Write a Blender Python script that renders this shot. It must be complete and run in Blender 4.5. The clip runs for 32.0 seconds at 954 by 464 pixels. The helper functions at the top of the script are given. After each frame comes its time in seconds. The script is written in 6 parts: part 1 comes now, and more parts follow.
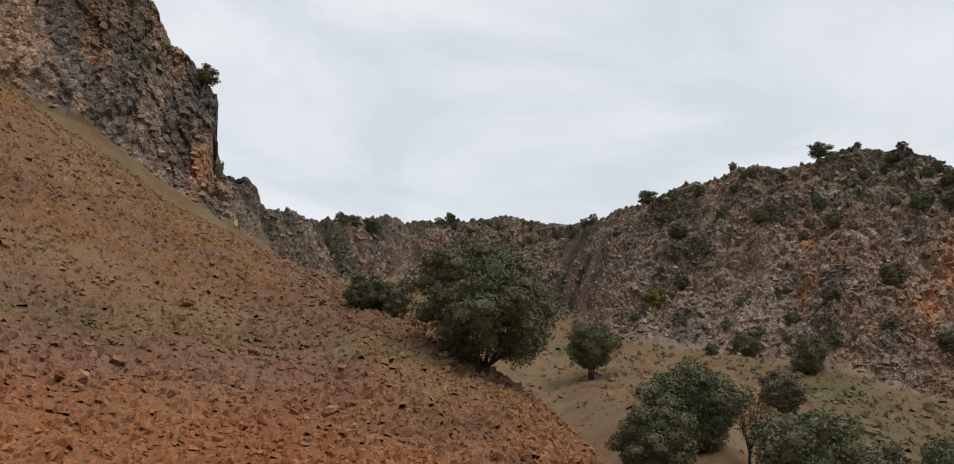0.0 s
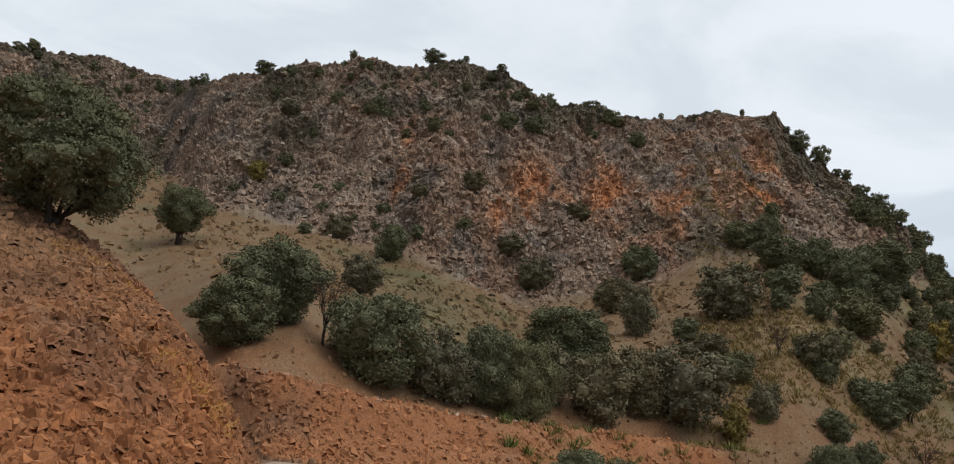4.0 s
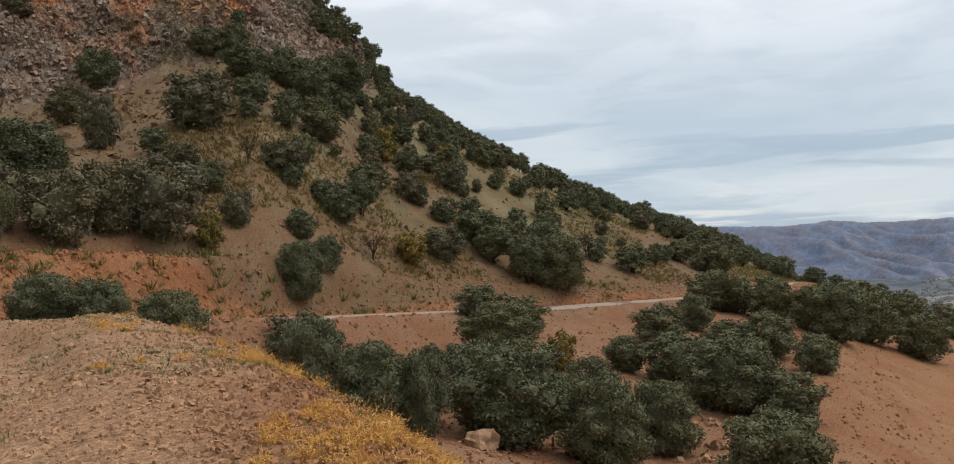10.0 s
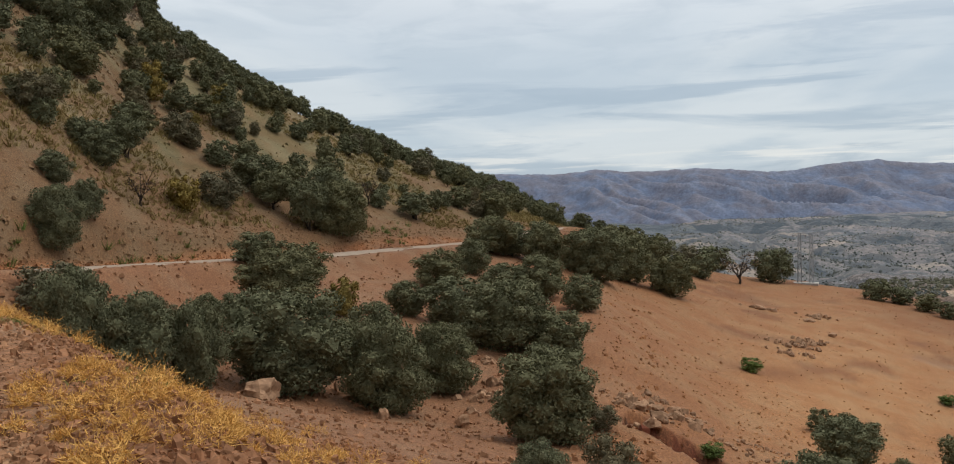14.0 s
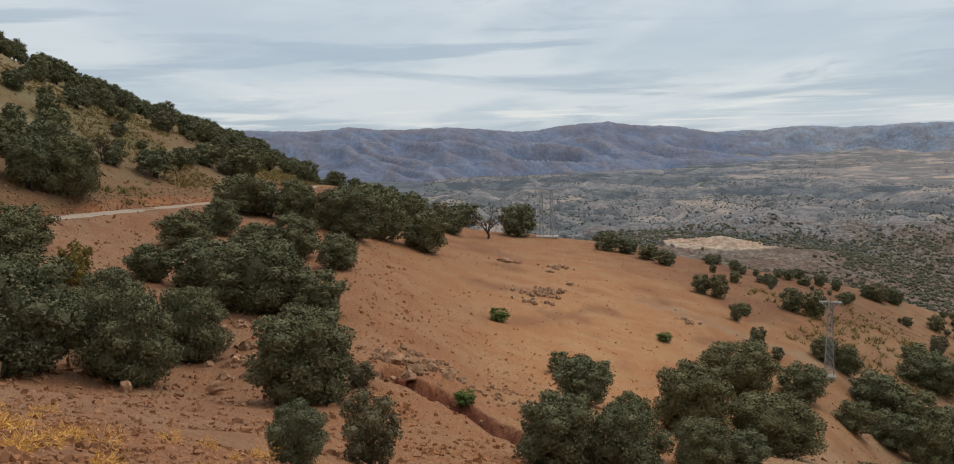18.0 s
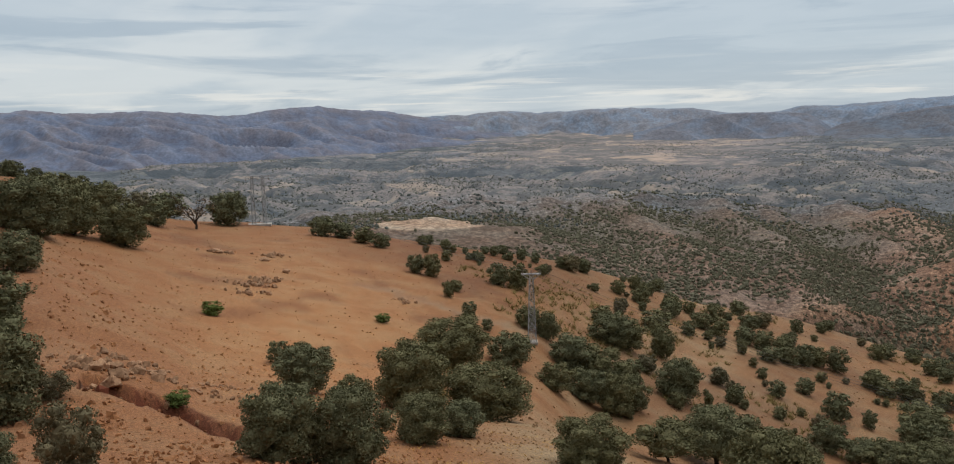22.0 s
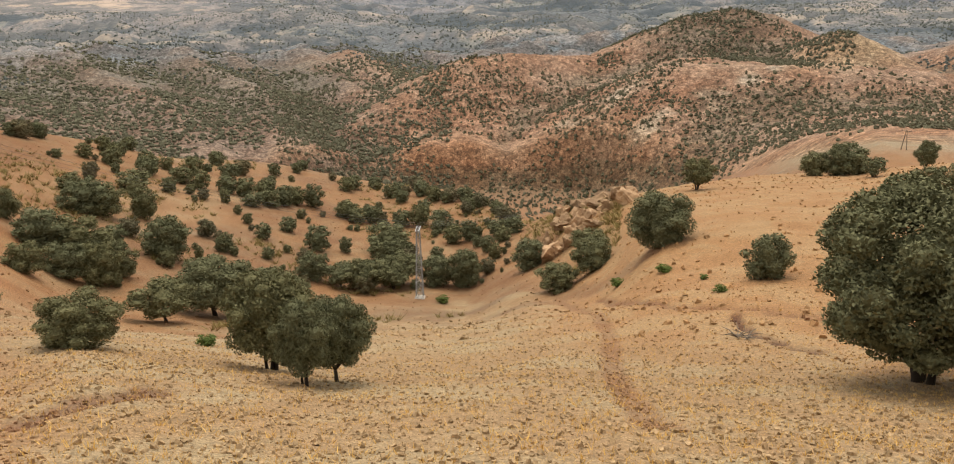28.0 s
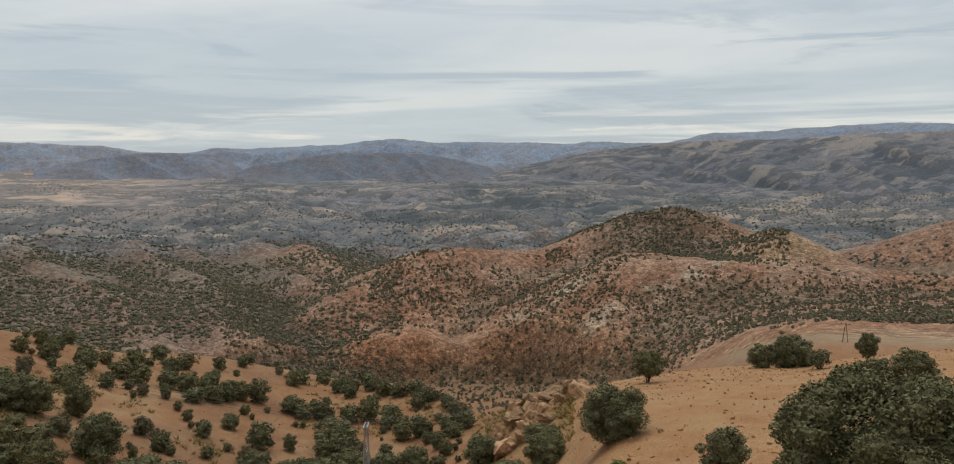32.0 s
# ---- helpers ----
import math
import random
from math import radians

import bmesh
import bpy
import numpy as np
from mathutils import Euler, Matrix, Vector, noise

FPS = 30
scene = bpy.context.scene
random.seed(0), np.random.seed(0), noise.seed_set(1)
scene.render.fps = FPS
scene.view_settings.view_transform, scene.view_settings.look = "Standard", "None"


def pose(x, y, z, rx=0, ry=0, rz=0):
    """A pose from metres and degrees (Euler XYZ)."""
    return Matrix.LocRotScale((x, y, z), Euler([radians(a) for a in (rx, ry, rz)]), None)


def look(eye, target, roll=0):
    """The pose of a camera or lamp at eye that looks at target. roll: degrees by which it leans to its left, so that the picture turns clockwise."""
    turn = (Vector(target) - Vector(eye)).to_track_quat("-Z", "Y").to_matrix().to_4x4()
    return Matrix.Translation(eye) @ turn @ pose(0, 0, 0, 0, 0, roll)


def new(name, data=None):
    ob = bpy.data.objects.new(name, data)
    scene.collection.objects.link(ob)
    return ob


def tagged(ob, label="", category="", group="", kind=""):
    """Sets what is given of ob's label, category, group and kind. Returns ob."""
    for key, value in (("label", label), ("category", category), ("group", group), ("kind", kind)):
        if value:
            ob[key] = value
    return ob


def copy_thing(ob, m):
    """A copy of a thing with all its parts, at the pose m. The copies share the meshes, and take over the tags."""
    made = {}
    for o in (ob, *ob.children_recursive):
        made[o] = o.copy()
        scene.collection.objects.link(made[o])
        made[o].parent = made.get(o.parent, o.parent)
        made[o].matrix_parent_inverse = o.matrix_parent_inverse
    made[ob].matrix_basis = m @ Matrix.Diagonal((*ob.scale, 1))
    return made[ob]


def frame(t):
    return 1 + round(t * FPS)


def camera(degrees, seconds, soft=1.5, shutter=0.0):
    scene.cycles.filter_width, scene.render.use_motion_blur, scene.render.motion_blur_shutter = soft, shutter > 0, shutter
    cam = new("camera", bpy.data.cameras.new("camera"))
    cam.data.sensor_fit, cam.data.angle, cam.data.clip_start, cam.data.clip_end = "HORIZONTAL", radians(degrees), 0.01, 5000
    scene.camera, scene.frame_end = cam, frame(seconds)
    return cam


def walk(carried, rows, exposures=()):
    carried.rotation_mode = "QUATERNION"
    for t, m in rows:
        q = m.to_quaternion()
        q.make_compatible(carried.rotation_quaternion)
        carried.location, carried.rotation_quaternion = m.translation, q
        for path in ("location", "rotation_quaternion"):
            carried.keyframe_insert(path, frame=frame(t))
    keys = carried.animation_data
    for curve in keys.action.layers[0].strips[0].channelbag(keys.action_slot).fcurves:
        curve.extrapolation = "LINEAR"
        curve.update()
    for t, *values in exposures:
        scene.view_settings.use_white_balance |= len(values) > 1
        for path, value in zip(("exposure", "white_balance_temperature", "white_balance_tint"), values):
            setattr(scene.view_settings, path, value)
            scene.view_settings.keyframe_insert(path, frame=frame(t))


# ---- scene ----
# ---- camera: it stands on the road's shoulder and turns ----
EYE = 1.6
cam = camera(59.97, 32.0, soft=1.1)
TURNS = [  # seconds, bearing to the left, tilt, lean
    (0.0, -0.00, 19.94, 4.99),
    (0.5, -3.99, 19.04, 5.77),
    (1.0, -6.68, 17.99, 6.43),
    (1.5, -11.20, 17.28, 6.42),
    (2.0, -16.20, 17.05, 5.86),
    (2.5, -21.65, 16.80, 5.14),
    (4.5, -30.85, 13.11, 4.44),
    (5.0, -34.55, 12.82, 2.37),
    (5.5, -39.20, 11.04, 1.08),
    (6.0, -42.33, 10.50, 0.61),
    (6.5, -45.58, 9.00, 0.13),
    (7.0, -46.52, 7.04, -0.28),
    (7.5, -46.50, 5.39, -0.58),
    (8.0, -50.07, 5.08, -0.99),
    (8.5, -53.51, 4.77, -1.20),
    (9.0, -57.36, 4.35, -1.32),
    (9.5, -61.30, 3.23, -1.52),
    (10.0, -64.86, 1.86, -1.60),
    (10.5, -68.68, 1.37, -1.59),
    (11.0, -71.37, 0.98, -1.60),
    (11.5, -73.37, 0.51, -1.44),
    (12.0, -75.34, -0.31, -1.27),
    (12.5, -76.43, -0.67, -1.29),
    (13.0, -76.63, -0.95, -1.09),
    (13.5, -78.23, -1.26, -1.00),
    (14.0, -79.74, -2.27, -1.48),
    (14.5, -81.34, -2.87, -1.31),
    (16.5, -86.71, -4.23, -1.48),
    (17.0, -90.93, -4.92, -1.34),
    (17.5, -92.87, -5.24, -1.42),
    (18.0, -96.57, -5.56, -1.18),
    (18.5, -97.05, -5.67, -1.49),
    (19.0, -97.87, -5.83, -1.65),
    (19.5, -99.75, -6.02, -1.48),
    (20.0, -99.92, -6.17, -1.45),
    (20.5, -103.05, -6.34, -1.22),
    (21.0, -109.58, -6.69, -1.19),
    (21.5, -112.05, -6.85, -1.51),
    (22.0, -116.20, -7.05, -1.39),
    (22.5, -119.48, -7.24, -1.36),
    (23.0, -123.46, -7.41, -1.61),
    (23.5, -127.24, -7.63, -1.48),
    (24.0, -130.31, -7.77, -1.49),
    (24.5, -133.56, -7.89, -1.39),
    (25.0, -138.04, -8.12, -1.30),
    (25.5, -143.51, -8.20, -0.90),
    (27.5, -151.16, -12.83, -0.43),
    (28.0, -151.72, -17.96, -0.40),
    (28.5, -151.70, -18.64, -0.48),
    (29.0, -151.85, -18.62, -0.56),
    (29.5, -151.88, -17.95, -0.61),
    (30.0, -151.82, -13.85, -0.54),
    (30.5, -151.84, -10.73, -0.45),
    (31.0, -151.91, -8.15, -0.44),
    (31.5, -153.75, -6.22, -0.10),
    (32.0, -155.18, -4.65, 0.24),
]
walk(cam, [(t, pose(0.05, 0.03, EYE, 90 + tilt, 0, yaw) @ pose(0, 0, 0, 0, 0, lean)) for t, yaw, tilt, lean in TURNS],
     exposures=[(0.0, 0.15, 6350, 10), (1.0, 0.12, 6350, 10), (2.0, 0.3, 6300, 10), (4.5, 0.2, 6250, 10), (6.0, 0.2, 6250, 10), (7.0, 0.3, 6250, 10), (8.0, 0.4, 6250, 10), (9.0, 0.28, 6300, 10), (13.0, 0.22, 6450, 10), (19.0, 0.16, 6500, 10), (23.0, 0.14, 6600, 10), (25.5, 0.16, 6700, 10), (27.5, 0.72, 6950, 10), (28.0, 0.9, 7400, 10), (29.0, 1.12, 7150, 10), (30.0, 1.06, 6800, 10), (30.5, 0.8, 6750, 10), (31.0, 0.48, 6800, 10), (32.0, 0.15, 6850, 10)])

# ---- overcast sky and one wide, weak sun ----
SUN_EL, SUN_AZ = radians(60), radians(150)
world = bpy.data.worlds.new("overcast_sky")
scene.world = world
world.use_nodes = True


class Nodes:
    """Short hand for a node tree."""

    def __init__(self, tree):
        self.tree = tree
        tree.nodes.clear()

    def add(self, kind, inputs=None, **settings):
        node = self.tree.nodes.new(kind)
        if "operation" in settings:
            node.operation = settings["operation"]
        if "data_type" in settings:
            node.data_type = settings["data_type"]
        if "blend_type" in settings:
            node.blend_type = settings["blend_type"]
        if "interpolation_type" in settings:
            node.interpolation_type = settings["interpolation_type"]
        if "feature" in settings:
            node.feature = settings["feature"]
        if "layer_name" in settings:
            node.layer_name = settings["layer_name"]
        if "sky_type" in settings:
            node.sky_type = settings["sky_type"]
        if "sun_disc" in settings:
            node.sun_disc = settings["sun_disc"]
        if "sun_elevation" in settings:
            node.sun_elevation = settings["sun_elevation"]
        if "sun_rotation" in settings:
            node.sun_rotation = settings["sun_rotation"]
        for key, value in (inputs or {}).items():
            self.set(node, key, value)
        return node

    def set(self, node, key, value):
        if isinstance(value, bpy.types.NodeSocket):
            self.tree.links.new(value, node.inputs[key])
        else:
            node.inputs[key].default_value = value

    def math(self, op, a, b=0.0, c=0.0):
        return self.add("ShaderNodeMath", {0: a, 1: b, 2: c}, operation=op).outputs[0]

    def mix(self, factor, a, b, blend="MIX"):
        node = self.add("ShaderNodeMix", data_type="RGBA", blend_type=blend)
        self.set(node, 0, factor)
        self.set(node, 6, a if isinstance(a, bpy.types.NodeSocket) else (*a, 1))
        self.set(node, 7, b if isinstance(b, bpy.types.NodeSocket) else (*b, 1))
        return node.outputs[2]

    def noise(self, vector, scale, detail=4.0, rough=0.55, distortion=0.0):
        return self.add("ShaderNodeTexNoise", {"Vector": vector, "Scale": scale, "Detail": detail, "Roughness": rough, "Distortion": distortion}).outputs[0]

    def span(self, value, lo, hi, a=0.0, b=1.0):
        node = self.add("ShaderNodeMapRange", {0: value, 1: lo, 2: hi, 3: a, 4: b}, interpolation_type="SMOOTHSTEP")
        return node.outputs[0]


n = Nodes(world.node_tree)
direction = n.add("ShaderNodeTexCoord").outputs["Generated"]
parts_ = n.add("ShaderNodeSeparateXYZ", {0: direction}).outputs
up = n.math("MAXIMUM", parts_[2], 0.0)
flat = n.math("ADD", up, 0.07)
plane = n.add("ShaderNodeCombineXYZ", {0: n.math("DIVIDE", parts_[0], flat), 1: n.math("DIVIDE", parts_[1], flat), 2: 0.0}).outputs[0]
billow = n.noise(plane, 1.7, 8, 0.55, 0.6)
sheets = n.noise(n.add("ShaderNodeVectorMath", {0: plane, 1: (0.5, 1.0, 1.0)}, operation="MULTIPLY").outputs[0], 0.42, 6, 0.5, 0.3)
clear = n.add("ShaderNodeTexSky", sky_type="NISHITA", sun_disc=False, sun_elevation=SUN_EL, sun_rotation=SUN_AZ).outputs[0]
clear = n.mix(1.0, clear, (0.1, 0.1, 0.1), "MULTIPLY")
cloud = n.mix(n.span(billow, 0.38, 0.62), (0.665, 0.70, 0.72), (0.805, 0.825, 0.83))
cloud = n.mix(n.span(sheets, 0.42, 0.62, 0.0, 0.45), cloud, (0.58, 0.62, 0.65))
low = n.span(up, 0.33, 0.11)
band = n.mix(n.span(sheets, 0.44, 0.58), (0.40, 0.48, 0.55), (0.56, 0.61, 0.64))
stripes = n.add("ShaderNodeVectorMath", {0: direction, 1: (4.0, 4.0, 75.0)}, operation="MULTIPLY").outputs[0]
streak = n.span(n.noise(stripes, 1.0, 6, 0.6, 0.5), 0.53, 0.66)
layers = n.add("ShaderNodeVectorMath", {0: direction, 1: (2.2, 2.2, 24.0)}, operation="MULTIPLY").outputs[0]
dull = n.span(n.noise(layers, 1.0, 6, 0.6, 0.6), 0.48, 0.60)
band = n.mix(n.math("MULTIPLY", dull, 0.85), band, (0.305, 0.39, 0.475))
band = n.mix(n.math("MULTIPLY", streak, n.span(up, 0.10, 0.03, 0.0, 0.7)), band, (0.76, 0.75, 0.71))
cloud = n.mix(n.math("MULTIPLY", low, 0.85), cloud, band)
cloud = n.mix(0.10, cloud, clear)
n.add("ShaderNodeOutputWorld", {0: n.add("ShaderNodeBackground", {0: cloud, 1: 1.0}).outputs[0]})
sun = new("sun", bpy.data.lights.new("sun", "SUN"))
sun.data.energy, sun.data.angle, sun.data.color = 1.5, radians(40), (1.0, 0.95, 0.88)
sun.matrix_world = look((0, 0, 0), (-math.sin(SUN_AZ) * math.cos(SUN_EL), -math.cos(SUN_AZ) * math.cos(SUN_EL), -math.sin(SUN_EL)))


# ---- materials ----
def surface(name, rough=0.9):
    mat = bpy.data.materials.new(name)
    mat.use_nodes = True
    m = Nodes(mat.node_tree)
    shader = m.add("ShaderNodeBsdfPrincipled", {"Roughness": rough, "Specular IOR Level": 0.25})
    m.add("ShaderNodeOutputMaterial", {0: shader.outputs[0]})
    return mat, m, shader


def earth(name, fine, mid, coarse, bump, depth, contrast=0.35, rough=0.95, cells=0.0, cell_mix=0.0):
    """Ground whose colour is its soil attribute, broken up by grain, lumps, stains and stones."""
    mat, m, shader = surface(name, rough)
    place = m.add("ShaderNodeNewGeometry").outputs["Position"]
    soil = m.add("ShaderNodeVertexColor", layer_name="soil").outputs[0]
    grain = m.noise(place, fine, 4, 0.7)
    lump = m.noise(place, mid, 5, 0.7)
    stain = m.noise(place, coarse, 6, 0.65)
    value = m.math("MULTIPLY", m.span(grain, 0.36, 0.64, 1 - contrast, 1 + contrast), m.span(lump, 0.36, 0.64, 1 - 0.75 * contrast, 1 + 0.75 * contrast))
    value = m.math("MULTIPLY", value, m.span(stain, 0.36, 0.64, 1 - 0.45 * contrast, 1 + 0.45 * contrast))
    height = m.math("ADD", grain, m.math("MULTIPLY", lump, fine / mid * 0.35))
    if cells:
        bits = m.add("ShaderNodeTexVoronoi", {"Vector": place, "Scale": cells, "Randomness": 1.0}, feature="F1")
        own = m.add("ShaderNodeSeparateColor", {0: bits.outputs["Color"]}).outputs[0]
        value = m.math("MULTIPLY", value, m.span(own, 0.0, 1.0, 1 - cell_mix, 1 + cell_mix))
        value = m.math("MULTIPLY", value, m.span(bits.outputs["Distance"], 0.25, 0.75, 1.0, 1 - cell_mix))
        height = m.math("ADD", height, m.math("MULTIPLY", bits.outputs["Distance"], -0.6))
        clods = m.add("ShaderNodeTexVoronoi", {"Vector": place, "Scale": cells * 0.3, "Randomness": 1.0}, feature="F1").outputs
        value = m.math("MULTIPLY", value, m.span(clods["Distance"], 0.2, 0.8, 1 + 0.2 * cell_mix, 1 - 0.4 * cell_mix))
        height = m.math("ADD", height, m.math("MULTIPLY", clods["Distance"], -0.8))
    tone = m.mix(m.span(stain, 0.42, 0.60), (1.06, 0.98, 0.92), (0.95, 1.02, 1.06))
    colour = m.mix(1.0, soil, tone, "MULTIPLY")
    colour = m.mix(1.0, colour, m.add("ShaderNodeCombineColor", {0: value, 1: value, 2: value}).outputs[0], "MULTIPLY")
    m.set(shader, "Base Color", colour)
    m.set(shader, "Normal", m.add("ShaderNodeBump", {"Height": height, "Strength": bump, "Distance": depth}).outputs[0])
    return mat


def speckled(name, colour, other, scale=3.0, rough=0.85, bump=0.3, depth=0.05):
    mat, m, shader = surface(name, rough)
    place = m.add("ShaderNodeTexCoord").outputs["Object"]
    grain = m.noise(place, scale, 6, 0.65)
    patch = m.noise(place, scale * 0.15, 3, 0.5)
    own = m.add("ShaderNodeObjectInfo").outputs["Random"]
    tint = m.span(own, 0.0, 1.0, 0.8, 1.2)
    base = m.mix(m.span(grain, 0.35, 0.65), colour, other)
    base = m.mix(m.span(patch, 0.4, 0.65, 0.0, 0.4), base, tuple(0.6 * c for c in colour))
    m.set(shader, "Base Color", m.mix(1.0, base, m.add("ShaderNodeCombineColor", {0: tint, 1: tint, 2: tint}).outputs[0], "MULTIPLY"))
    m.set(shader, "Normal", m.add("ShaderNodeBump", {"Height": grain, "Strength": bump, "Distance": depth}).outputs[0])
    return mat


def foliage(name, colour, light):
    """Leaves that vary from clump to clump and from tree to tree."""
    mat, m, shader = surface(name, 0.75)
    own = m.add("ShaderNodeObjectInfo").outputs["Random"]
    leaf = m.add("ShaderNodeNewGeometry").outputs["Random Per Island"]
    base = m.mix(leaf, colour, light)
    dry = m.mix(1.0, base, (1.25, 1.05, 0.8), "MULTIPLY")
    base = m.mix(m.span(own, 0.3, 1.0, 0.0, 0.35), base, dry)
    m.set(shader, "Base Color", base)
    m.set(shader, "Specular IOR Level", 0.05)
    return mat


EARTH = earth("bare_soil_and_stones", 30.0, 6.0, 0.22, 0.35, 0.03, 0.26, 0.95, 22.0, 0.20)


def limestone(name):
    """Weathered rock: jointed blocks of uneven tone with dark cracks, on the soil attribute's colour."""
    mat, m, shader = surface(name, 0.95)
    place = m.add("ShaderNodeNewGeometry").outputs["Position"]
    soil = m.add("ShaderNodeVertexColor", layer_name="soil").outputs[0]
    warp = m.add("ShaderNodeTexNoise", {"Vector": place, "Scale": 0.8, "Detail": 3.0}).outputs["Color"]
    bent = m.add("ShaderNodeVectorMath", {0: place, 1: m.add("ShaderNodeVectorMath", {0: warp, 1: (0.9, 0.9, 0.9)}, operation="MULTIPLY").outputs[0]}, operation="ADD").outputs[0]
    value, height = None, None
    for scale, spread, weight in ((1.1, 0.24, 1.0), (3.0, 0.28, 0.45)):
        tone = m.add("ShaderNodeTexVoronoi", {"Vector": bent, "Scale": scale}, feature="F1").outputs["Color"]
        tone = m.span(m.add("ShaderNodeSeparateColor", {0: tone}).outputs[0], 0.0, 1.0, 1 - spread, 1 + spread)
        edge = m.add("ShaderNodeTexVoronoi", {"Vector": bent, "Scale": scale}, feature="DISTANCE_TO_EDGE").outputs["Distance"]
        tone = m.math("MULTIPLY", tone, m.span(edge, 0.0, 0.10, 0.74, 1.04))
        lift = m.math("MULTIPLY", m.span(edge, 0.0, 0.22), weight)
        value = tone if value is None else m.math("MULTIPLY", value, tone)
        height = lift if height is None else m.math("ADD", height, lift)
    grain = m.noise(place, 5.0, 5, 0.7)
    stain = m.noise(place, 0.10, 6, 0.65)
    value = m.math("MULTIPLY", value, m.span(grain, 0.34, 0.66, 0.72, 1.28))
    value = m.math("MULTIPLY", value, m.span(stain, 0.38, 0.62, 0.85, 1.12))
    m.set(shader, "Base Color", m.mix(1.0, soil, m.add("ShaderNodeCombineColor", {0: value, 1: value, 2: value}).outputs[0], "MULTIPLY"))
    height = m.math("ADD", height, m.math("MULTIPLY", grain, 0.5))
    m.set(shader, "Normal", m.add("ShaderNodeBump", {"Height": height, "Strength": 0.7, "Distance": 0.25}).outputs[0])
    return mat


def loose_stone(name):
    """Stones in the colour of the soil they lie on, each a little lighter or darker."""
    mat, m, shader = surface(name, 0.95)
    geometry = m.add("ShaderNodeNewGeometry").outputs
    soil = m.add("ShaderNodeVertexColor", layer_name="soil").outputs[0]
    own = m.span(geometry["Random Per Island"], 0.0, 1.0, 0.84, 1.22)
    grain = m.span(m.noise(geometry["Position"], 14.0, 4, 0.7), 0.34, 0.66, 0.8, 1.2)
    value = m.math("MULTIPLY", own, grain)
    m.set(shader, "Base Color", m.mix(1.0, soil, m.add("ShaderNodeCombineColor", {0: value, 1: value, 2: value}).outputs[0], "MULTIPLY"))
    return mat


ROCK = limestone("weathered_limestone")
LOOSE = loose_stone("soil_coloured_stone")
HILLS = earth("scrub_hills", 0.9, 0.16, 0.02, 0.6, 1.0, 0.42, 0.95, 0.4, 0.25)
MOUNTAIN = earth("far_mountain_slopes", 0.10, 0.035, 0.010, 0.35, 6.0, 0.16, 0.95)


def scrub_plain(name):
    """Far plain: soil with woods, dotted shrubs and pale fields."""
    mat, m, shader = surface(name, 0.95)
    place = m.add("ShaderNodeNewGeometry").outputs["Position"]
    soil = m.add("ShaderNodeVertexColor", layer_name="soil").outputs[0]
    wood = m.span(m.math("ADD", m.math("MULTIPLY", m.noise(place, 0.02, 8, 0.66, 0.3), 0.6), m.math("MULTIPLY", m.noise(place, 0.0045, 4, 0.5), 0.4)), 0.475, 0.52)
    field = m.add("ShaderNodeTexVoronoi", {"Vector": place, "Scale": 0.016, "Randomness": 1.0}, feature="F1")
    own = m.add("ShaderNodeSeparateColor", {0: field.outputs["Color"]}).outputs[0]
    farmed = m.math("MULTIPLY", m.span(own, 0.60, 0.66), m.span(m.noise(place, 0.007, 6, 0.6), 0.50, 0.57))
    bed = m.span(m.math("ABSOLUTE", m.math("SUBTRACT", m.noise(place, 0.003, 8, 0.6, 0.3), 0.5)), 0.002, 0.006, 1.0, 0.0)
    dots = m.add("ShaderNodeTexVoronoi", {"Vector": place, "Scale": 0.15, "Randomness": 1.0}, feature="F1").outputs["Distance"]
    shrubs = m.math("MULTIPLY", m.span(dots, 0.22, 0.40, 1.0, 0.0), m.span(m.noise(place, 0.006, 5, 0.6), 0.40, 0.52))
    grain = m.span(m.noise(place, 0.14, 6, 0.7), 0.34, 0.66, 0.75, 1.25)
    colour = m.mix(1.0, soil, m.add("ShaderNodeCombineColor", {0: grain, 1: grain, 2: grain}).outputs[0], "MULTIPLY")
    colour = m.mix(m.math("MULTIPLY", wood, 0.7), colour, m.mix(1.0, soil, (0.36, 0.46, 0.52), "MULTIPLY"))
    colour = m.mix(m.math("MULTIPLY", farmed, 0.55), colour, m.mix(1.0, soil, (2.1, 1.85, 1.5), "MULTIPLY"))
    colour = m.mix(m.math("MULTIPLY", bed, 0.25), colour, m.mix(1.0, soil, (1.7, 1.6, 1.4), "MULTIPLY"))
    colour = m.mix(m.math("MULTIPLY", shrubs, 0.8), colour, m.mix(1.0, soil, (0.38, 0.48, 0.52), "MULTIPLY"))
    m.set(shader, "Base Color", colour)
    m.set(shader, "Normal", m.add("ShaderNodeBump", {"Height": m.noise(place, 0.02, 7, 0.65), "Strength": 0.6, "Distance": 14.0}).outputs[0])
    return mat


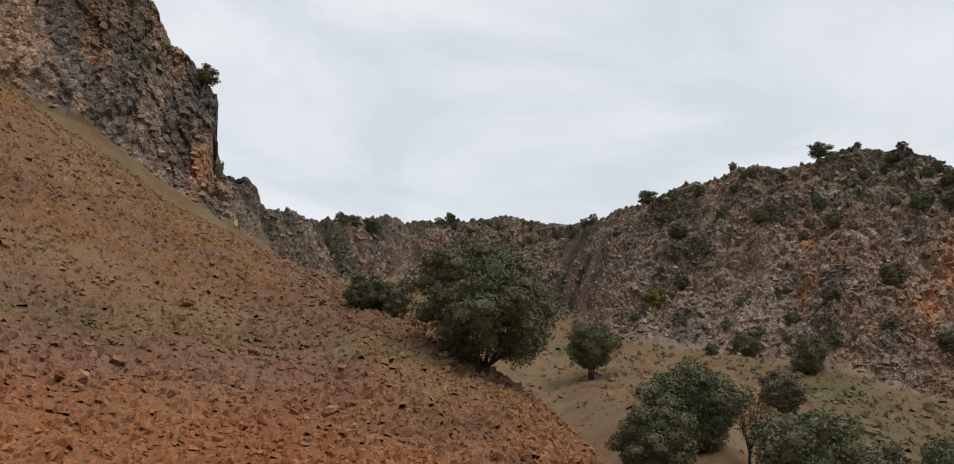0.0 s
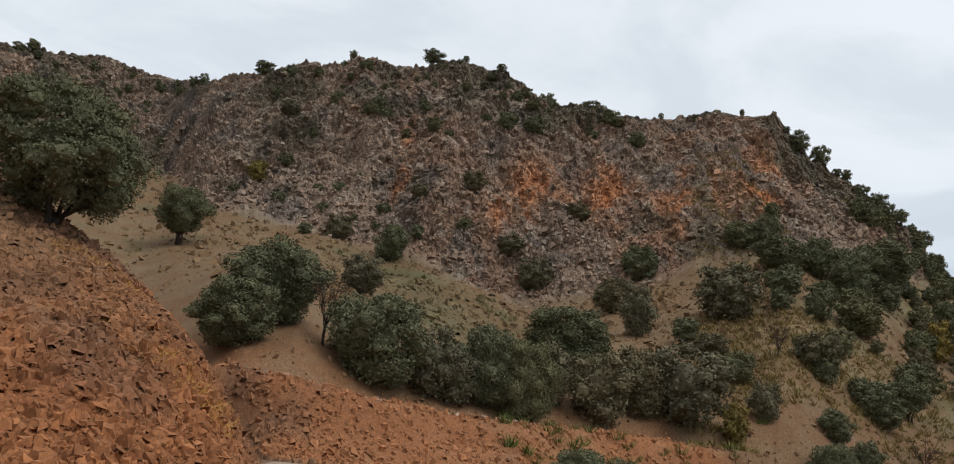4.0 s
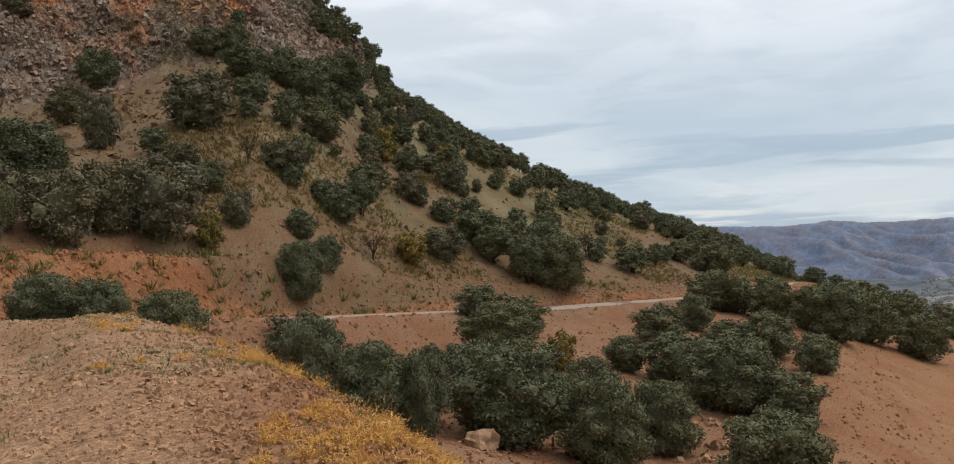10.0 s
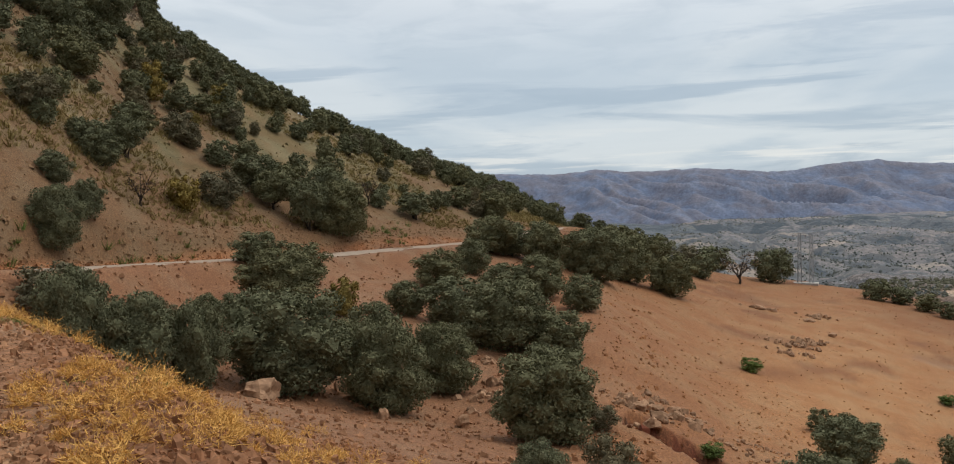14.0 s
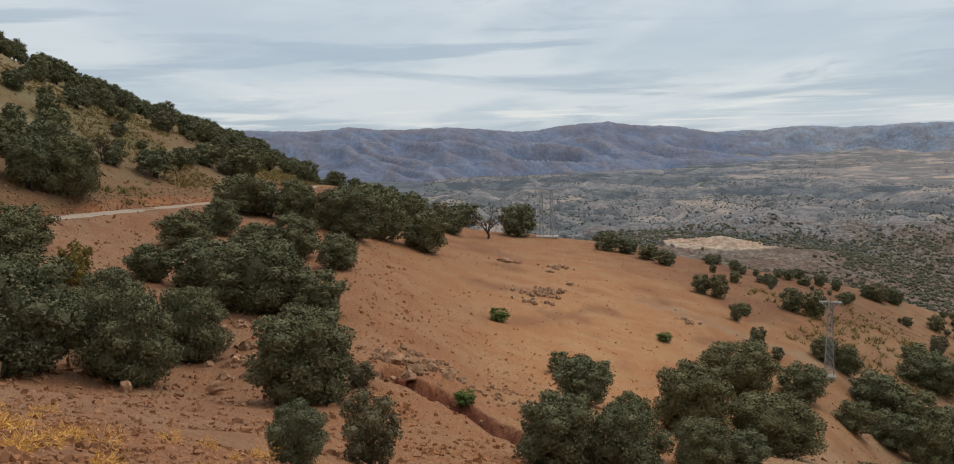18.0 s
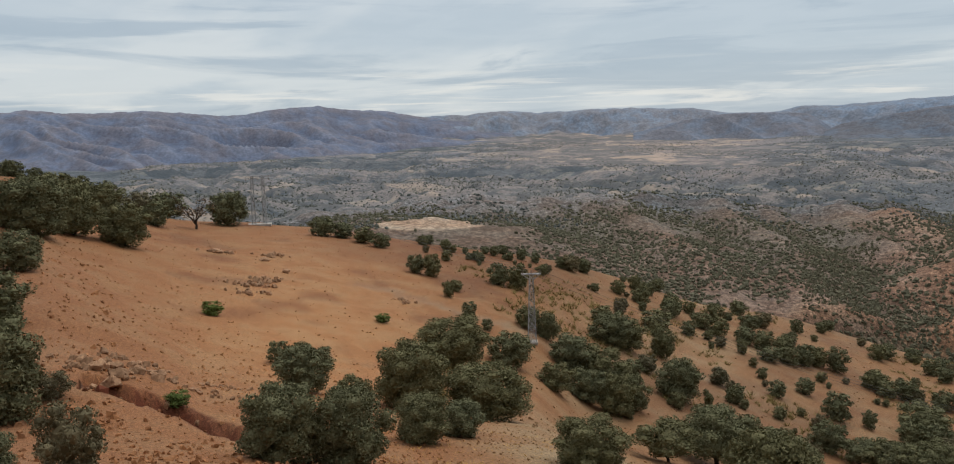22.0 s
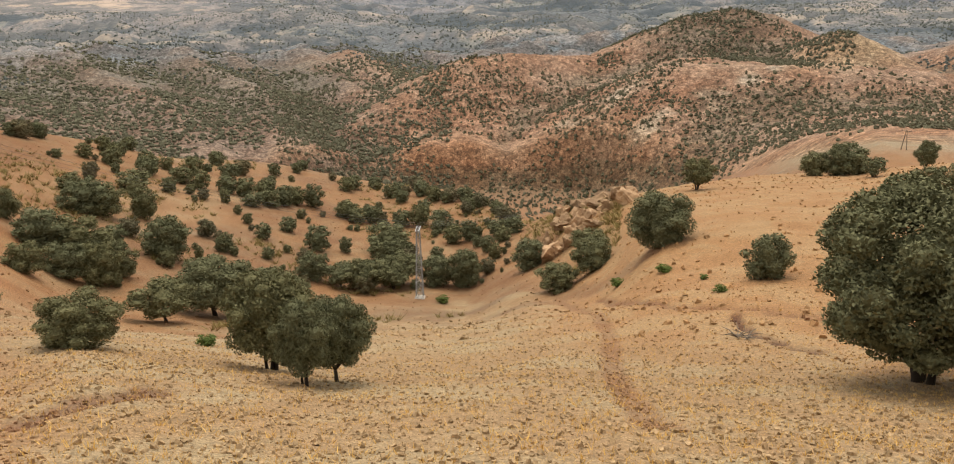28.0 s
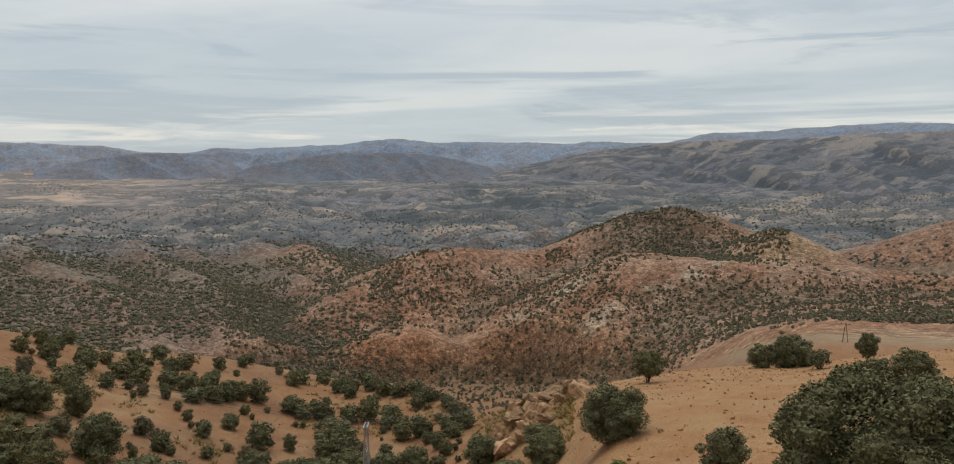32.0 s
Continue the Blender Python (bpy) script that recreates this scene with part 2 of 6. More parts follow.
PLAIN_LAND = scrub_plain("far_plain_with_scrub")
ROAD_DIRT = speckled("pale_road_gravel", (0.315, 0.235, 0.172), (0.255, 0.186, 0.132), 3.0, 0.95, 0.3, 0.02)
PALE_ROAD = speckled("pale_dusty_road", (0.46, 0.36, 0.275), (0.38, 0.29, 0.215), 3.0, 0.95, 0.3, 0.02)
STONE = speckled("tan_brown_stone", (0.38, 0.225, 0.13), (0.22, 0.125, 0.072), 2.5, 0.9, 0.5, 0.06)
BARK = speckled("dark_oak_bark", (0.06, 0.045, 0.035), (0.03, 0.024, 0.02), 8.0, 0.95, 0.6, 0.03)
LEAVES = foliage("holm_oak_leaves", (0.094, 0.099, 0.055), (0.165, 0.167, 0.096))
# hill scrub is lighter than near leaves would be: haze put into the colour
SCRUB = foliage("dark_hill_scrub", (0.078, 0.078, 0.054), (0.128, 0.124, 0.086))
LEAVES_GREY = foliage("grey_green_leaves", (0.088, 0.082, 0.050), (0.175, 0.158, 0.10))
LEAVES_YELLOW = foliage("yellowing_leaves", (0.13, 0.10, 0.03), (0.24, 0.19, 0.06))
LEAVES_FRESH = foliage("fresh_green_leaves", (0.06, 0.09, 0.025), (0.12, 0.16, 0.05))
STRAW = foliage("dry_straw", (0.48, 0.27, 0.075), (0.70, 0.44, 0.15))
STEEL = speckled("galvanised_steel", (0.32, 0.33, 0.34), (0.25, 0.26, 0.27), 6.0, 0.55, 0.1, 0.01)
WIRE = speckled("dull_grey_wire", (0.16, 0.165, 0.17), (0.12, 0.125, 0.13), 6.0, 0.6, 0.1, 0.01)
RED_STONE = speckled("red_brown_stone", (0.34, 0.18, 0.09), (0.21, 0.11, 0.058), 2.0, 0.95, 0.4, 0.04)
# valley scrub, its leaf colour paled and blued to carry distance haze
LEAVES_FAR = foliage("blue_green_scrub", (0.08, 0.09, 0.085), (0.12, 0.132, 0.122))
STRAW_GREEN = foliage("yellow_green_grass", (0.17, 0.13, 0.05), (0.30, 0.24, 0.10))
GRASS_GREEN = foliage("green_grass", (0.07, 0.10, 0.025), (0.15, 0.18, 0.06))
OUTCROP = speckled("orange_grey_rock", (0.42, 0.275, 0.165), (0.27, 0.17, 0.10), 0.5, 0.95, 0.8, 0.5)
PORCELAIN = speckled("brown_porcelain", (0.12, 0.06, 0.04), (0.09, 0.045, 0.03), 6.0, 0.3, 0.05, 0.01)
WOOD = speckled("grey_timber", (0.22, 0.18, 0.14), (0.14, 0.11, 0.09), 5.0, 0.9, 0.3, 0.02)
CONCRETE = speckled("pale_concrete", (0.45, 0.42, 0.38), (0.36, 0.33, 0.30), 3.0, 0.9, 0.2, 0.02)

# ---- the lie of the land: lines of the plan as (bearing in degrees, distance, height), the ground runs from line to line ----
SHOULDER = [(-45, 9, 0.3), (-20, 9, 0.2), (5, 10, 0.1), (14, 16, 0), (22, 24, 0), (33, 30, 0), (41, 28, -0.05), (48, 17.4, -0.08), (51, 13.5, -0.08),
    (54.4, 10.9, -0.08), (58.5, 8.4, -0.08), (63.7, 5.8, -0.08), (69, 5, -0.1), (80, 4.4, -0.5), (97, 3.6, -1.2), (110, 3.6, -2), (123, 3.6, -2.4),
    (150, 3.6, -2.5), (185, 3.6, -2.3), (205, 4, -1), (240, 8, 0), (290, 9, 0.3)]
SPUR_A = [(-45, 60, 32.17), (-33.4, 62, 28.3), (-29.4, 62, 26.4), (-25, 62, 24.66), (-20.8, 60, 21.68), (-17.8, 58, 20.11), (-14.2, 55, 17.68),
    (-9.2, 50, 14.6), (-5, 46, 12.1), (0, 42, 9.7), (3, 38, 7.95), (6, 35, 6.45), (9, 32, 5.05), (10.7, 30, 4.05), (12.1, 29, 3.2), (13, 28, 2.5),
    (14.4, 28, 1.35), (16.1, 29, 0.13)]
SPUR_B = [(22, 30, 0), (30, 34, -0.3), (38, 38, -0.99), (46, 40, -2.96), (55, 41, -5.63), (65, 43, -7.38), (78, 44, -9.7), (97, 30, -9.62), (110, 30, -10.83),
    (123, 32, -11.98), (140, 42, -18.61), (150, 45, -20.06), (160, 40, -17.05), (172, 35, -14.42), (185, 30, -11.76), (205, 30, -8.15), (240, 40, 1.6),
    (290, 50, 21.8)]
SPUR = SPUR_A + SPUR_B
HOLLOW_A = [(-45, 74, 37.69), (-33.4, 76, 32.92), (-25, 78, 29.07), (-17.8, 72, 22.79), (-9.2, 66, 16.23), (-5, 62, 11.42), (0, 58, 8.21), (6, 52, 4.78),
    (10, 48, 2.27), (13, 43, 0.7), (16.4, 36, -0.22), (23, 38, -0.29), (30, 41, -0.55), (38, 46, -1.09), (46, 54, -1.61), (59, 78, -3.31),
    (70, 97, -4.16), (79.4, 122, -4.58), (85, 146, -5.29)]
HOLLOW_B = [(89, 118, -10.39), (93, 92, -13.47), (97, 75, -15.72), (110, 78, -20.03), (120, 100, -26.7), (124, 102, -32.73), (133, 102, -38.37),
    (143, 120, -46.4), (151, 130, -49.08), (157, 115, -40.26), (161.6, 105, -32.11), (165, 100, -26.32), (171, 100, -24.45), (177, 105, -23.8),
    (182, 105, -21.49), (190, 105, -18.81), (205, 100, -12.45), (240, 80, 12.84), (290, 74, 36.11)]
HOLLOW = HOLLOW_A + HOLLOW_B
BENCH_A = [(-45, 84, 41.49), (-33.4, 86, 37.75), (-25, 86, 32.9), (-17.8, 84, 27.76), (-9.2, 92, 22), (-5, 84, 15.66), (0, 76, 10.93), (6, 64, 6.75),
    (10, 54, 4.81), (13.5, 46, 3.77), (17.3, 43, 3.4), (26, 49, 2.8), (37, 56, 2.68), (50, 68, 2.07), (60, 88, -0.24), (70, 107, -1.76),
    (79, 134, -3.08), (85, 158, -3.37), (89, 166, -7.1), (93, 174, -12.71)]
BENCH_B = [(97, 180, -16.05), (101, 185, -17.6), (105, 185, -18.8), (109, 180, -20.6), (114, 175, -23), (118, 182, -25.6), (122, 192, -29.5), (126, 200, -34.7),
    (131, 215, -43.7), (137, 225, -48.7), (145, 225, -56.6), (150, 205, -53.5), (155, 165, -50), (158, 135, -38.8), (161.6, 123, -32.2), (165, 122, -30.18),
    (171, 132, -29.85), (177, 140, -29.95), (182, 140, -27.14), (190, 140, -23.09), (205, 140, -13.11), (240, 120, 18.46), (290, 84, 40.77)]
BENCH = BENCH_A + BENCH_B
CLIFF_FOOT_A = [(-45, 92, 45.28), (-33.5, 92, 41.79), (-28, 92, 39.52), (-23, 93, 36.19), (-18, 95, 32.83), (-15, 105, 33.7), (-12, 130, 38.88), (-9.3, 155, 43.71),
    (-4.3, 195, 58.99), (2, 200, 59.71), (6.7, 195, 56.04), (9.8, 150, 36.51), (16.8, 140, 33.15), (21.4, 137, 31.22), (25, 135, 30.3), (29, 131, 26.12),
    (33.4, 130, 23.35), (41.5, 133, 29.39), (44.4, 135, 32.52), (50, 145, 39.91), (55.8, 157, 37.85)]
CLIFF_FOOT_B = [(58.2, 162, 33.09), (62, 168, 28.21), (70, 176, 16.69), (75, 182, 9.86), (80, 188, 3.9), (84, 190, -2.71), (88, 192, -10.48), (93, 230, -28.68),
    (101, 330, -60), (114, 420, -98), (125, 520, -125), (135, 620, -152), (143, 680, -174), (151.6, 700, -187), (160, 690, -184),
    (166, 620, -160), (170, 540, -125), (174, 430, -88), (178, 345, -63.5), (185, 340, -61), (205, 300, -29.93), (240, 200, 44.11), (290, 100, 49.51)]
CLIFF_FOOT = CLIFF_FOOT_A + CLIFF_FOOT_B
CREST_WEST = [(-45, 104, 82.85), (-30, 104, 69.14), (-25.6, 103, 62.76), (-23.8, 103, 57.76), (-22.1, 103, 55.68), (-20, 103, 51.84), (-19.3, 105, 45.09),
    (-18.7, 106, 42.71), (-16.1, 114, 45.13), (-15.3, 122, 45.28), (-10, 170, 61.8), (-7.4, 195, 72.96), (-3.8, 225, 83.94), (2.4, 238, 92.96),
    (6.5, 232, 89.27), (7.8, 215, 84.13), (12.2, 190, 79.52)]
CREST_EAST = [(15.2, 188, 83.34), (19.9, 185, 87.08), (24, 182, 85.7), (26, 180, 87.07), (30.1, 176, 81.81), (33, 175, 76.61), (38.6, 178, 74.97),
    (41.5, 178, 75.51), (44.7, 178, 75.69), (49.1, 174, 74.56), (50.1, 174, 68.74), (51.7, 174, 62.53), (53.8, 174, 58.14), (55.4, 174, 51.82),
    (57, 174, 47.25), (58.8, 176, 38.05), (61.2, 180, 33.02), (65, 184, 25.5), (69.8, 188, 18.38), (74.5, 194, 11.43), (78.1, 198, 6.44),
    (81.7, 202, 2.31), (84, 205, -2.34), (88, 220, -11.47), (93, 300, -48.6)]
VALLEY = [(101, 700, -90), (114, 760, -108), (120, 820, -118), (125, 900, -126), (135, 950, -144), (143, 1000, -148), (151, 1010, -150), (160, 1010, -148),
    (168, 980, -140), (173, 900, -130), (185, 860, -115), (205, 700, -35.09), (240, 300, 99.08), (290, 120, 95.35)]
APRON = [(-45, 220, 90.49), (-20, 220, 60.55), (-10, 300, 65.37), (2, 340, 86.37), (12, 300, 76.4), (26, 290, 84.76), (45, 290, 73.91), (58, 290, 26.97),
    (70, 300, 1.6), (84, 330, -33.08), (93, 600, -78.46), (101, 1100, -112.07), (114, 1150, -121.3), (125, 1250, -120.96), (140, 1350, -130.77),
    (152, 1450, -135.47), (168, 1450, -120.16), (185, 1350, -107.02), (205, 1300, -43.8), (240, 700, 99.98), (290, 300, 122.81)]
PLAIN = [(-45, 1600, 85.45), (45, 1600, 57.47), (58, 1500, 1.6), (75, 1700, -57.77), (88, 2300, -86.76), (100, 2500, -94.44), (125, 2500, -94.44),
    (150, 2500, -85.7), (168, 2400, -78.02), (185, 2300, -70.68), (205, 2000, 1.6), (290, 1600, 85.45)]
PLAIN_FAR = [(-45, 3000, 53.97), (45, 3000, 53.97), (75, 3000, -24.58), (88, 3500, -53.38), (100, 3700, -56.52), (112, 3800, -38), (117, 3900, -20),
    (121, 3900, -19), (130, 3900, -28), (136, 3850, -34), (145, 3700, -30), (155, 3600, -29.82), (165, 3500, -28.94),
    (180, 3400, -28.07), (192, 3300, 1.6), (290, 3000, 53.97)]
RANGE_A = [(-45, 4300, 76.66), (60, 4300, 76.66), (82, 4300, 76.66), (100, 4300, 84.16), (110, 4300, 76.66), (114, 4300, 70.65), (116, 4300, 76.66),
    (118, 4300, 95.43), (120.5, 4300, 84.16), (123, 4300, 88.67), (128.7, 4300, 91.67), (131, 4300, 80.41), (133, 4300, 57.89), (135.5, 4300, 55.64),
    (137.4, 4300, 69.15), (140.3, 4300, 76.66), (142.7, 4300, 90.17)]
RANGE_B = [(145.5, 4300, 99.18), (148, 4300, 125.47), (149.7, 4300, 133.73), (152, 4300, 118.71), (156, 4300, 112.7), (159.3, 4300, 116.45),
    (161.7, 4300, 108.19), (164, 4300, 116.45), (168, 4300, 114.2), (170.6, 4300, 163.03), (171.7, 4300, 170.55), (173.6, 4300, 163.03),
    (175.7, 4300, 180.32), (178.7, 4300, 195.36), (185, 4300, 196.86), (205, 4300, 166.79), (290, 4300, 76.66)]
RANGE = RANGE_A + RANGE_B

CREST = CREST_WEST + CREST_EAST
LINES = [[(-45, 0.002, 0), (290, 0.002, 0)], SHOULDER, SPUR, HOLLOW, BENCH, CLIFF_FOOT, CREST + VALLEY, APRON, PLAIN, PLAIN_FAR, RANGE, [(-45, 4800, 20), (290, 4800, 20)]]
STEPS = [18, 50, 66, 38, 52, 140, 44, 50, 34, 24, 3]
SMOOTH = [0, 2.0, 1.2, 1.5, 1.5, 0.7, 0.25, 3, 4, 4, 0.6, 0]
BEAR = np.concatenate([np.arange(-36, 62, 0.13), np.arange(62, 192, 0.24), np.arange(192, 324, 4.0)])


def hash3(i, j, k):
    n = (i * 374761393 + j * 668265263 + k * 2147483647 * 3 + 1013904223) & 0x7FFFFFFF
    n = ((n ^ (n >> 13)) * 1274126177) & 0x7FFFFFFF
    return ((n ^ (n >> 16)) & 0xFFFF) / 65535.0


def value_noise(x, y, z=0.0):
    """Smooth noise in -1..1 for arrays."""
    x, y, z = np.broadcast_arrays(np.asarray(x, float), np.asarray(y, float), np.asarray(z, float))
    i, j, k = (np.floor(v).astype(np.int64) for v in (x, y, z))
    u, v, w = x - i, y - j, z - k
    u, v, w = (q * q * q * (q * (q * 6 - 15) + 10) for q in (u, v, w))
    out = 0
    for a in (0, 1):
        for b in (0, 1):
            for c in (0, 1):
                out = out + hash3(i + a, j + b, k + c) * (u if a else 1 - u) * (v if b else 1 - v) * (w if c else 1 - w)
    return out * 2 - 1


def fractal(x, y, z=0.0, octaves=4, gain=0.5):
    total, amp = 0, 1.0
    for o in range(octaves):
        total = total + amp * value_noise(x * 2 ** o + 17.3 * o, y * 2 ** o - 9.1 * o, z * 2 ** o + 3.7 * o)
        amp *= gain
    return total


def ramp(v, lo, hi):
    q = np.clip((v - lo) / (hi - lo), 0, 1)
    return q * q * (3 - 2 * q)


def wrapped(b):
    """Bearing brought into -45..315."""
    return (np.asarray(b, float) + 45) % 360 - 45


def line_at(line, smooth):
    pts = list(line)
    b = np.array([p[0] for p in pts] + [pts[0][0] + 360.0])
    out = []
    for c in (1, 2):
        v = np.array([p[c] for p in pts] + [pts[0][c]], float)
        if smooth == 0:
            out.append(np.interp(BEAR, b, v))
        else:
            offs = np.linspace(-smooth, smooth, 9)
            w = np.cos(offs / smooth * math.pi / 2) ** 2 + 1e-3
            out.append(sum(q * np.interp(wrapped(BEAR + o), b, v) for o, q in zip(offs, w)) / w.sum())
    return out


def monotone_slopes(r, z):
    """Slopes of a shape-keeping cubic through the rows z(r), column by column."""
    h = np.diff(r, axis=0)
    d = np.diff(z, axis=0) / h
    m = np.zeros_like(z)
    w1, w2 = 2 * h[1:] + h[:-1], h[1:] + 2 * h[:-1]
    same = d[1:] * d[:-1] > 0
    safe = np.where(same, d[1:] * d[:-1], 1)
    m[1:-1] = np.where(same, (w1 + w2) * safe / (w1 * d[1:] + w2 * d[:-1] + np.where(same, 0, 1)), 0)
    m[0], m[-1] = d[0], d[-1]
    return m


def lay_ground():
    lr, lz = (np.array(v) for v in zip(*[line_at(l, s) for l, s in zip(LINES, SMOOTH)]))
    for k in range(1, len(lr)):
        lr[k] = np.maximum(lr[k], lr[k - 1] + 0.4)
    m = monotone_slopes(lr, lz)
    d1 = np.diff(lz, axis=0)[1] / np.diff(lr, axis=0)[1]
    m[1] = np.where(d1 < 0, d1, m[1])
    m[6] = np.diff(lz, axis=0)[5] / np.diff(lr, axis=0)[5] * 0.15
    brink = np.where((BEAR > 102) & (BEAR < 188), np.minimum(m[4], -0.6), m[4])
    rows_r, rows_z, seg = [], [], []
    for k, n in enumerate(STEPS):
        h = lr[k + 1] - lr[k]
        for i in range(n + (k == len(STEPS) - 1)):
            q = i / n
            if k == 5:  # cliffs are steep and straight
                z = lz[k] + (lz[k + 1] - lz[k]) * (0.75 * q + 0.25 * q * (2 - q))
            else:
                q2, q3 = q * q, q * q * q
                z = (2 * q3 - 3 * q2 + 1) * lz[k] + (q3 - 2 * q2 + q) * h * (brink if k == 4 else m[k]) + (3 * q2 - 2 * q3) * lz[k + 1] + (q3 - q2) * h * m[k + 1]
            rows_r.append(lr[k] + h * q)
            rows_z.append(z)
            seg.append(k + q)
    return np.array(rows_r), np.array(rows_z), np.array(seg), lr


GR, GZ, SEG, LR = lay_ground()
GB = np.broadcast_to(BEAR, GR.shape)
SG = np.broadcast_to(SEG[:, None], GR.shape)
GX, GY = GR * np.sin(np.radians(GB)), GR * np.cos(np.radians(GB))


def road_points(plan, step=0.5):
    """Points (x, y, z) at even steps along a smooth line through the plan's (bearing, distance, height)."""
    p = np.array([(r * math.sin(math.radians(b)), r * math.cos(math.radians(b)), z) for b, r, z in plan])
    out = []
    for i in range(len(p) - 1):
        a, b, c, d = p[max(i - 1, 0)], p[i], p[i + 1], p[min(i + 2, len(p) - 1)]
        n = max(2, int(np.linalg.norm(c - b) / step))
        for q in np.arange(n) / n:
            out.append(0.5 * (2 * b + (c - a) * q + (2 * a - 5 * b + 4 * c - d) * q * q + (3 * b - a - 3 * c + d) * q ** 3))
    return np.array(out + [p[-1]])


BEND = road_points([(-38, 7, 0.02), (-10, 6.6, 0.02), (6, 7.6, 0.02), (17, 10, 0.02), (25.2, 13.3, 0.02), (27.2, 18, 0.02), (27.0, 23.5, 0.02), (25, 28, 0.02), (21, 30.3, 0.0), (16.6, 30.8, 0.0)])
ROAD = road_points([(27, 36.5, -0.3), (33, 40, -0.64), (40, 46.5, -1.16), (46, 53, -1.64), (52, 62, -2.36), (59, 76, -3.25), (65, 86, -3.81), (70, 96, -4.27), (75, 107, -4.48), (79.4, 121, -4.74), (83, 138, -4.67), (86, 158, -4.19), (90, 172, -8.02)])
TRACK = road_points([(14, 44, 3.91), (17.3, 43.5, 3.46), (22, 46, 3.05), (26, 49.5, 2.85), (32, 53, 2.71), (37, 57, 2.69), (44, 63, 2.42), (49, 67.5, 2.13), (51, 69, 1.24)])


def level_along(z, points, half, edge):
    """Ground brought to the height of a road within half its width, easing off over edge metres."""
    near = (GR < 260) & (SG < 5)
    ix = np.argwhere(near)
    x, y = GX[near], GY[near]
    best, height = np.full(x.shape, 1e9), np.zeros(x.shape)
    for px_, py_, pz_ in points[::2]:
        d = (x - px_) ** 2 + (y - py_) ** 2
        hit = d < best
        best[hit], height[hit] = d[hit], pz_
    w = 1 - ramp(np.sqrt(best), half, half + edge)
    z = z.copy()
    z[near] = z[near] * (1 - w) + height * w
    return z


ROAD_HALF, BEND_HALF = 2.6, 1.85
GZ = level_along(GZ, TRACK, 1.2, 2.0)
GZ = level_along(GZ, ROAD, ROAD_HALF + 0.5, 3.0)
GZ = level_along(GZ, BEND, BEND_HALF + 0.4, 1.2)

def cells(x, y, z):
    """A value in -0.5..0.5 for the nearest of scattered points: blocks with sharp edges."""
    i, j, k = (np.floor(v).astype(np.int64) for v in (x, y, z))
    best, value = np.full(x.shape, 9e9), np.zeros(x.shape)
    for a in (-1, 0, 1):
        for b in (-1, 0, 1):
            for c in (-1, 0, 1):
                p, q, s = i + a, j + b, k + c
                d = (p + hash3(p, q, s) - x) ** 2 + (q + hash3(p + 71, q, s) - y) ** 2 + (s + hash3(p, q + 37, s) - z) ** 2
                near = d < best
                best = np.where(near, d, best)
                value = np.where(near, hash3(p, q, s + 113) - 0.5, value)
    return value


# crests of the mid hills: (bearing, distance, elevation in degrees) along the crest, slope of the sides, rounding and flat half width
HILL_CRESTS = [
    ([(140, 720, -12.3), (144, 790, -10.2), (147.6, 840, -8.2), (149.3, 870, -7.5), (150.6, 890, -6.5), (151.9, 905, -5.95), (154, 920, -5.8), (158.2, 945, -5.85), (160.6, 960, -5.8)], 0.46, 14, 0),
    ([(160.6, 960, -5.8), (162.2, 970, -5.0), (164.2, 985, -4.05), (166.1, 995, -3.25), (168, 1000, -2.85), (169.5, 1000, -2.8), (170.7, 990, -3.2), (171.8, 975, -3.95), (173.5, 955, -4.75)], 0.5, 22, 0),
    ([(173.7, 905, -4.7), (175.1, 893, -4.12), (176.2, 880, -4.4), (177.6, 865, -5.1), (179, 850, -6.0), (181.3, 830, -6.38), (187, 800, -6.5)], 0.55, 8, 0),
    ([(168.0, 835, -6.2), (172.5, 830, -6.1), (177.5, 815, -6.4)], 0.42, 10, 40),
    ([(134.5, 840, -11.3), (137, 880, -10.4), (140.7, 940, -9.2), (144.3, 985, -7.7), (145.8, 1000, -7.8), (148, 1020, -8.2)], 0.42, 18, 0),
    ([(172.4, 820, -7.2), (169.1, 760, -9.5), (164.8, 700, -11.5), (160, 655, -14.0)], 0.62, 7, 0),
    ([(168.2, 850, -7.2), (166, 830, -8.0), (163.5, 800, -9.1), (159.3, 755, -10.6), (155, 715, -12.8)], 0.62, 7, 0),
    ([(163, 905, -6.6), (159, 862, -7.9), (154, 800, -10.0), (149.5, 745, -12.4)], 0.6, 8, 0),
    ([(157, 905, -6.6), (153, 860, -8.2), (148.5, 795, -10.6), (144.5, 735, -12.9)], 0.6, 8, 0),
    ([(179, 800, -7.3), (175, 745, -9.3), (170, 690, -11.8), (166, 640, -14.2)], 0.6, 8, 0),
    ([(187, 760, -7.6), (182, 690, -9.2), (177, 610, -10.6)], 0.6, 8, 0),
    ([(109.8, 905, -6.45), (113.2, 900, -6.6), (116.6, 885, -6.95)], 0.30, 8, 50),
    ([(178, 1150, -6.2), (182, 1130, -4.6), (186, 1120, -3.1), (192, 1100, -2.0)], 0.5, 20, 0)]
spurs_rng = random.Random(17)
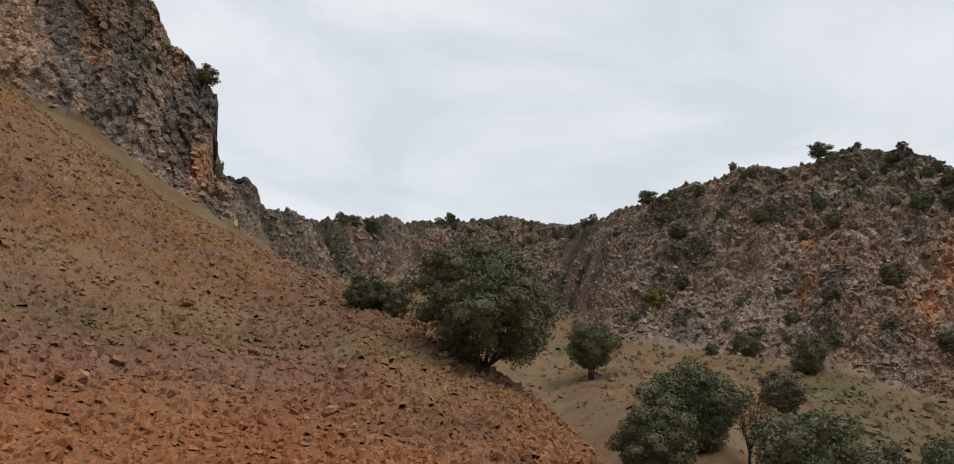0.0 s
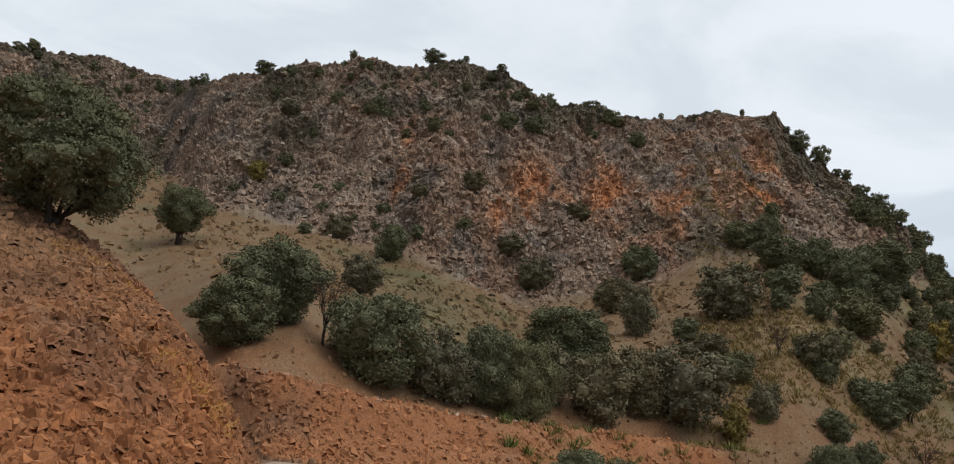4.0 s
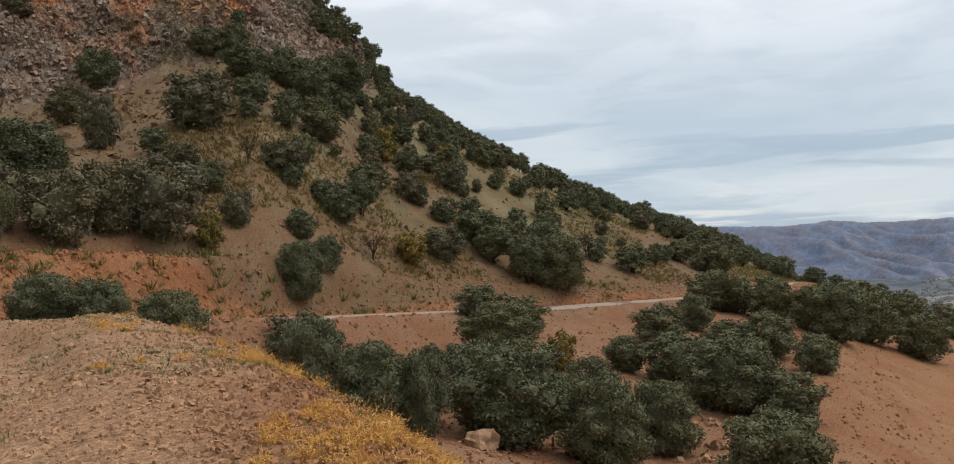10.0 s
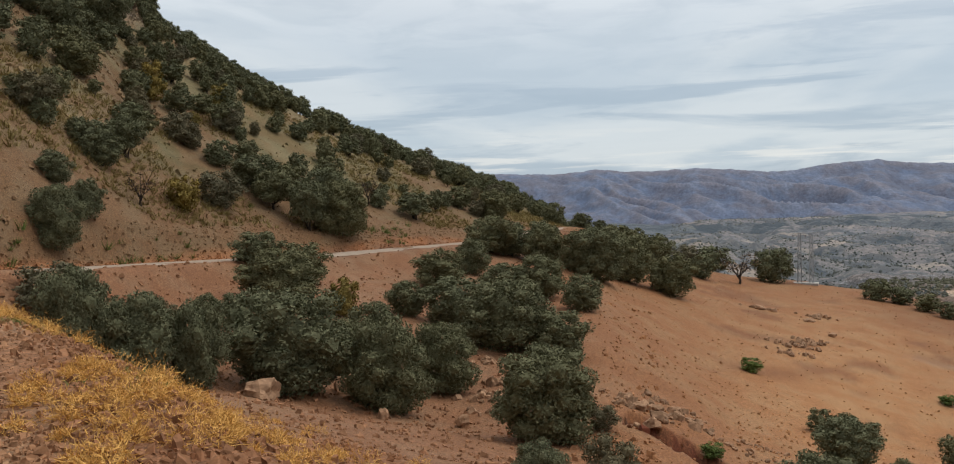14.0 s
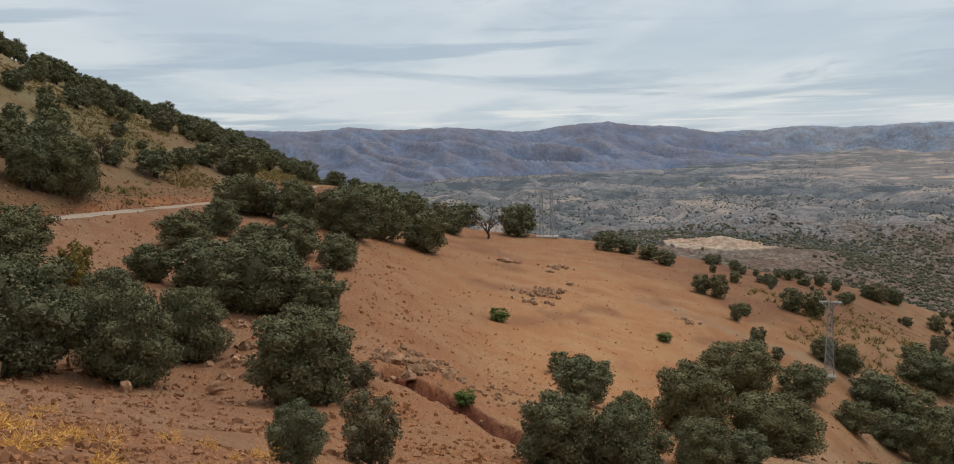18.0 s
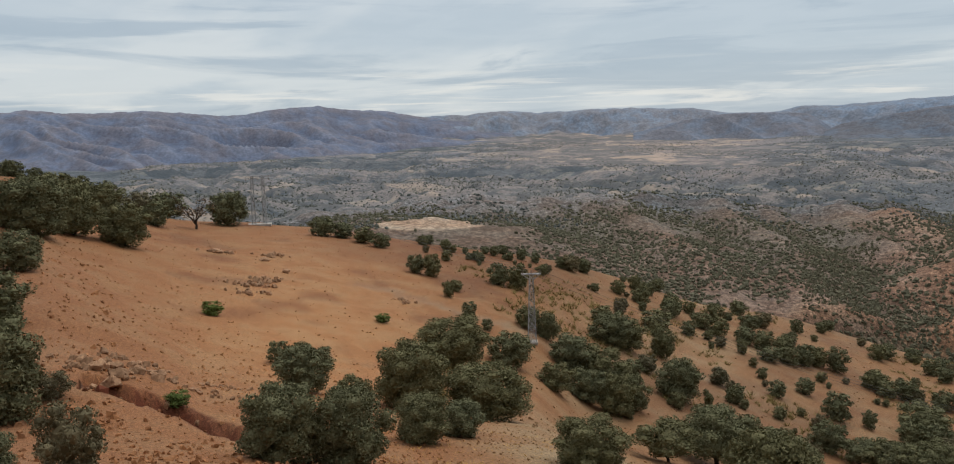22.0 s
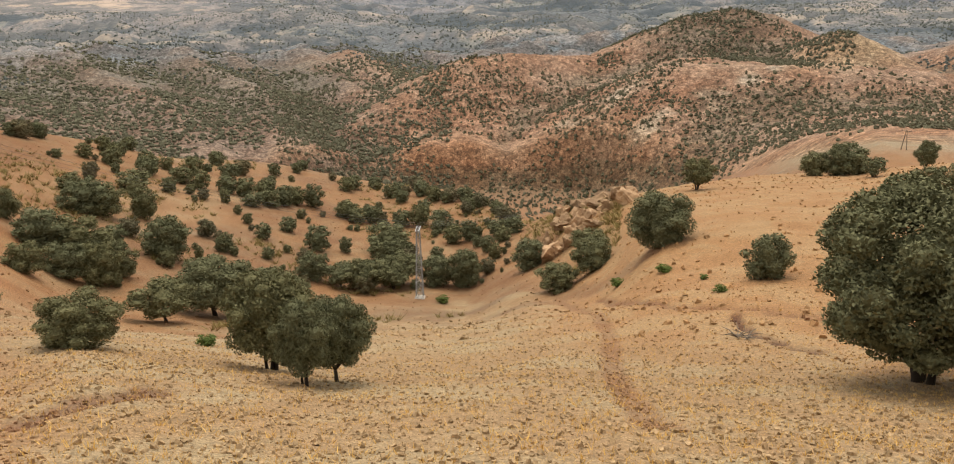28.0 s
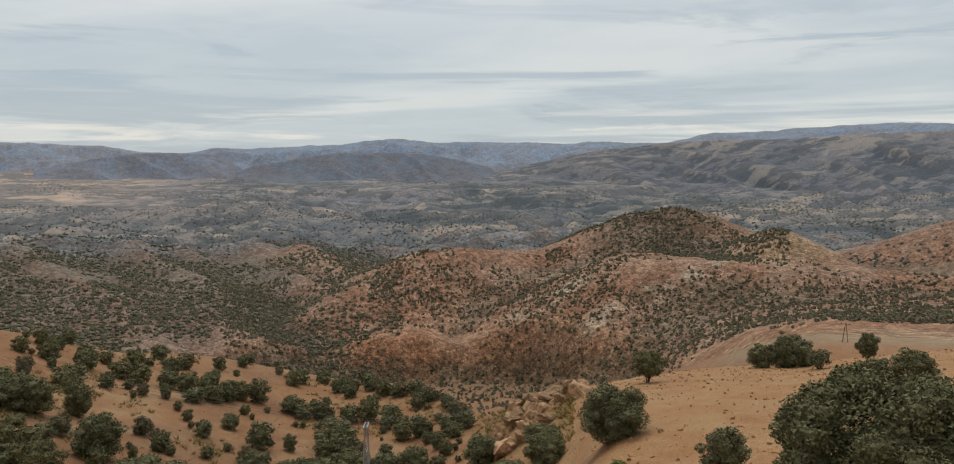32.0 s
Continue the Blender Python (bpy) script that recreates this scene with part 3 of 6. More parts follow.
for k in range(15):
    pb = 108 + 2.5 * k + spurs_rng.uniform(-0.8, 0.8)
    far_, near_r = spurs_rng.uniform(1080, 1230), spurs_rng.uniform(640, 760) + 6 * k
    lift = spurs_rng.uniform(-0.3, 0.35)
    HILL_CRESTS.append(([(pb, far_, -5.6 + lift), (pb + 2.2, (2 * far_ + near_r) / 3, -6.9 + lift), (pb + 5.5, (far_ + 2 * near_r) / 3, -8.8 + lift), (pb + 8, near_r, -11.6)], 0.40, 14, 0))


def pink_plain(b, s):
    """Weight of the flat, pale, farmed plain at the foot of the range."""
    return np.exp(-((b - 127) / 9.5) ** 4) * ramp(s + 0.02 * (b - 127), 7.45, 7.9) * (1 - ramp(s, 8.95, 9.1))


# ---- relief: gullies, crags and lumps on the lie of the land ----
def shape_ground():
    global GX, GY, GZ, GR
    x, y, z, b, s, r = GX, GY, GZ.copy(), GB, SG, GR.copy()
    sight = np.radians(b)
    east = ramp(b, 90, 97) * (1 - ramp(b, 215, 235))
    # lumps of the near ground
    lumps = fractal(x * 0.35, y * 0.35, 0, 4)
    road_free = 1 - 0.85 * (s < 1)
    z += 0.10 * lumps * ramp(r, 2, 10) * road_free * (1 - ramp(s, 4.6, 5))
    z += 0.16 * fractal(x * 1.1, y * 1.1, 33, 3) * ramp(s, 1.05, 1.2) * (1 - ramp(s, 1.9, 2.0)) * (1 - ramp(b, 13, 16)) * (b > -45)
    z += 0.45 * fractal(x * 0.07, y * 0.07, 3, 3) * ramp(s, 1.2, 1.8) * (1 - ramp(s, 2.6, 3)) * (1 - ramp(b, 10, 16) * (1 - ramp(b, 40, 50)))
    talus = ramp(s, 4.1, 4.6) * (1 - ramp(s, 5.0, 5.3)) * (1 - east)
    z += talus * (0.5 * fractal(x * 0.12, y * 0.12, 5, 4) + 0.8 * fractal(x * 0.03, y * 0.03, 9, 2))
    # cliffs: joints, ledges and buttresses push the face in and out
    face = ramp(s, 4.85, 5.12) * (1 - ramp(s, 5.97, 6.05)) * (1 - ramp(b, 57, 61)) * (1 - ramp(b, 215, 235))
    here = face > 0
    fx, fy, fz = x[here], y[here], z[here]
    row_foot, row_top = int(np.searchsorted(SEG, 5.0)), int(np.searchsorted(SEG, 6.0))
    tilt = np.arctan2(z[row_top] - z[row_foot], r[row_top] - r[row_foot])
    tilt = np.broadcast_to(tilt, r.shape)[here]
    sheer = np.maximum(1 - ramp(b[here], -15, -9), 0.6 * ramp(b[here], 38, 44))
    butt = 1 - np.abs(fractal(fx * 0.06, fy * 0.06, fz * 0.014, 3))
    crag = fractal(fx * 0.22, fy * 0.22, fz * 0.22, 4, 0.6)
    rubbly = 0.9 * cells(fx * 0.33, fy * 0.33, fz * 0.36) + 0.8 * cells(fx * 0.85, fy * 0.85, fz * 0.9) + 0.45 * cells(fx * 1.8, fy * 1.8, fz * 1.8)
    pillars = 1.5 * cells(fx * 0.30, fy * 0.30, fz * 0.05) + 0.9 * cells(fx * 0.75, fy * 0.75, fz * 0.28) + 0.5 * cells(fx * 1.6, fy * 1.6, fz * 1.2)
    out = face[here] * (3.6 * (butt - 0.58) + 0.8 * crag + 1.25 * (rubbly * (1 - sheer) + pillars * sheer)) * np.clip(r[here] / 140, 0.65, 1.2)
    r[here] -= out * np.sin(tilt)
    z[here] += out * np.cos(tilt) * 0.9 * (1 - 0.6 * ramp(s[here], 5.8, 6.0)) + face[here] * 0.7 * rubbly * ramp(s[here], 5.8, 6.0)
    # mid hills: spurs on the valley floor, with small ravines down their sides
    hill = ramp(s, 5.0, 5.12) * (1 - ramp(s, 6.95, 7.15)) * east
    there = hill > 0
    hx, hy = x[there], y[there]
    crests = np.full(hx.shape, -999.0)
    for plan, slope, round_, flat_ in HILL_CRESTS:
        line = road_points([(pb, pr, EYE + pr * math.tan(math.radians(pe))) for pb, pr, pe in plan], 14.0)
        for px_, py_, pz_ in line:
            d = np.sqrt((hx - px_) ** 2 + (hy - py_) ** 2)
            crests = np.maximum(crests, pz_ - slope * (np.sqrt(np.maximum(d - flat_, 0) ** 2 + round_ ** 2) - round_))
    floor_ = z[there] + 3.0 * fractal(hx * 0.012, hy * 0.012, 27, 3)
    gap = crests - floor_
    merged = floor_ + np.where(gap > 20, gap, np.where(gap < -20, 0, (gap + 20) ** 2 / 80))
    wear = 1 - np.abs(fractal(hx * 0.011, hy * 0.011, 2, 4, 0.55))
    merged += 4.0 * (wear - 0.78) * ramp(crests - floor_, 4, 40) + 1.0 * fractal(hx * 0.04, hy * 0.04, 8, 3)
    z[there] = z[there] * (1 - hill[there]) + merged * hill[there]
    # the plain: low rolling ridges
    plain = ramp(s, 6.3, 7) * (1 - ramp(s, 8.6, 9)) * east
    badland = 0.62 - np.abs(fractal(x * 0.0042 + 0.5 * fractal(x * 0.003, y * 0.003, 31, 2), y * 0.0042, 14, 5, 0.55))
    z += plain * (6 * fractal(x * 0.004, y * 0.004, 4, 5, 0.55) * (1 - 0.8 * pink_plain(b, s)) + 30 * badland * (1 - 0.75 * ramp(s, 7.8, 8.5)) * (1 - 0.8 * pink_plain(b, s)))
    # the range: spurs and valleys
    rng = ramp(s, 8.7, 9.3) * (1 - ramp(s, 9.98, 10.1))
    top = 1 - 0.95 * np.exp(-((s - 10) / 0.30) ** 2)
    RANGE_RELIEF = 0.75 - np.abs(fractal(x * 0.0024, y * 0.0024, 6, 5, 0.6))
    z += rng * top * (60 * RANGE_RELIEF - 14)
    z += rng * (4.0 * fractal(b * 0.45, s * 0.0, 3, 3) + 3.0 * fractal(b * 1.6, s * 0.0, 23, 3))
    GR, GZ = r, z
    GX, GY = r * np.sin(sight), r * np.cos(sight)


# traces worn into the ground: plan line (bearing, distance), half width, depth, colour, strength
TRACES = [
    ([(14, 44), (17.3, 43.5), (22, 46), (26, 49.5), (32, 53), (37, 57), (42, 61)], 0.6, 0.0, (0.56, 0.42, 0.30), 0.95),
    ([(90.6, 40.6), (91.4, 39.9), (92.6, 39.3), (93.9, 38.2), (95.6, 37.1), (97.7, 35.6), (99.8, 34.1), (102, 32)], 0.8, 1.3, (0.17, 0.05, 0.022), 1.0),
    ([(91.0, 40.4), (92.6, 39.5), (93.9, 38.4), (95.6, 37.3), (97.7, 35.8), (99.8, 34.3)], 1.1, 0.0, (0.20, 0.06, 0.028), 0.9),
    ([(156.5, 111), (157.8, 82), (159.7, 58), (161.5, 40), (161.9, 28), (163.6, 19), (165.5, 15)], 0.45, 0.08, (0.36, 0.18, 0.085), 0.75),
    ([(160.7, 67), (162.7, 53), (165.8, 46), (169.2, 45), (173.3, 43), (176.8, 42)], 0.4, 0.15, (0.30, 0.14, 0.065), 0.8),
    ([(170.3, 42.4), (171.2, 39), (172.9, 36), (176.2, 33)], 0.28, 0.22, (0.17, 0.075, 0.04), 1.0),
    ([(118.4, 16), (122.5, 17.5), (127.9, 20.5)], 0.5, 0.10, (0.26, 0.12, 0.06), 0.8),
    ([(151.5, 115), (156, 95), (161.3, 75.5), (163.9, 70)], 1.6, 0.10, (0.36, 0.19, 0.09), 0.8),
    ([(108, 116), (112, 114), (115.4, 112), (118.8, 113), (122.2, 112), (126.5, 125), (130.8, 137), (135, 139)], 1.5, 0.05, (0.44, 0.28, 0.16), 0.8),
]


def trace_weights(plan, half):
    p = road_points([(b, r, 0) for b, r in plan], 0.4)
    near = (GR < 240) & (GB > plan[0][0] - 40) & (GB < plan[-1][0] + 40)
    x, y = GX[near], GY[near]
    best = np.full(x.shape, 1e9)
    for q in p:
        best = np.minimum(best, (x - q[0]) ** 2 + (y - q[1]) ** 2)
    w = np.zeros(GR.shape)
    w[near] = 1 - ramp(np.sqrt(best) + 0.25 * half * fractal(x * 1.5, y * 1.5, 5, 2), half * 0.6, half * 1.3)
    return w


shape_ground()
GZ = level_along(GZ, BEND, BEND_HALF + 0.5, 0.8)
TRACE_W = [trace_weights(plan, half) for plan, half, depth, colour, strength in TRACES]
for (plan, half, depth, colour, strength), w in zip(TRACES, TRACE_W):
    GZ = GZ - w * depth


def ground_at(b, r):
    """Height of the ground at a bearing and distance."""
    b = float(wrapped(b))
    b = b if b >= BEAR[0] else b + 360
    j = min(max(int(np.searchsorted(BEAR, b)) - 1, 0), len(BEAR) - 2)
    q = min(max((b - BEAR[j]) / (BEAR[j + 1] - BEAR[j]), 0), 1)
    return float(sum(w * np.interp(r, GR[:, k], GZ[:, k]) for k, w in ((j, 1 - q), (j + 1, q))))


def bulge(z, rows=3, cols=3):
    """How far each place stands out above its surroundings."""
    soft = z.copy()
    for axis, reach in ((0, rows), (1, cols)):
        soft = sum(np.roll(soft, o, axis) for o in range(-reach, reach + 1)) / (2 * reach + 1)
    return z - soft


CURVE = bulge(GZ)
BROAD_CURVE = bulge(GZ, 22, 9)
SIDE_SLOPE = np.gradient(GZ, axis=1) / np.maximum(GR * np.radians(np.gradient(BEAR)), 0.01)


def lands():
    """Soil colours of the ground, by landform; the far ones have distance haze mixed in."""
    b, s, x, y, z, r = GB, SG, GX, GY, GZ, GR
    col = np.zeros((*GR.shape, 3))
    col[:] = (0.30, 0.18, 0.10)

    def lay(colour, weight):
        w = np.clip(weight, 0, 1)[..., None]
        col[:] = col * (1 - w) + np.array(colour) * w

    big = fractal(x * 0.03, y * 0.03, 1, 4)
    mid = fractal(x * 0.15, y * 0.15, 2, 4)
    fine = fractal(x * 0.6, y * 0.6, 3, 3)
    west = 1 - ramp(b, 88, 96)
    inward = (b > -45) & (b < 200)
    # shoulder and spur
    lay((0.46, 0.235, 0.10), 1 - ramp(s, 1.1, 1.35))
    lay((0.40, 0.19, 0.085), (1 - ramp(s, 1.1, 1.35)) * ramp(b, 42, 58) * (1 - ramp(b, 110, 125)) * 0.85)
    lay((0.36, 0.19, 0.095), ramp(b, 8, 12) * (1 - ramp(b, 23, 26)) * (1 - ramp(s, 1.5, 1.7)))
    lay((0.34, 0.17, 0.08), (1 - ramp(s, 1.1, 1.35)) * ramp(b, 40, 55) * ramp(fine + mid, -0.2, 0.6) * 0.6)
    lay((0.56, 0.36, 0.20), (1 - ramp(s, 1.0, 1.15)) * (1 - ramp(b, 40, 56)) * ramp(b, 25, 28))
    spur = (1 - ramp(b, 13, 18)) * ramp(s, 0.7, 1.0) * (1 - ramp(s, 2.0, 2.3))
    lay((0.40, 0.172, 0.063), spur)
    lay((0.33, 0.19, 0.092), spur * ramp(z - 0.09 * r + 1.6 * mid + 1.5 * big, 1.0, 4.5))
    across = z - 0.09 * r + 1.0 * mid + 1.4 * big
    lay((0.27, 0.14, 0.095), spur * np.exp(-((across - 3.4) / 1.1) ** 2) * ramp(fractal(x * 0.12, y * 0.12, 71, 3), -0.5, 0.2) * 0.6)
    lay((0.25, 0.20, 0.085), spur * np.exp(-((across - 5.2) / 0.8) ** 2) * ramp(fractal(x * 0.16, y * 0.16, 72, 3), -0.2, 0.35) * 0.7)
    lay((0.17, 0.10, 0.065), spur * ramp(mid + 0.4 * big, 0.45, 0.8) * 0.35)
    lay((0.17, 0.17, 0.06), (1 - ramp(b, -22, -16)) * ramp(s, 1.85, 2.0) * (1 - ramp(s, 4.5, 5.0)) * 0.7)
    # talus, bank and flank
    lay((0.30, 0.185, 0.09), ramp(s, 2.6, 3.0) * (1 - ramp(b, 85, 93)) * (s < 6))
    bank = ramp(s, 2.75, 3.0) * (1 - ramp(s + 0.45 * ramp(b, 42, 52), 3.9, 4.1)) * ramp(b, 8, 14) * (1 - ramp(b, 84, 92))
    lay((0.46, 0.215, 0.088), bank)
    lay((0.37, 0.25, 0.12), ramp(s, 4.1, 4.4) * ramp(b, 46, 56) * (1 - ramp(b, 85, 93)) * (s < 6) * ramp(big + mid * 0.5, -0.5, 0.4))
    lay((0.29, 0.225, 0.105), ramp(s, 4.1, 4.4) * ramp(b, 44, 54) * (1 - ramp(b, 82, 92)) * (s < 6) * ramp(fractal(x * 0.09, y * 0.09, 74, 4), 0.0, 0.5) * 0.8)
    lay((0.21, 0.165, 0.075), np.exp(-((b - 28 - 14 * (4.55 - s)) / 5.5) ** 2) * ramp(s, 4.15, 4.35) * (1 - ramp(s, 4.85, 5.0)) * 0.85)
    lay((0.12, 0.13, 0.045), ramp(mid, 0.5, 0.9) * ramp(s, 4, 4.3) * (1 - ramp(s, 4.95, 5.05)) * west * 0.5)
    # gully below the road, bare field, stubble
    gully = ramp(b, 40, 50) * (1 - ramp(s, 2.9, 3.05)) * ramp(s, 1.1, 1.4) * (1 - ramp(b, 95, 104))
    lay((0.39, 0.205, 0.10), gully)
    lay((0.42, 0.205, 0.085), ramp(b, 80, 92) * (1 - ramp(b, 128, 140)) * ramp(s, 1.1, 1.3) * (1 - ramp(s, 4.1, 4.3)))
    lay((0.27, 0.12, 0.052), ramp(b, 103, 108) * (1 - ramp(b, 122, 130)) * ramp(s + 0.15 * mid, 3.35, 3.6) * (1 - ramp(s, 4.2, 4.3)) * 0.8)
    lay((0.64, 0.345, 0.14), np.exp(-((b - 105) / 10) ** 2 - ((s - 3.0) / 0.7) ** 2) * 0.8)
    lay((0.26, 0.115, 0.052), ramp(mid, 0.3, 0.8) * ramp(b, 84, 94) * (1 - ramp(b, 150, 160)) * ramp(s, 2.6, 3.2) * (1 - ramp(s, 4.1, 4.3)) * 0.5)
    lay((0.42, 0.22, 0.10), ramp(b, 118, 130) * (1 - ramp(b, 160, 166)) * ramp(s, 2.6, 3.0) * (1 - ramp(s, 4.5, 4.8)) * (b < 230))
    lay((0.48, 0.29, 0.15), ramp(b, 118, 130) * (1 - ramp(b, 160, 166)) * ramp(s, 2.6, 3.0) * (1 - ramp(s, 4.5, 4.8)) * (b < 230) * ramp(fractal(x * 0.05, y * 0.05, 81, 4), 0.1, 0.6) * 0.7)
    lay((0.30, 0.15, 0.075), ramp(b, 118, 130) * (1 - ramp(b, 160, 166)) * ramp(s, 2.6, 3.0) * (1 - ramp(s, 4.5, 4.8)) * (b < 230) * ramp(fractal(x * 0.06, y * 0.06, 82, 4), 0.15, 0.6) * 0.6)
    stubble = ramp(b, 112, 124) * ramp(s, 1.0, 1.2) * (1 - ramp(s, 2.9, 3.05)) * (b < 230)
    lay((0.50, 0.335, 0.18), stubble * ramp(2.6 - s + 0.3 * mid, -0.2, 0.3))
    lay((0.52, 0.29, 0.13), ramp(b, 152, 162) * ramp(s, 1.7, 2.2) * (1 - ramp(s, 4.05, 4.2)) * (b < 230))
    # mid hills
    hills = ramp(s, 4.85, 5.0) * (s < 7.2) * ramp(b, 92, 98) * (b < 230)
    # relief shading put into the colour: knolls and one side paler, scrubby hollows darker
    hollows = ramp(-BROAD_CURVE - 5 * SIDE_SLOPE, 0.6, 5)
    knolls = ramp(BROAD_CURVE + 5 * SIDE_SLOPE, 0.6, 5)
    lay((0.42, 0.215, 0.095), ramp(s, 4.05, 4.4) * (s < 5.5) * ramp(b, 92, 98) * (b < 230))
    lay((0.43, 0.235, 0.135), ramp(s, 4.7, 5.0) * (s < 7.2) * ramp(b, 92, 98) * (b < 230))
    lay((0.47, 0.235, 0.125), hills * ramp(fractal(x * 0.009, y * 0.009, 12, 4), -0.2, 0.5) * ramp(b, 140, 150))
    lay((0.30, 0.185, 0.125), hills * (1 - ramp(b, 141, 148)))
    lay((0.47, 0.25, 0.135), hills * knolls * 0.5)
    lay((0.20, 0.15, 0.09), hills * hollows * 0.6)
    lay((0.58, 0.36, 0.20), hills * np.exp(-((r - 832) / 50) ** 4 - ((b - 173) / 4.8) ** 4) * ramp(fractal(x * 0.03, y * 0.03, 63, 3), -0.6, 0.1))
    lay((0.56, 0.40, 0.22), hills * np.exp(-((b - 176.5) / 2.4) ** 2 - ((r - 880) / 45) ** 4) * 0.8)
    for plan in (((171, 790), (167, 735), (163.5, 695)), ((166.5, 832), (163, 795), (158.5, 748))):
        line = road_points([(pb, pr, 0) for pb, pr in plan], 9.0)
        d = np.full(GR.shape, 1e9)
        zone = hills > 0
        for q in line:
            d[zone] = np.minimum(d[zone], (x[zone] - q[0]) ** 2 + (y[zone] - q[1]) ** 2)
        lay((0.62, 0.48, 0.33), hills * (1 - ramp(np.sqrt(d), 6, 26)) * ramp(fractal(x * 0.045, y * 0.045, 64, 4), -0.25, 0.5) * 0.6)
    lay((0.20, 0.135, 0.085), hills * np.exp(-((b - 167.5) / 4.5) ** 4) * ramp(r, 880, 930) * 0.75)
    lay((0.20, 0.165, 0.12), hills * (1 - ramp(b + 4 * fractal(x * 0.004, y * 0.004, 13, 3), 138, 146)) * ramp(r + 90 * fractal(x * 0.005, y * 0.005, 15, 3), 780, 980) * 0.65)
    # plain and range
    plain = ramp(s, 6.35, 6.9)
    # distance haze put into the colour: plain turns greyer and bluer further out
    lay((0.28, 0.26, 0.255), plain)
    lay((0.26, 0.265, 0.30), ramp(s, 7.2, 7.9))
    # relief shading in the colour here too: ridges paler, scrubby dips darker
    scrub = fractal(x * 0.0035, y * 0.0035, 21, 5, 0.6)
    lay((0.37, 0.305, 0.275), plain * ramp(CURVE, 0.5, 2.4) * 0.55)
    lay((0.155, 0.18, 0.205), plain * ramp(scrub - 0.22 * np.clip(CURVE, -2, 2), -0.15, 0.15) * 0.85)
    lay((0.43, 0.345, 0.31), pink_plain(b, s) * (0.75 + 0.25 * ramp(fractal(x * 0.002, y * 0.006, 22, 3), -0.4, 0.3)))
    lay((0.43, 0.32, 0.20), ramp(b, 170, 174) * (b < 195) * np.exp(-((s - 4.95) / 0.10) ** 2))
    patch = ((b - 113.2) / 3.9) ** 2 + ((r - 895) / 66) ** 2 + 0.35 * fractal(x * 0.02, y * 0.02, 61, 3)
    lay((0.68, 0.46, 0.29), 1 - ramp(patch, 0.75, 0.95))
    # the range's blue is distance haze put into its colour
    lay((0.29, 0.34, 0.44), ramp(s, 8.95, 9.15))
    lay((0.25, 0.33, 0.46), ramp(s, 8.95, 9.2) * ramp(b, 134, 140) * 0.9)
    for (plan, half, depth, colour, strength), w in zip(TRACES, TRACE_W):
        lay(colour, np.sqrt(w) * strength)
    # rock
    rock = ramp(s, 4.93, 5.03) * (1 - ramp(s, 6.0, 6.08)) * (1 - ramp(b, 56, 60)) * (b < 230)
    lay((0.36, 0.27, 0.205), rock)
    v = fractal(x * 0.09, y * 0.09, z * 0.05, 4)
    lay((0.36, 0.22, 0.145), rock * ramp(v, 0.1, 0.6) * 0.5)
    lay((0.19, 0.165, 0.15), rock * ramp(fractal(x * 0.16, y * 0.16, z * 0.05 + 5, 4), 0.15, 0.6) * 0.75)
    for pb, ps, wb, ws in ((32.6, 5.34, 1.6, 0.14), (35.0, 5.26, 1.1, 0.10), (30.5, 5.22, 1.2, 0.08), (38.0, 5.32, 1.8, 0.2), (43.5, 5.25, 2.4, 0.2), (48.5, 5.3, 1.5, 0.25), (-20.5, 5.45, 1.2, 0.4), (-30, 5.5, 2.5, 0.3), (23.0, 5.3, 0.6, 0.2)):
        lay((0.62, 0.27, 0.11), rock * np.exp(-((b - pb) / wb) ** 2 - ((s - ps) / ws) ** 2) * ramp(v + 0.55, 0.0, 0.5))
    lay((0.43, 0.37, 0.305), rock * ramp(fractal(x * 0.45, y * 0.45, z * 0.5 + 9, 3), 0.30, 0.7) * 0.65)
    lay((0.13, 0.125, 0.085), rock * ramp(fractal(x * 0.07, y * 0.07, z * 0.07 + 3, 4) + 0.35 * ramp(s, 5.4, 5.9), 0.1, 0.6) * 0.7)
    streak = fractal(x * 0.22, y * 0.22, z * 0.018 + 8, 4)
    lay((0.45, 0.30, 0.18), rock * (1 - ramp(b, -16, -10)) * ramp(streak, 0.05, 0.5) * 0.8)
    lay((0.17, 0.15, 0.135), rock * (1 - ramp(b, -16, -10)) * ramp(-streak, 0.05, 0.5) * 0.8)
    lay((0.24, 0.15, 0.09), bank * ramp(mid + 0.6 * big, 0.0, 0.7) * 0.6)
    col *= 1 + rock[..., None] * (np.array((1.20, 1.12, 1.04)) - 1)
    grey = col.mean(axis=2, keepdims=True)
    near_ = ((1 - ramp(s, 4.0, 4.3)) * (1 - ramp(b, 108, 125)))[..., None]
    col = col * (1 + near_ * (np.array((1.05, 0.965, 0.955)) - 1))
    # distance haze put into the colour: hills and beyond lose colour, gain blue
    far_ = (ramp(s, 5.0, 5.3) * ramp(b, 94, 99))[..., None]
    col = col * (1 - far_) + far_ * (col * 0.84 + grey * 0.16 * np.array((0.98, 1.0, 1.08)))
    return (col * 0.95 + grey * 0.05) * 0.60


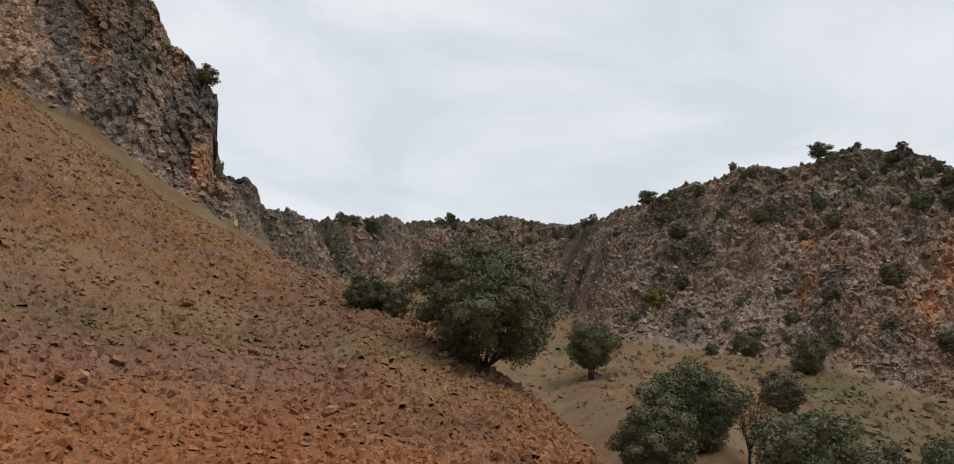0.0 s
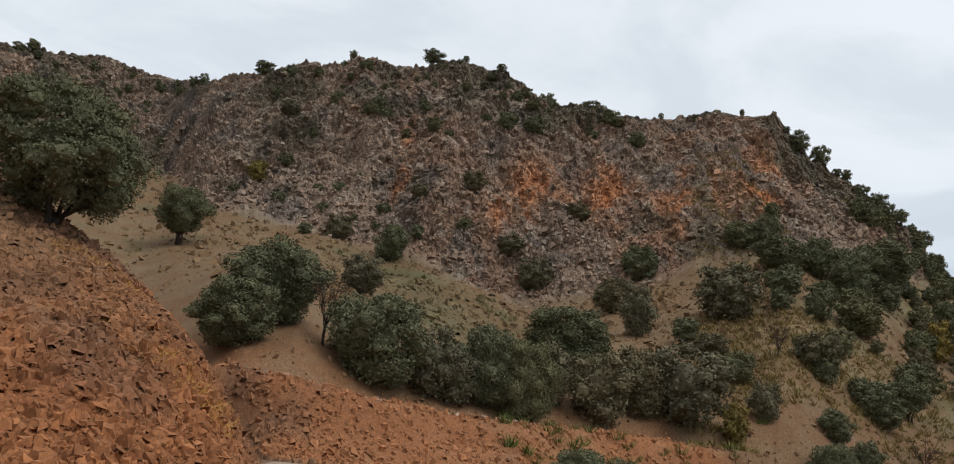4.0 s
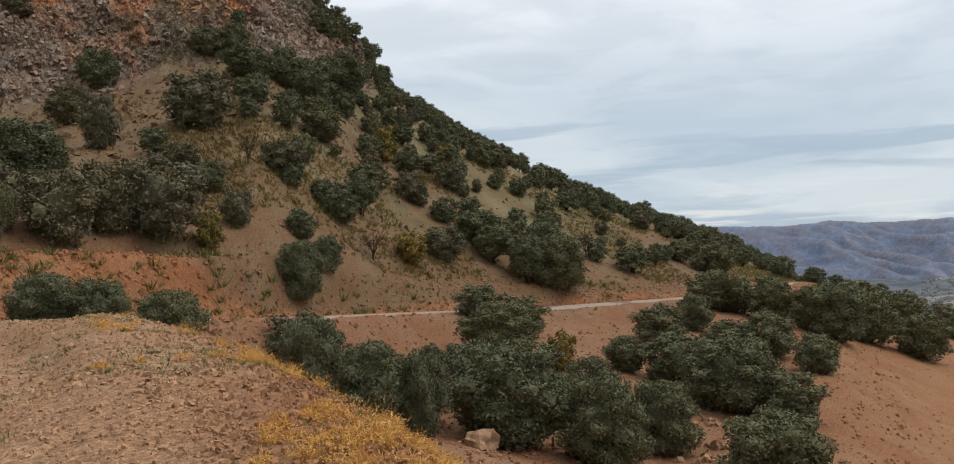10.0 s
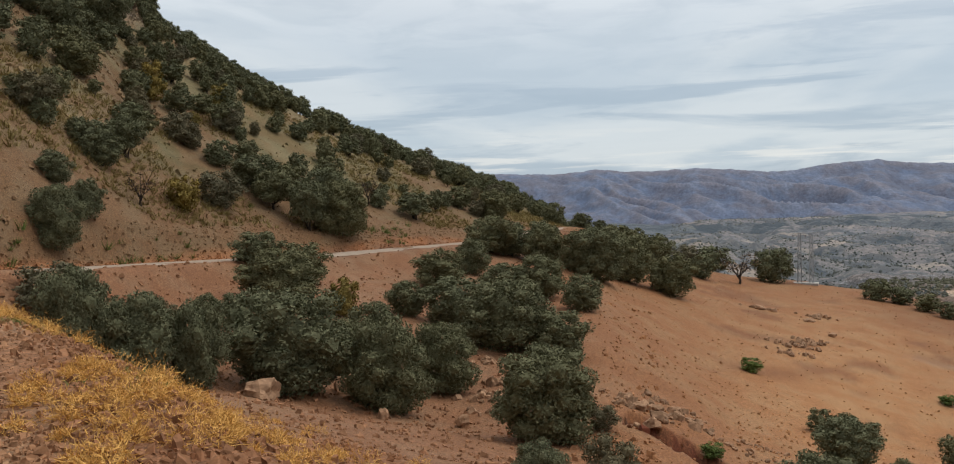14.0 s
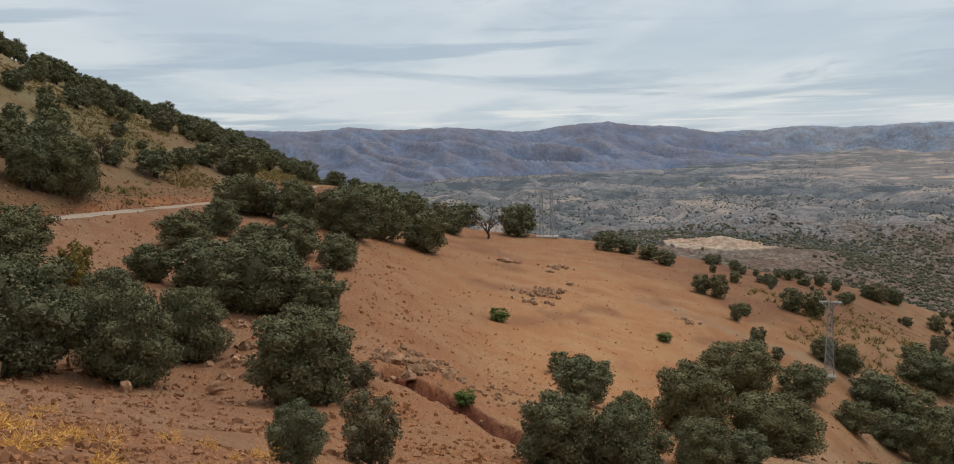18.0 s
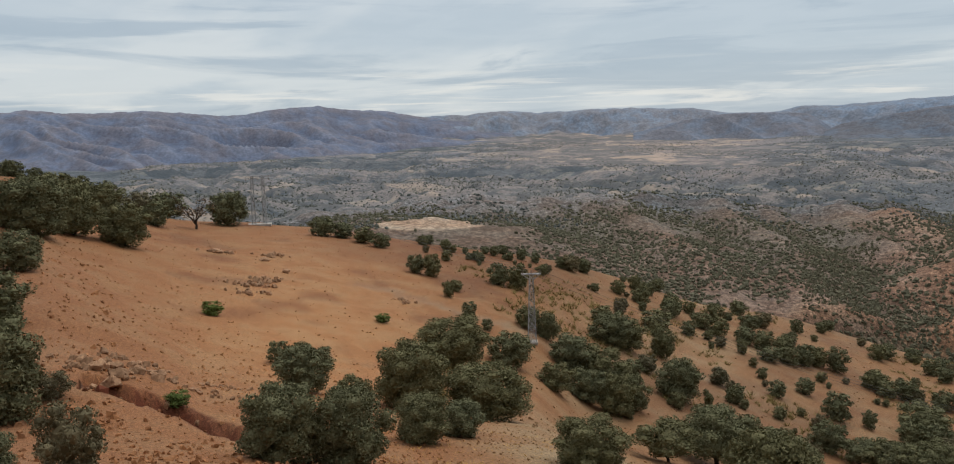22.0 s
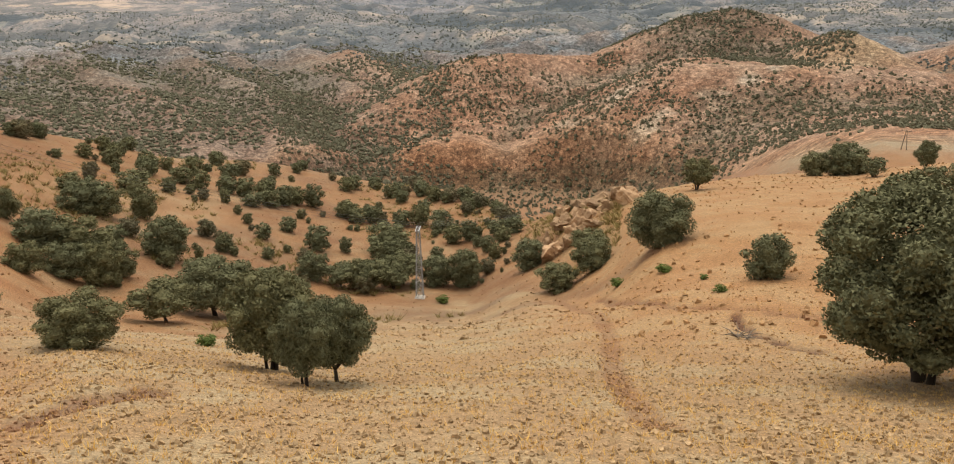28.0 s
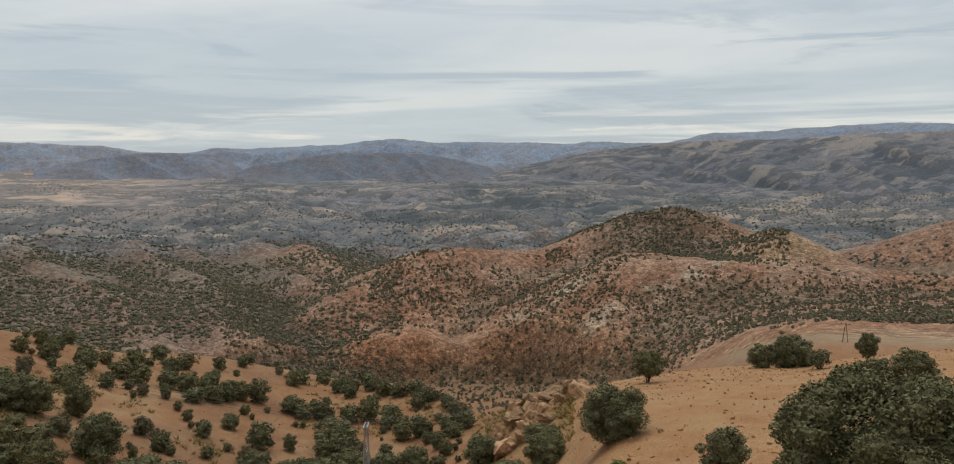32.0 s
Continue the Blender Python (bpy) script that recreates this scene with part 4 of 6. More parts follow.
def sheet(name, mask, colours, material, label, category, smooth=True):
    """The part of the ground under mask, a table of its cells, as one mesh."""
    rows, cols = GR.shape
    i, j = np.nonzero(mask)
    nxt = (j + 1) % cols
    quads = np.stack([i * cols + j, i * cols + nxt, (i + 1) * cols + nxt, (i + 1) * cols + j], 1)
    used, index = np.unique(quads, return_inverse=True)
    co = np.stack([GX.ravel()[used], GY.ravel()[used], GZ.ravel()[used]], 1)
    mesh = bpy.data.meshes.new(name)
    mesh.vertices.add(len(co))
    mesh.vertices.foreach_set("co", co.ravel())
    mesh.loops.add(len(quads) * 4)
    mesh.loops.foreach_set("vertex_index", index.reshape(-1)[:, None].ravel().astype(np.int32))
    mesh.polygons.add(len(quads))
    mesh.polygons.foreach_set("loop_start", np.arange(len(quads), dtype=np.int32) * 4)
    mesh.polygons.foreach_set("use_smooth", np.full(len(quads), smooth))
    mesh.update(calc_edges=True)
    layer = mesh.color_attributes.new("soil", "FLOAT_COLOR", "POINT")
    layer.data.foreach_set("color", np.concatenate([colours.reshape(-1, 3)[used], np.ones((len(used), 1))], 1).ravel().astype(np.float32))
    mesh.materials.append(material)
    return tagged(new(name, mesh), label, category, kind="structure")


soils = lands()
cell_s, cell_b = SG[:-1], GB[:-1]
is_cliff = (cell_s >= 5) & (cell_s < 6) & (cell_b < 59) & (cell_b > -40)
is_hill = (cell_s >= 5) & (cell_s < 7) & ~is_cliff
is_plain = (cell_s >= 7) & (cell_s < 9)
is_range = cell_s >= 9
sheet("ground", ~(is_cliff | is_hill | is_plain | is_range), soils, EARTH, "stony red-brown earth slopes with dry grass", "ground")
sheet("cliff", is_cliff, soils, ROCK, "craggy grey-brown limestone cliff with orange stains", "cliff", False)
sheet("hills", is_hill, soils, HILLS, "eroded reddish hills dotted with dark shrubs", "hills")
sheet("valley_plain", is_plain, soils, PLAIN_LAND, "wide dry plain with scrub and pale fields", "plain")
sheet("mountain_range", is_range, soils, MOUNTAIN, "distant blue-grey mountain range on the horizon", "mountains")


def raw(name, verts, faces, material, smooth=False, colours=None):
    """A mesh from arrays of places and of equal-sided faces."""
    verts, faces = np.asarray(verts, float), np.asarray(faces, np.int32)
    mesh = bpy.data.meshes.new(name)
    mesh.vertices.add(len(verts))
    mesh.vertices.foreach_set("co", verts.ravel())
    k = faces.shape[1]
    mesh.loops.add(faces.size)
    mesh.loops.foreach_set("vertex_index", faces.ravel())
    mesh.polygons.add(len(faces))
    mesh.polygons.foreach_set("loop_start", np.arange(len(faces), dtype=np.int32) * k)
    mesh.polygons.foreach_set("use_smooth", np.full(len(faces), smooth))
    mesh.update(calc_edges=True)
    mesh.materials.append(material)
    if colours is not None:
        layer = mesh.color_attributes.new("soil", "FLOAT_COLOR", "POINT")
        layer.data.foreach_set("color", np.concatenate([colours, np.ones((len(verts), 1))], 1).ravel().astype(np.float32))
    return mesh


def massif(name, plan, deep, soil, shade, relief, label, seed, cover=None):
    """A mountain of its own before the range: plan is bearing, crest's elevation, foot's elevation and distance; spurs run down from the crest."""
    b = np.arange(plan[0][0], plan[-1][0], 0.11)
    p = np.array(plan)
    crest, near = (np.interp(b, p[:, 0], p[:, c]) for c in (1, 3))
    crest = crest + 0.035 * fractal(b * 1.3, 0, seed, 3) + 0.02 * fractal(b * 5, 0, seed, 2)
    zc = EYE + (near + deep) * np.tan(np.radians(crest))
    zf = np.array([ground_at(v, w) for v, w in zip(b, near)]) - 12
    zf = sum(np.interp(b + o, b, zf) for o in np.linspace(-1.5, 1.5, 9)) / 9
    q = np.concatenate([np.linspace(0, 1, 64), (1.12, 1.5)])[:, None]
    up_ = np.minimum(q, 1)
    r = near + deep * q
    x, y = r * np.sin(np.radians(b)), r * np.cos(np.radians(b))
    along, away = np.radians(b) * near.mean() + 0 * q, deep * q + 0 * b
    turn = 0.5 * fractal(along * 0.0025, away * 0.0012, seed + 3, 3)
    lean = 1 - np.abs(fractal((along + 0.45 * away) * 0.0050 + turn, away * 0.0021 + 0.5 * turn, seed, 4, 0.42))
    rise = up_ ** 1.2 + relief * (lean - 0.80) * 1.9 * up_ ** 0.5 * (1 - up_) ** 0.8
    z = zf + (zc - zf) * np.where(q > 1, 1 - 1.6 * (q - 1), rise)
    rows, cols = z.shape
    i, j = (v.ravel() for v in np.mgrid[0:rows - 1, 0:cols - 1])
    faces = np.stack([i * cols + j, (i + 1) * cols + j, (i + 1) * cols + j + 1, i * cols + j + 1], 1)
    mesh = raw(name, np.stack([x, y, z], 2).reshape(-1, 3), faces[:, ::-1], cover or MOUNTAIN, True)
    # ravines darker and ridges paler: relief shading put into the colour, plus random patches
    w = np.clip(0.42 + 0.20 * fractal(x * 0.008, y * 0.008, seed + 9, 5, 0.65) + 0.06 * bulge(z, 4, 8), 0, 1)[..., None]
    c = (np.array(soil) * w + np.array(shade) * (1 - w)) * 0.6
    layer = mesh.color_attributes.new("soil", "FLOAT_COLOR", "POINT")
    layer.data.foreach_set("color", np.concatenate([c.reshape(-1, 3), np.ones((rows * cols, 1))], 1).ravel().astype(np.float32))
    return tagged(new(name, mesh), label, "mountain", kind="structure")


MASSIF = [(76, 1.2, -2.2, 2450), (81.4, 1.69, -2.2, 2450), (84, 1.62, -2.2, 2450), (85.6, 1.53, -2.2, 2450), (87.9, 1.82, -2.2, 2450), (90, 1.63, -2.1, 2450),
          (92.5, 1.6, -2.1, 2450), (94.5, 1.72, -2.15, 2450), (97.4, 1.5, -1.9, 2500), (99.1, 1.28, -1.75, 2550), (100.8, 1.34, -1.6, 2650), (102.9, 1.66, -1.5, 2750),
          (105.7, 1.83, -1.3, 2850), (107.4, 1.56, -1.15, 2950), (110.3, 1.42, -0.9, 3050), (112.3, 0.96, -0.6, 3150), (114.3, 0.86, -0.4, 3250), (116.2, 0.7, -0.3, 3300), (118.5, 0.05, -0.3, 3350), (120, -0.5, -0.6, 3350)]
WEST_HILL = [(127, -0.5, -0.6, 3350), (128.6, -0.1, -0.5, 3350), (130.6, 0.35, -0.5, 3350), (133.3, 0.66, -0.5, 3350), (135.4, 0.69, -0.5, 3350), (137.4, 0.63, -0.5, 3350), (138.4, 0.33, -0.5, 3350), (139.6, -0.5, -0.6, 3350)]
LOW_HILL = [(139, -0.6, -0.9, 3100), (139.9, -0.21, -0.9, 3100), (142.7, 0.34, -0.9, 3100), (145.2, 0.72, -0.9, 3100), (148.3, 0.81, -0.9, 3100), (151.5, 0.75, -0.9, 3100), (153.3, 0.4, -0.9, 3100), (156, -0.1, -0.9, 3100), (157, -0.9, -0.9, 3100)]
LONG_RIDGE = [(153, -1.6, -1.5, 2450), (154.7, -1.2, -1.5, 2450), (156.8, -0.4, -1.4, 2450), (160.1, 0.32, -1.3, 2450), (163.3, 0.97, -1.3, 2450), (166.9, 1.4, -1.4, 2400),
              (169.2, 1.62, -1.5, 2350), (172.5, 1.65, -1.8, 2200), (176, 1.75, -2.2, 2050), (178.7, 1.98, -2.7, 1950), (181.6, 2.06, -3.1, 1850), (186, 2.2, -3.3, 1800), (194, 2.0, -3.3, 1800)]
# the blue-grey of these tones is distance haze put into the colour
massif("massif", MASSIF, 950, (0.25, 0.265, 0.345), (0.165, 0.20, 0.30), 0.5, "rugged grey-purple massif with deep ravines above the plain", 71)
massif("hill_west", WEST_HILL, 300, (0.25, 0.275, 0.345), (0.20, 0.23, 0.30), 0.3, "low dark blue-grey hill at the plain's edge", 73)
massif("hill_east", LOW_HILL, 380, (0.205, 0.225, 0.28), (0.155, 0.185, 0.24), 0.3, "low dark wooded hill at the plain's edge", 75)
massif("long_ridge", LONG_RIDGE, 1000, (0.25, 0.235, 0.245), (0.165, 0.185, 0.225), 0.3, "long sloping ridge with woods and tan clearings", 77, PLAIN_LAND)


def ribbon(name, points, half, lift, material, label):
    """A road surface along points, with an uneven edge and a slight crown."""
    bm = bmesh.new()
    rows = []
    for i, p in enumerate(points):
        a, c = points[max(i - 1, 0)], points[min(i + 1, len(points) - 1)]
        way = np.array([c[0] - a[0], c[1] - a[1]])
        way = way / (np.linalg.norm(way) + 1e-9)
        side = np.array([way[1], -way[0]])
        row = []
        for q in (-1, -0.72, -0.3, 0, 0.3, 0.72, 1):
            w = half * q * (1 + (0.05 * math.sin(i * 0.37) + 0.06 * math.sin(i * 0.113 + q) + 0.04 * math.sin(i * 1.7 + 2 * q)) * (abs(q) == 1))
            rut = -0.02 if abs(q) == 0.3 else 0.0
            row.append(bm.verts.new((p[0] + side[0] * w, p[1] + side[1] * w, p[2] + lift + rut - (0.16 if abs(q) == 1 else 0))))
        rows.append(row)
    for a, c in zip(rows, rows[1:]):
        for k in range(6):
            bm.faces.new((a[k], c[k], c[k + 1], a[k + 1]))
    mesh = bpy.data.meshes.new(name)
    bmesh.ops.recalc_face_normals(bm, faces=bm.faces)
    bm.to_mesh(mesh)
    bm.free()
    mesh.materials.append(material)
    return tagged(new(name, mesh), label, "road", kind="structure")


ribbon("road", ROAD, ROAD_HALF, 0.06, PALE_ROAD, "pale unpaved mountain road cut into the slope")
ribbon("road_bend", BEND, BEND_HALF, 0.07, ROAD_DIRT, "dusty pale road bending round bare earth")


# ---- helpers for things ----
def part(name, bm, material, parent=None, label="", smooth=False):
    """Links a bmesh as one mesh object under a thing or a part."""
    mesh = bpy.data.meshes.new(name)
    if smooth:
        for face in bm.faces:
            face.smooth = True
    bm.to_mesh(mesh)
    bm.free()
    mesh.materials.append(material)
    ob = new(name, mesh)
    if parent:
        ob.parent = parent
    return tagged(ob, label)


def tube(bm, points, radii, sides=7):
    """A tapering limb through points."""
    rings = []
    for i, (p, rad) in enumerate(zip(points, radii)):
        p = Vector(p)
        way = (Vector(points[min(i + 1, len(points) - 1)]) - Vector(points[max(i - 1, 0)])).normalized()
        side = way.cross((0.3, 1, 0.2)).normalized()
        other = way.cross(side)
        rings.append([bm.verts.new(p + rad * (math.cos(q) * side + math.sin(q) * other)) for q in np.arange(sides) * 2 * math.pi / sides])
    for a, b in zip(rings, rings[1:]):
        for k in range(sides):
            bm.faces.new((a[k], a[(k + 1) % sides], b[(k + 1) % sides], b[k]))
    bm.faces.new(rings[-1])
    bm.faces.new(rings[0][::-1])


def leaf_cloud(rng, lobes, count, size, fill=0.15):
    """Leaf sprays, one triangle each, over the outside of a crown of lobes (x, y, z, rx, rz)."""
    lob = np.array(lobes)
    weights = lob[:, 3] * (lob[:, 3] + lob[:, 4])
    got = []
    while sum(len(g[0]) for g in got) < count:
        n_ = count
        pick_ = lob[rng.choice(len(lob), n_, p=weights / weights.sum())]
        d = rng.normal(size=(n_, 3))
        d /= np.linalg.norm(d, axis=1, keepdims=True)
        k = np.where(rng.random(n_) > fill, rng.uniform(0.80, 1.16, n_), rng.uniform(0.5, 0.85, n_))[:, None]
        p = pick_[:, :3] + d * pick_[:, (3, 3, 4)] * k
        q = (((p[:, None, :2] - lob[None, :, :2]) ** 2).sum(2) / lob[:, 3] ** 2 + (p[:, None, 2] - lob[None, :, 2]) ** 2 / lob[:, 4] ** 2)
        keep = ~(q < 0.55).any(1) & (p[:, 2] > 0.0)
        got.append((p[keep], d[keep]))
    p = np.concatenate([g[0] for g in got])[:count]
    d = np.concatenate([g[1] for g in got])[:count]
    out = d + rng.normal(size=d.shape) * 0.85
    out /= np.linalg.norm(out, axis=1, keepdims=True)
    side = np.cross(out, rng.normal(size=d.shape))
    side /= np.linalg.norm(side, axis=1, keepdims=True) + 1e-9
    tip = np.cross(side, out) + out * 0.4
    sz = (size * rng.uniform(0.6, 1.4, len(p)))[:, None]
    verts = np.stack([p - tip * sz * 0.45 - side * sz * 0.42, p - tip * sz * 0.45 + side * sz * 0.42, p + tip * sz * 0.6], 1).reshape(-1, 3)
    return verts, np.arange(len(verts), dtype=np.int32).reshape(-1, 3)


def crown_lobes(rng, low, count, spread=0.37, lean=0.0, lump=1.0):
    """Lobes that fill a crown of unit height and width, from the height low upwards; low crowns are wide at the foot."""
    lobes = []
    mid, half = (1 + low) / 2, (1 - low) / 2
    foot = low < 0.06
    for i in range(count):
        q = i * 2.4 + rng.uniform(-0.5, 0.5)
        h = -0.85 + 1.75 * (i + rng.random()) / count
        round_ = math.sqrt(max(0.04, 1 - h * h))
        wide = spread * (max(round_, 0.74) if foot and h < 0 else round_) * rng.uniform(0.66, 1.18)
        rad = lump * rng.uniform(0.10, 0.18) * (1.0 if h < 0.4 else 0.85)
        lobes.append((wide * math.cos(q) + lean * h, wide * math.sin(q), mid + h * half * 0.85, rad, rad * rng.uniform(0.7, 0.95) * half * 2))
    lobes.append((0, 0, mid, 0.33, half * 0.80))
    if foot:
        lobes.append((0, 0, 0.20, 0.30, 0.22))
    reach = sorted(math.hypot(x - lean * 0.5, y) + 1.05 * rx for x, y, z, rx, rz in lobes)[-max(2, count // 6)]
    top = max(z + 1.05 * rz for x, y, z, rx, rz in lobes)
    k, t = 0.5 / reach, (1 - low) / (top - low)
    return [(x * k, y * k, low + (z - low) * t, rx * k, rz * t) for x, y, z, rx, rz in lobes]


def core_mesh(bm, lobes, rng, shrink=0.68):
    """The dense dark inside of a crown."""
    for x, y, z, rx, rz in lobes:
        made = bmesh.ops.create_icosphere(bm, subdivisions=1, radius=1)["verts"]
        for v in made:
            k = shrink * rng.uniform(0.85, 1.1)
            v.co = Vector((x + v.co.x * rx * k, y + v.co.y * rx * k, max(0.0, z + v.co.z * rz * k)))


def oak(name, seed, low, count, size, leaves, label, category="tree", lobes=9, lean=0.0, spread=0.37, trunk=True, fill=0.15, lump=1.0):
    """A holm oak of unit height and width: trunk with limbs, and a crown of leaf sprays on dense lobes."""
    rng = np.random.default_rng(seed)
    thing = tagged(new(name), label, category)
    lob = crown_lobes(rng, low, lobes, spread, lean, lump)
    if trunk:
        bm = bmesh.new()
        bend = rng.uniform(-0.04, 0.04, 2)
        fork = max(low * 0.9, 0.08)
        base = [(0, 0, -0.06), (bend[0] * 0.4, bend[1] * 0.4, fork * 0.5), (bend[0], bend[1], fork)]
        tube(bm, base, (0.036, 0.026, 0.022))
        if low > 0.05 and seed % 2:
            for q in (1.0, 3.4):
                tube(bm, [(0.05 * math.cos(q), 0.05 * math.sin(q), -0.06), (0.06 * math.cos(q), 0.06 * math.sin(q), fork), (0.16 * math.cos(q), 0.16 * math.sin(q), fork + 0.2)], (0.022, 0.016, 0.008), 6)
        for x, y, z, rx, rz in lob[:4]:
            tube(bm, [base[-1], ((bend[0] + x) / 2, (bend[1] + y) / 2, (fork + z) / 2 + 0.02), (x, y, z)], (0.018, 0.012, 0.005), 5)
        part("trunk", bm, BARK, thing, smooth=True)
    verts, faces = leaf_cloud(rng, lob, count, size, fill)
    bm = bmesh.new()
    core_mesh(bm, lob, rng)
    core = bpy.data.meshes.new("core")
    bm.to_mesh(core)
    bm.free()
    tri = np.zeros(len(core.polygons) * 3, np.int32)
    core.polygons.foreach_get("vertices", tri)
    co = np.zeros(len(core.vertices) * 3)
    core.vertices.foreach_get("co", co)
    f4 = np.array(faces, np.int32)
    leaf_tris = f4
    allv = np.concatenate([np.array(verts), co.reshape(-1, 3)])
    allf = np.concatenate([leaf_tris, tri.reshape(-1, 3) + len(verts)])
    bpy.data.meshes.remove(core)
    crown = new("crown", raw("crown", allv, allf, leaves))
    crown.parent = thing
    return thing


def bare_tree(name, seed, label):
    """A leafless tree: trunk, limbs and many thin twigs, with a few dry leaves."""
    rng = np.random.default_rng(seed)
    thing = tagged(new(name), label, "tree")
    bm = bmesh.new()
    tube(bm, [(0, 0, -0.05), (0.01, 0.02, 0.15), (0, 0, 0.3)], (0.03, 0.024, 0.018), 6)
    ends = []
    for k in range(9):
        q = k * 2.4 + rng.uniform(-0.3, 0.3)
        s, h = rng.uniform(0.2, 0.42), rng.uniform(0.6, 1.0)
        mid_ = (0.5 * s * math.cos(q), 0.5 * s * math.sin(q), 0.3 + 0.5 * (h - 0.3))
        end = (s * math.cos(q), s * math.sin(q), h)
        tube(bm, [(0, 0, 0.16 + 0.12 * rng.random()), mid_, end], (0.012, 0.008, 0.003), 5)
        ends += [mid_, end]
    part("trunk", bm, BARK, thing)
    bm = bmesh.new()
    for e in ends:
        for k in range(9):
            d = Vector(rng.normal(size=3)) * 0.1
            d.z = abs(d.z)
            tube(bm, [e, tuple(Vector(e) + d)], (0.004, 0.0015), 3)
    part("branchwork", bm, BARK, thing, "thin leafless grey twigs")
    lob = [(e[0], e[1], e[2], 0.09, 0.09) for e in ends]
    verts, faces = leaf_cloud(rng, lob, 240, 0.035)
    crown = new("crown", raw("crown", verts, faces, LEAVES_DRY))
    crown.parent = thing
    return thing


# plans of the plants: bearing, distance, height, width
STANDARD_OAKS = [
    (8.8, 117.4, 8.3, 6.9), (49.9, 113.3, 3.8, 4.7), (56.9, 97.2, 4.7, 4.3), (52.2, 117.0, 3.9, 4.4), (67.1, 105.1, 6.2, 9.3),
    (64.8, 109.7, 4.8, 6.5), (75.4, 130.1, 4.3, 5.7), (132.8, 137.5, 2.8, 1.9), (129.4, 81.8, 4.3, 5.9), (132.7, 92.8, 7.0, 8.9),
    (144.7, 123.1, 5.4, 12.7), (136.2, 30.8, 4.2, 3.5), (138.5, 24.2, 2.9, 2.0), (140.8, 25.4, 3.1, 2.3), (182.5, 27.4, 7.5, 7.4),
    (167.1, 112.6, 4.5, 4.3), (178.0, 119.2, 2.7, 3.4), (180.8, 118.6, 4.1, 2.9), (143.6, 122.0, 4.8, 13.5)]
BUSHY_OAKS = [
    (-7.3, 37.9, 1.7, 2.3), (22.9, 130.3, 6.1, 5.7), (16.8, 134.7, 2.0, 2.4), (13.1, 50.4, 4.0, 4.8), (15.3, 54.6, 5.3, 6.1), (22.8, 50.9, 5.4, 6.0),
    (30.5, 55.6, 5.3, 4.5), (33.0, 55.5, 5.3, 4.1), (35.9, 75.3, 5.6, 7.8), (47.0, 80.9, 3.1, 3.5), (43.6, 94.0, 2.8, 3.5), (47.9, 140.1, 5.8, 9.6),
    (49.5, 128.8, 5.3, 7.8), (52.9, 132.9, 7.0, 11.0), (55.5, 140.0, 8.4, 9.4), (53.7, 77.9, 3.4, 5.2), (55.5, 90.2, 3.3, 4.0),
    (40.4, 132.7, 6.0, 6.0), (32.3, 155.9, 3.7, 4.7), (30.2, 154.5, 3.7, 4.3), (39.8, 160.1, 3.1, 3.8), (20.5, 163.0, 3.2, 5.2),
    (54.2, 116.3, 4.8, 6.1), (38.6, 35.9, 2.7, 4.4)]
BUSHY_OAKS += [
    (44.2, 37.2, 3.2, 2.9), (52.7, 71.7, 5.0, 4.2), (53.6, 38.4, 4.8, 3.1), (66.3, 77.8, 3.7, 8.6), (70.4, 106.1, 7.0, 7.0), (69.2, 116.7, 5.2, 6.9),
    (57.2, 38.9, 4.1, 3.6), (60.6, 39.6, 4.1, 2.6), (62.3, 56.2, 2.5, 3.8), (66.3, 68.6, 4.5, 6.6), (66.6, 42.9, 5.3, 6.1), (70.3, 48.8, 3.3, 2.9),
    (73.2, 42.5, 4.8, 4.2), (77.1, 48.5, 4.2, 4.0), (74.8, 70.1, 3.1, 3.6), (78.0, 68.7, 4.1, 5.6), (77.2, 87.9, 4.2, 5.5), (81.6, 59.5, 5.1, 6.7),
    (80.6, 114.2, 5.1, 7.6), (83.1, 116.5, 5.6, 9.5), (85.6, 110.4, 5.7, 9.8), (88.0, 109.0, 6.9, 8.1), (86.8, 80.4, 3.6, 4.2),
    (85.3, 57.7, 3.4, 4.5)]
BUSHY_OAKS += [
    (84.4, 36.2, 4.2, 4.6), (90.0, 121.0, 7.2, 7.2), (93.0, 122.8, 6.2, 6.8), (91.5, 142.6, 6.3, 7.4), (85.0, 166.4, 4.2, 4.7),
    (78.6, 151.4, 4.2, 5.0), (80.9, 149.8, 5.5, 6.1), (99.4, 179.8, 7.3, 8.0), (94.8, 160.4, 4.7, 5.9), (103.6, 67.9, 2.2, 5.7),
    (79.3, 95.8, 4.2, 4.2), (83.9, 86.8, 4.5, 5.8), (81.6, 85.2, 3.8, 5.1), (72.5, 55.8, 3.3, 3.3), (89.3, 151.6, 4.5, 6.7), (92.1, 175.5, 4.5, 6.5),
    (83.4, 12.3, 1.0, 0.9), (105.5, 169.2, 4.0, 5.6), (106.9, 169.5, 3.3, 4.8), (108.3, 164.0, 3.3, 4.4), (109.5, 160.0, 3.0, 4.1),
    (95.6, 185.6, 5.5, 8.2), (112.4, 136.0, 3.9, 5.9), (114.6, 126.8, 1.9, 2.3)]
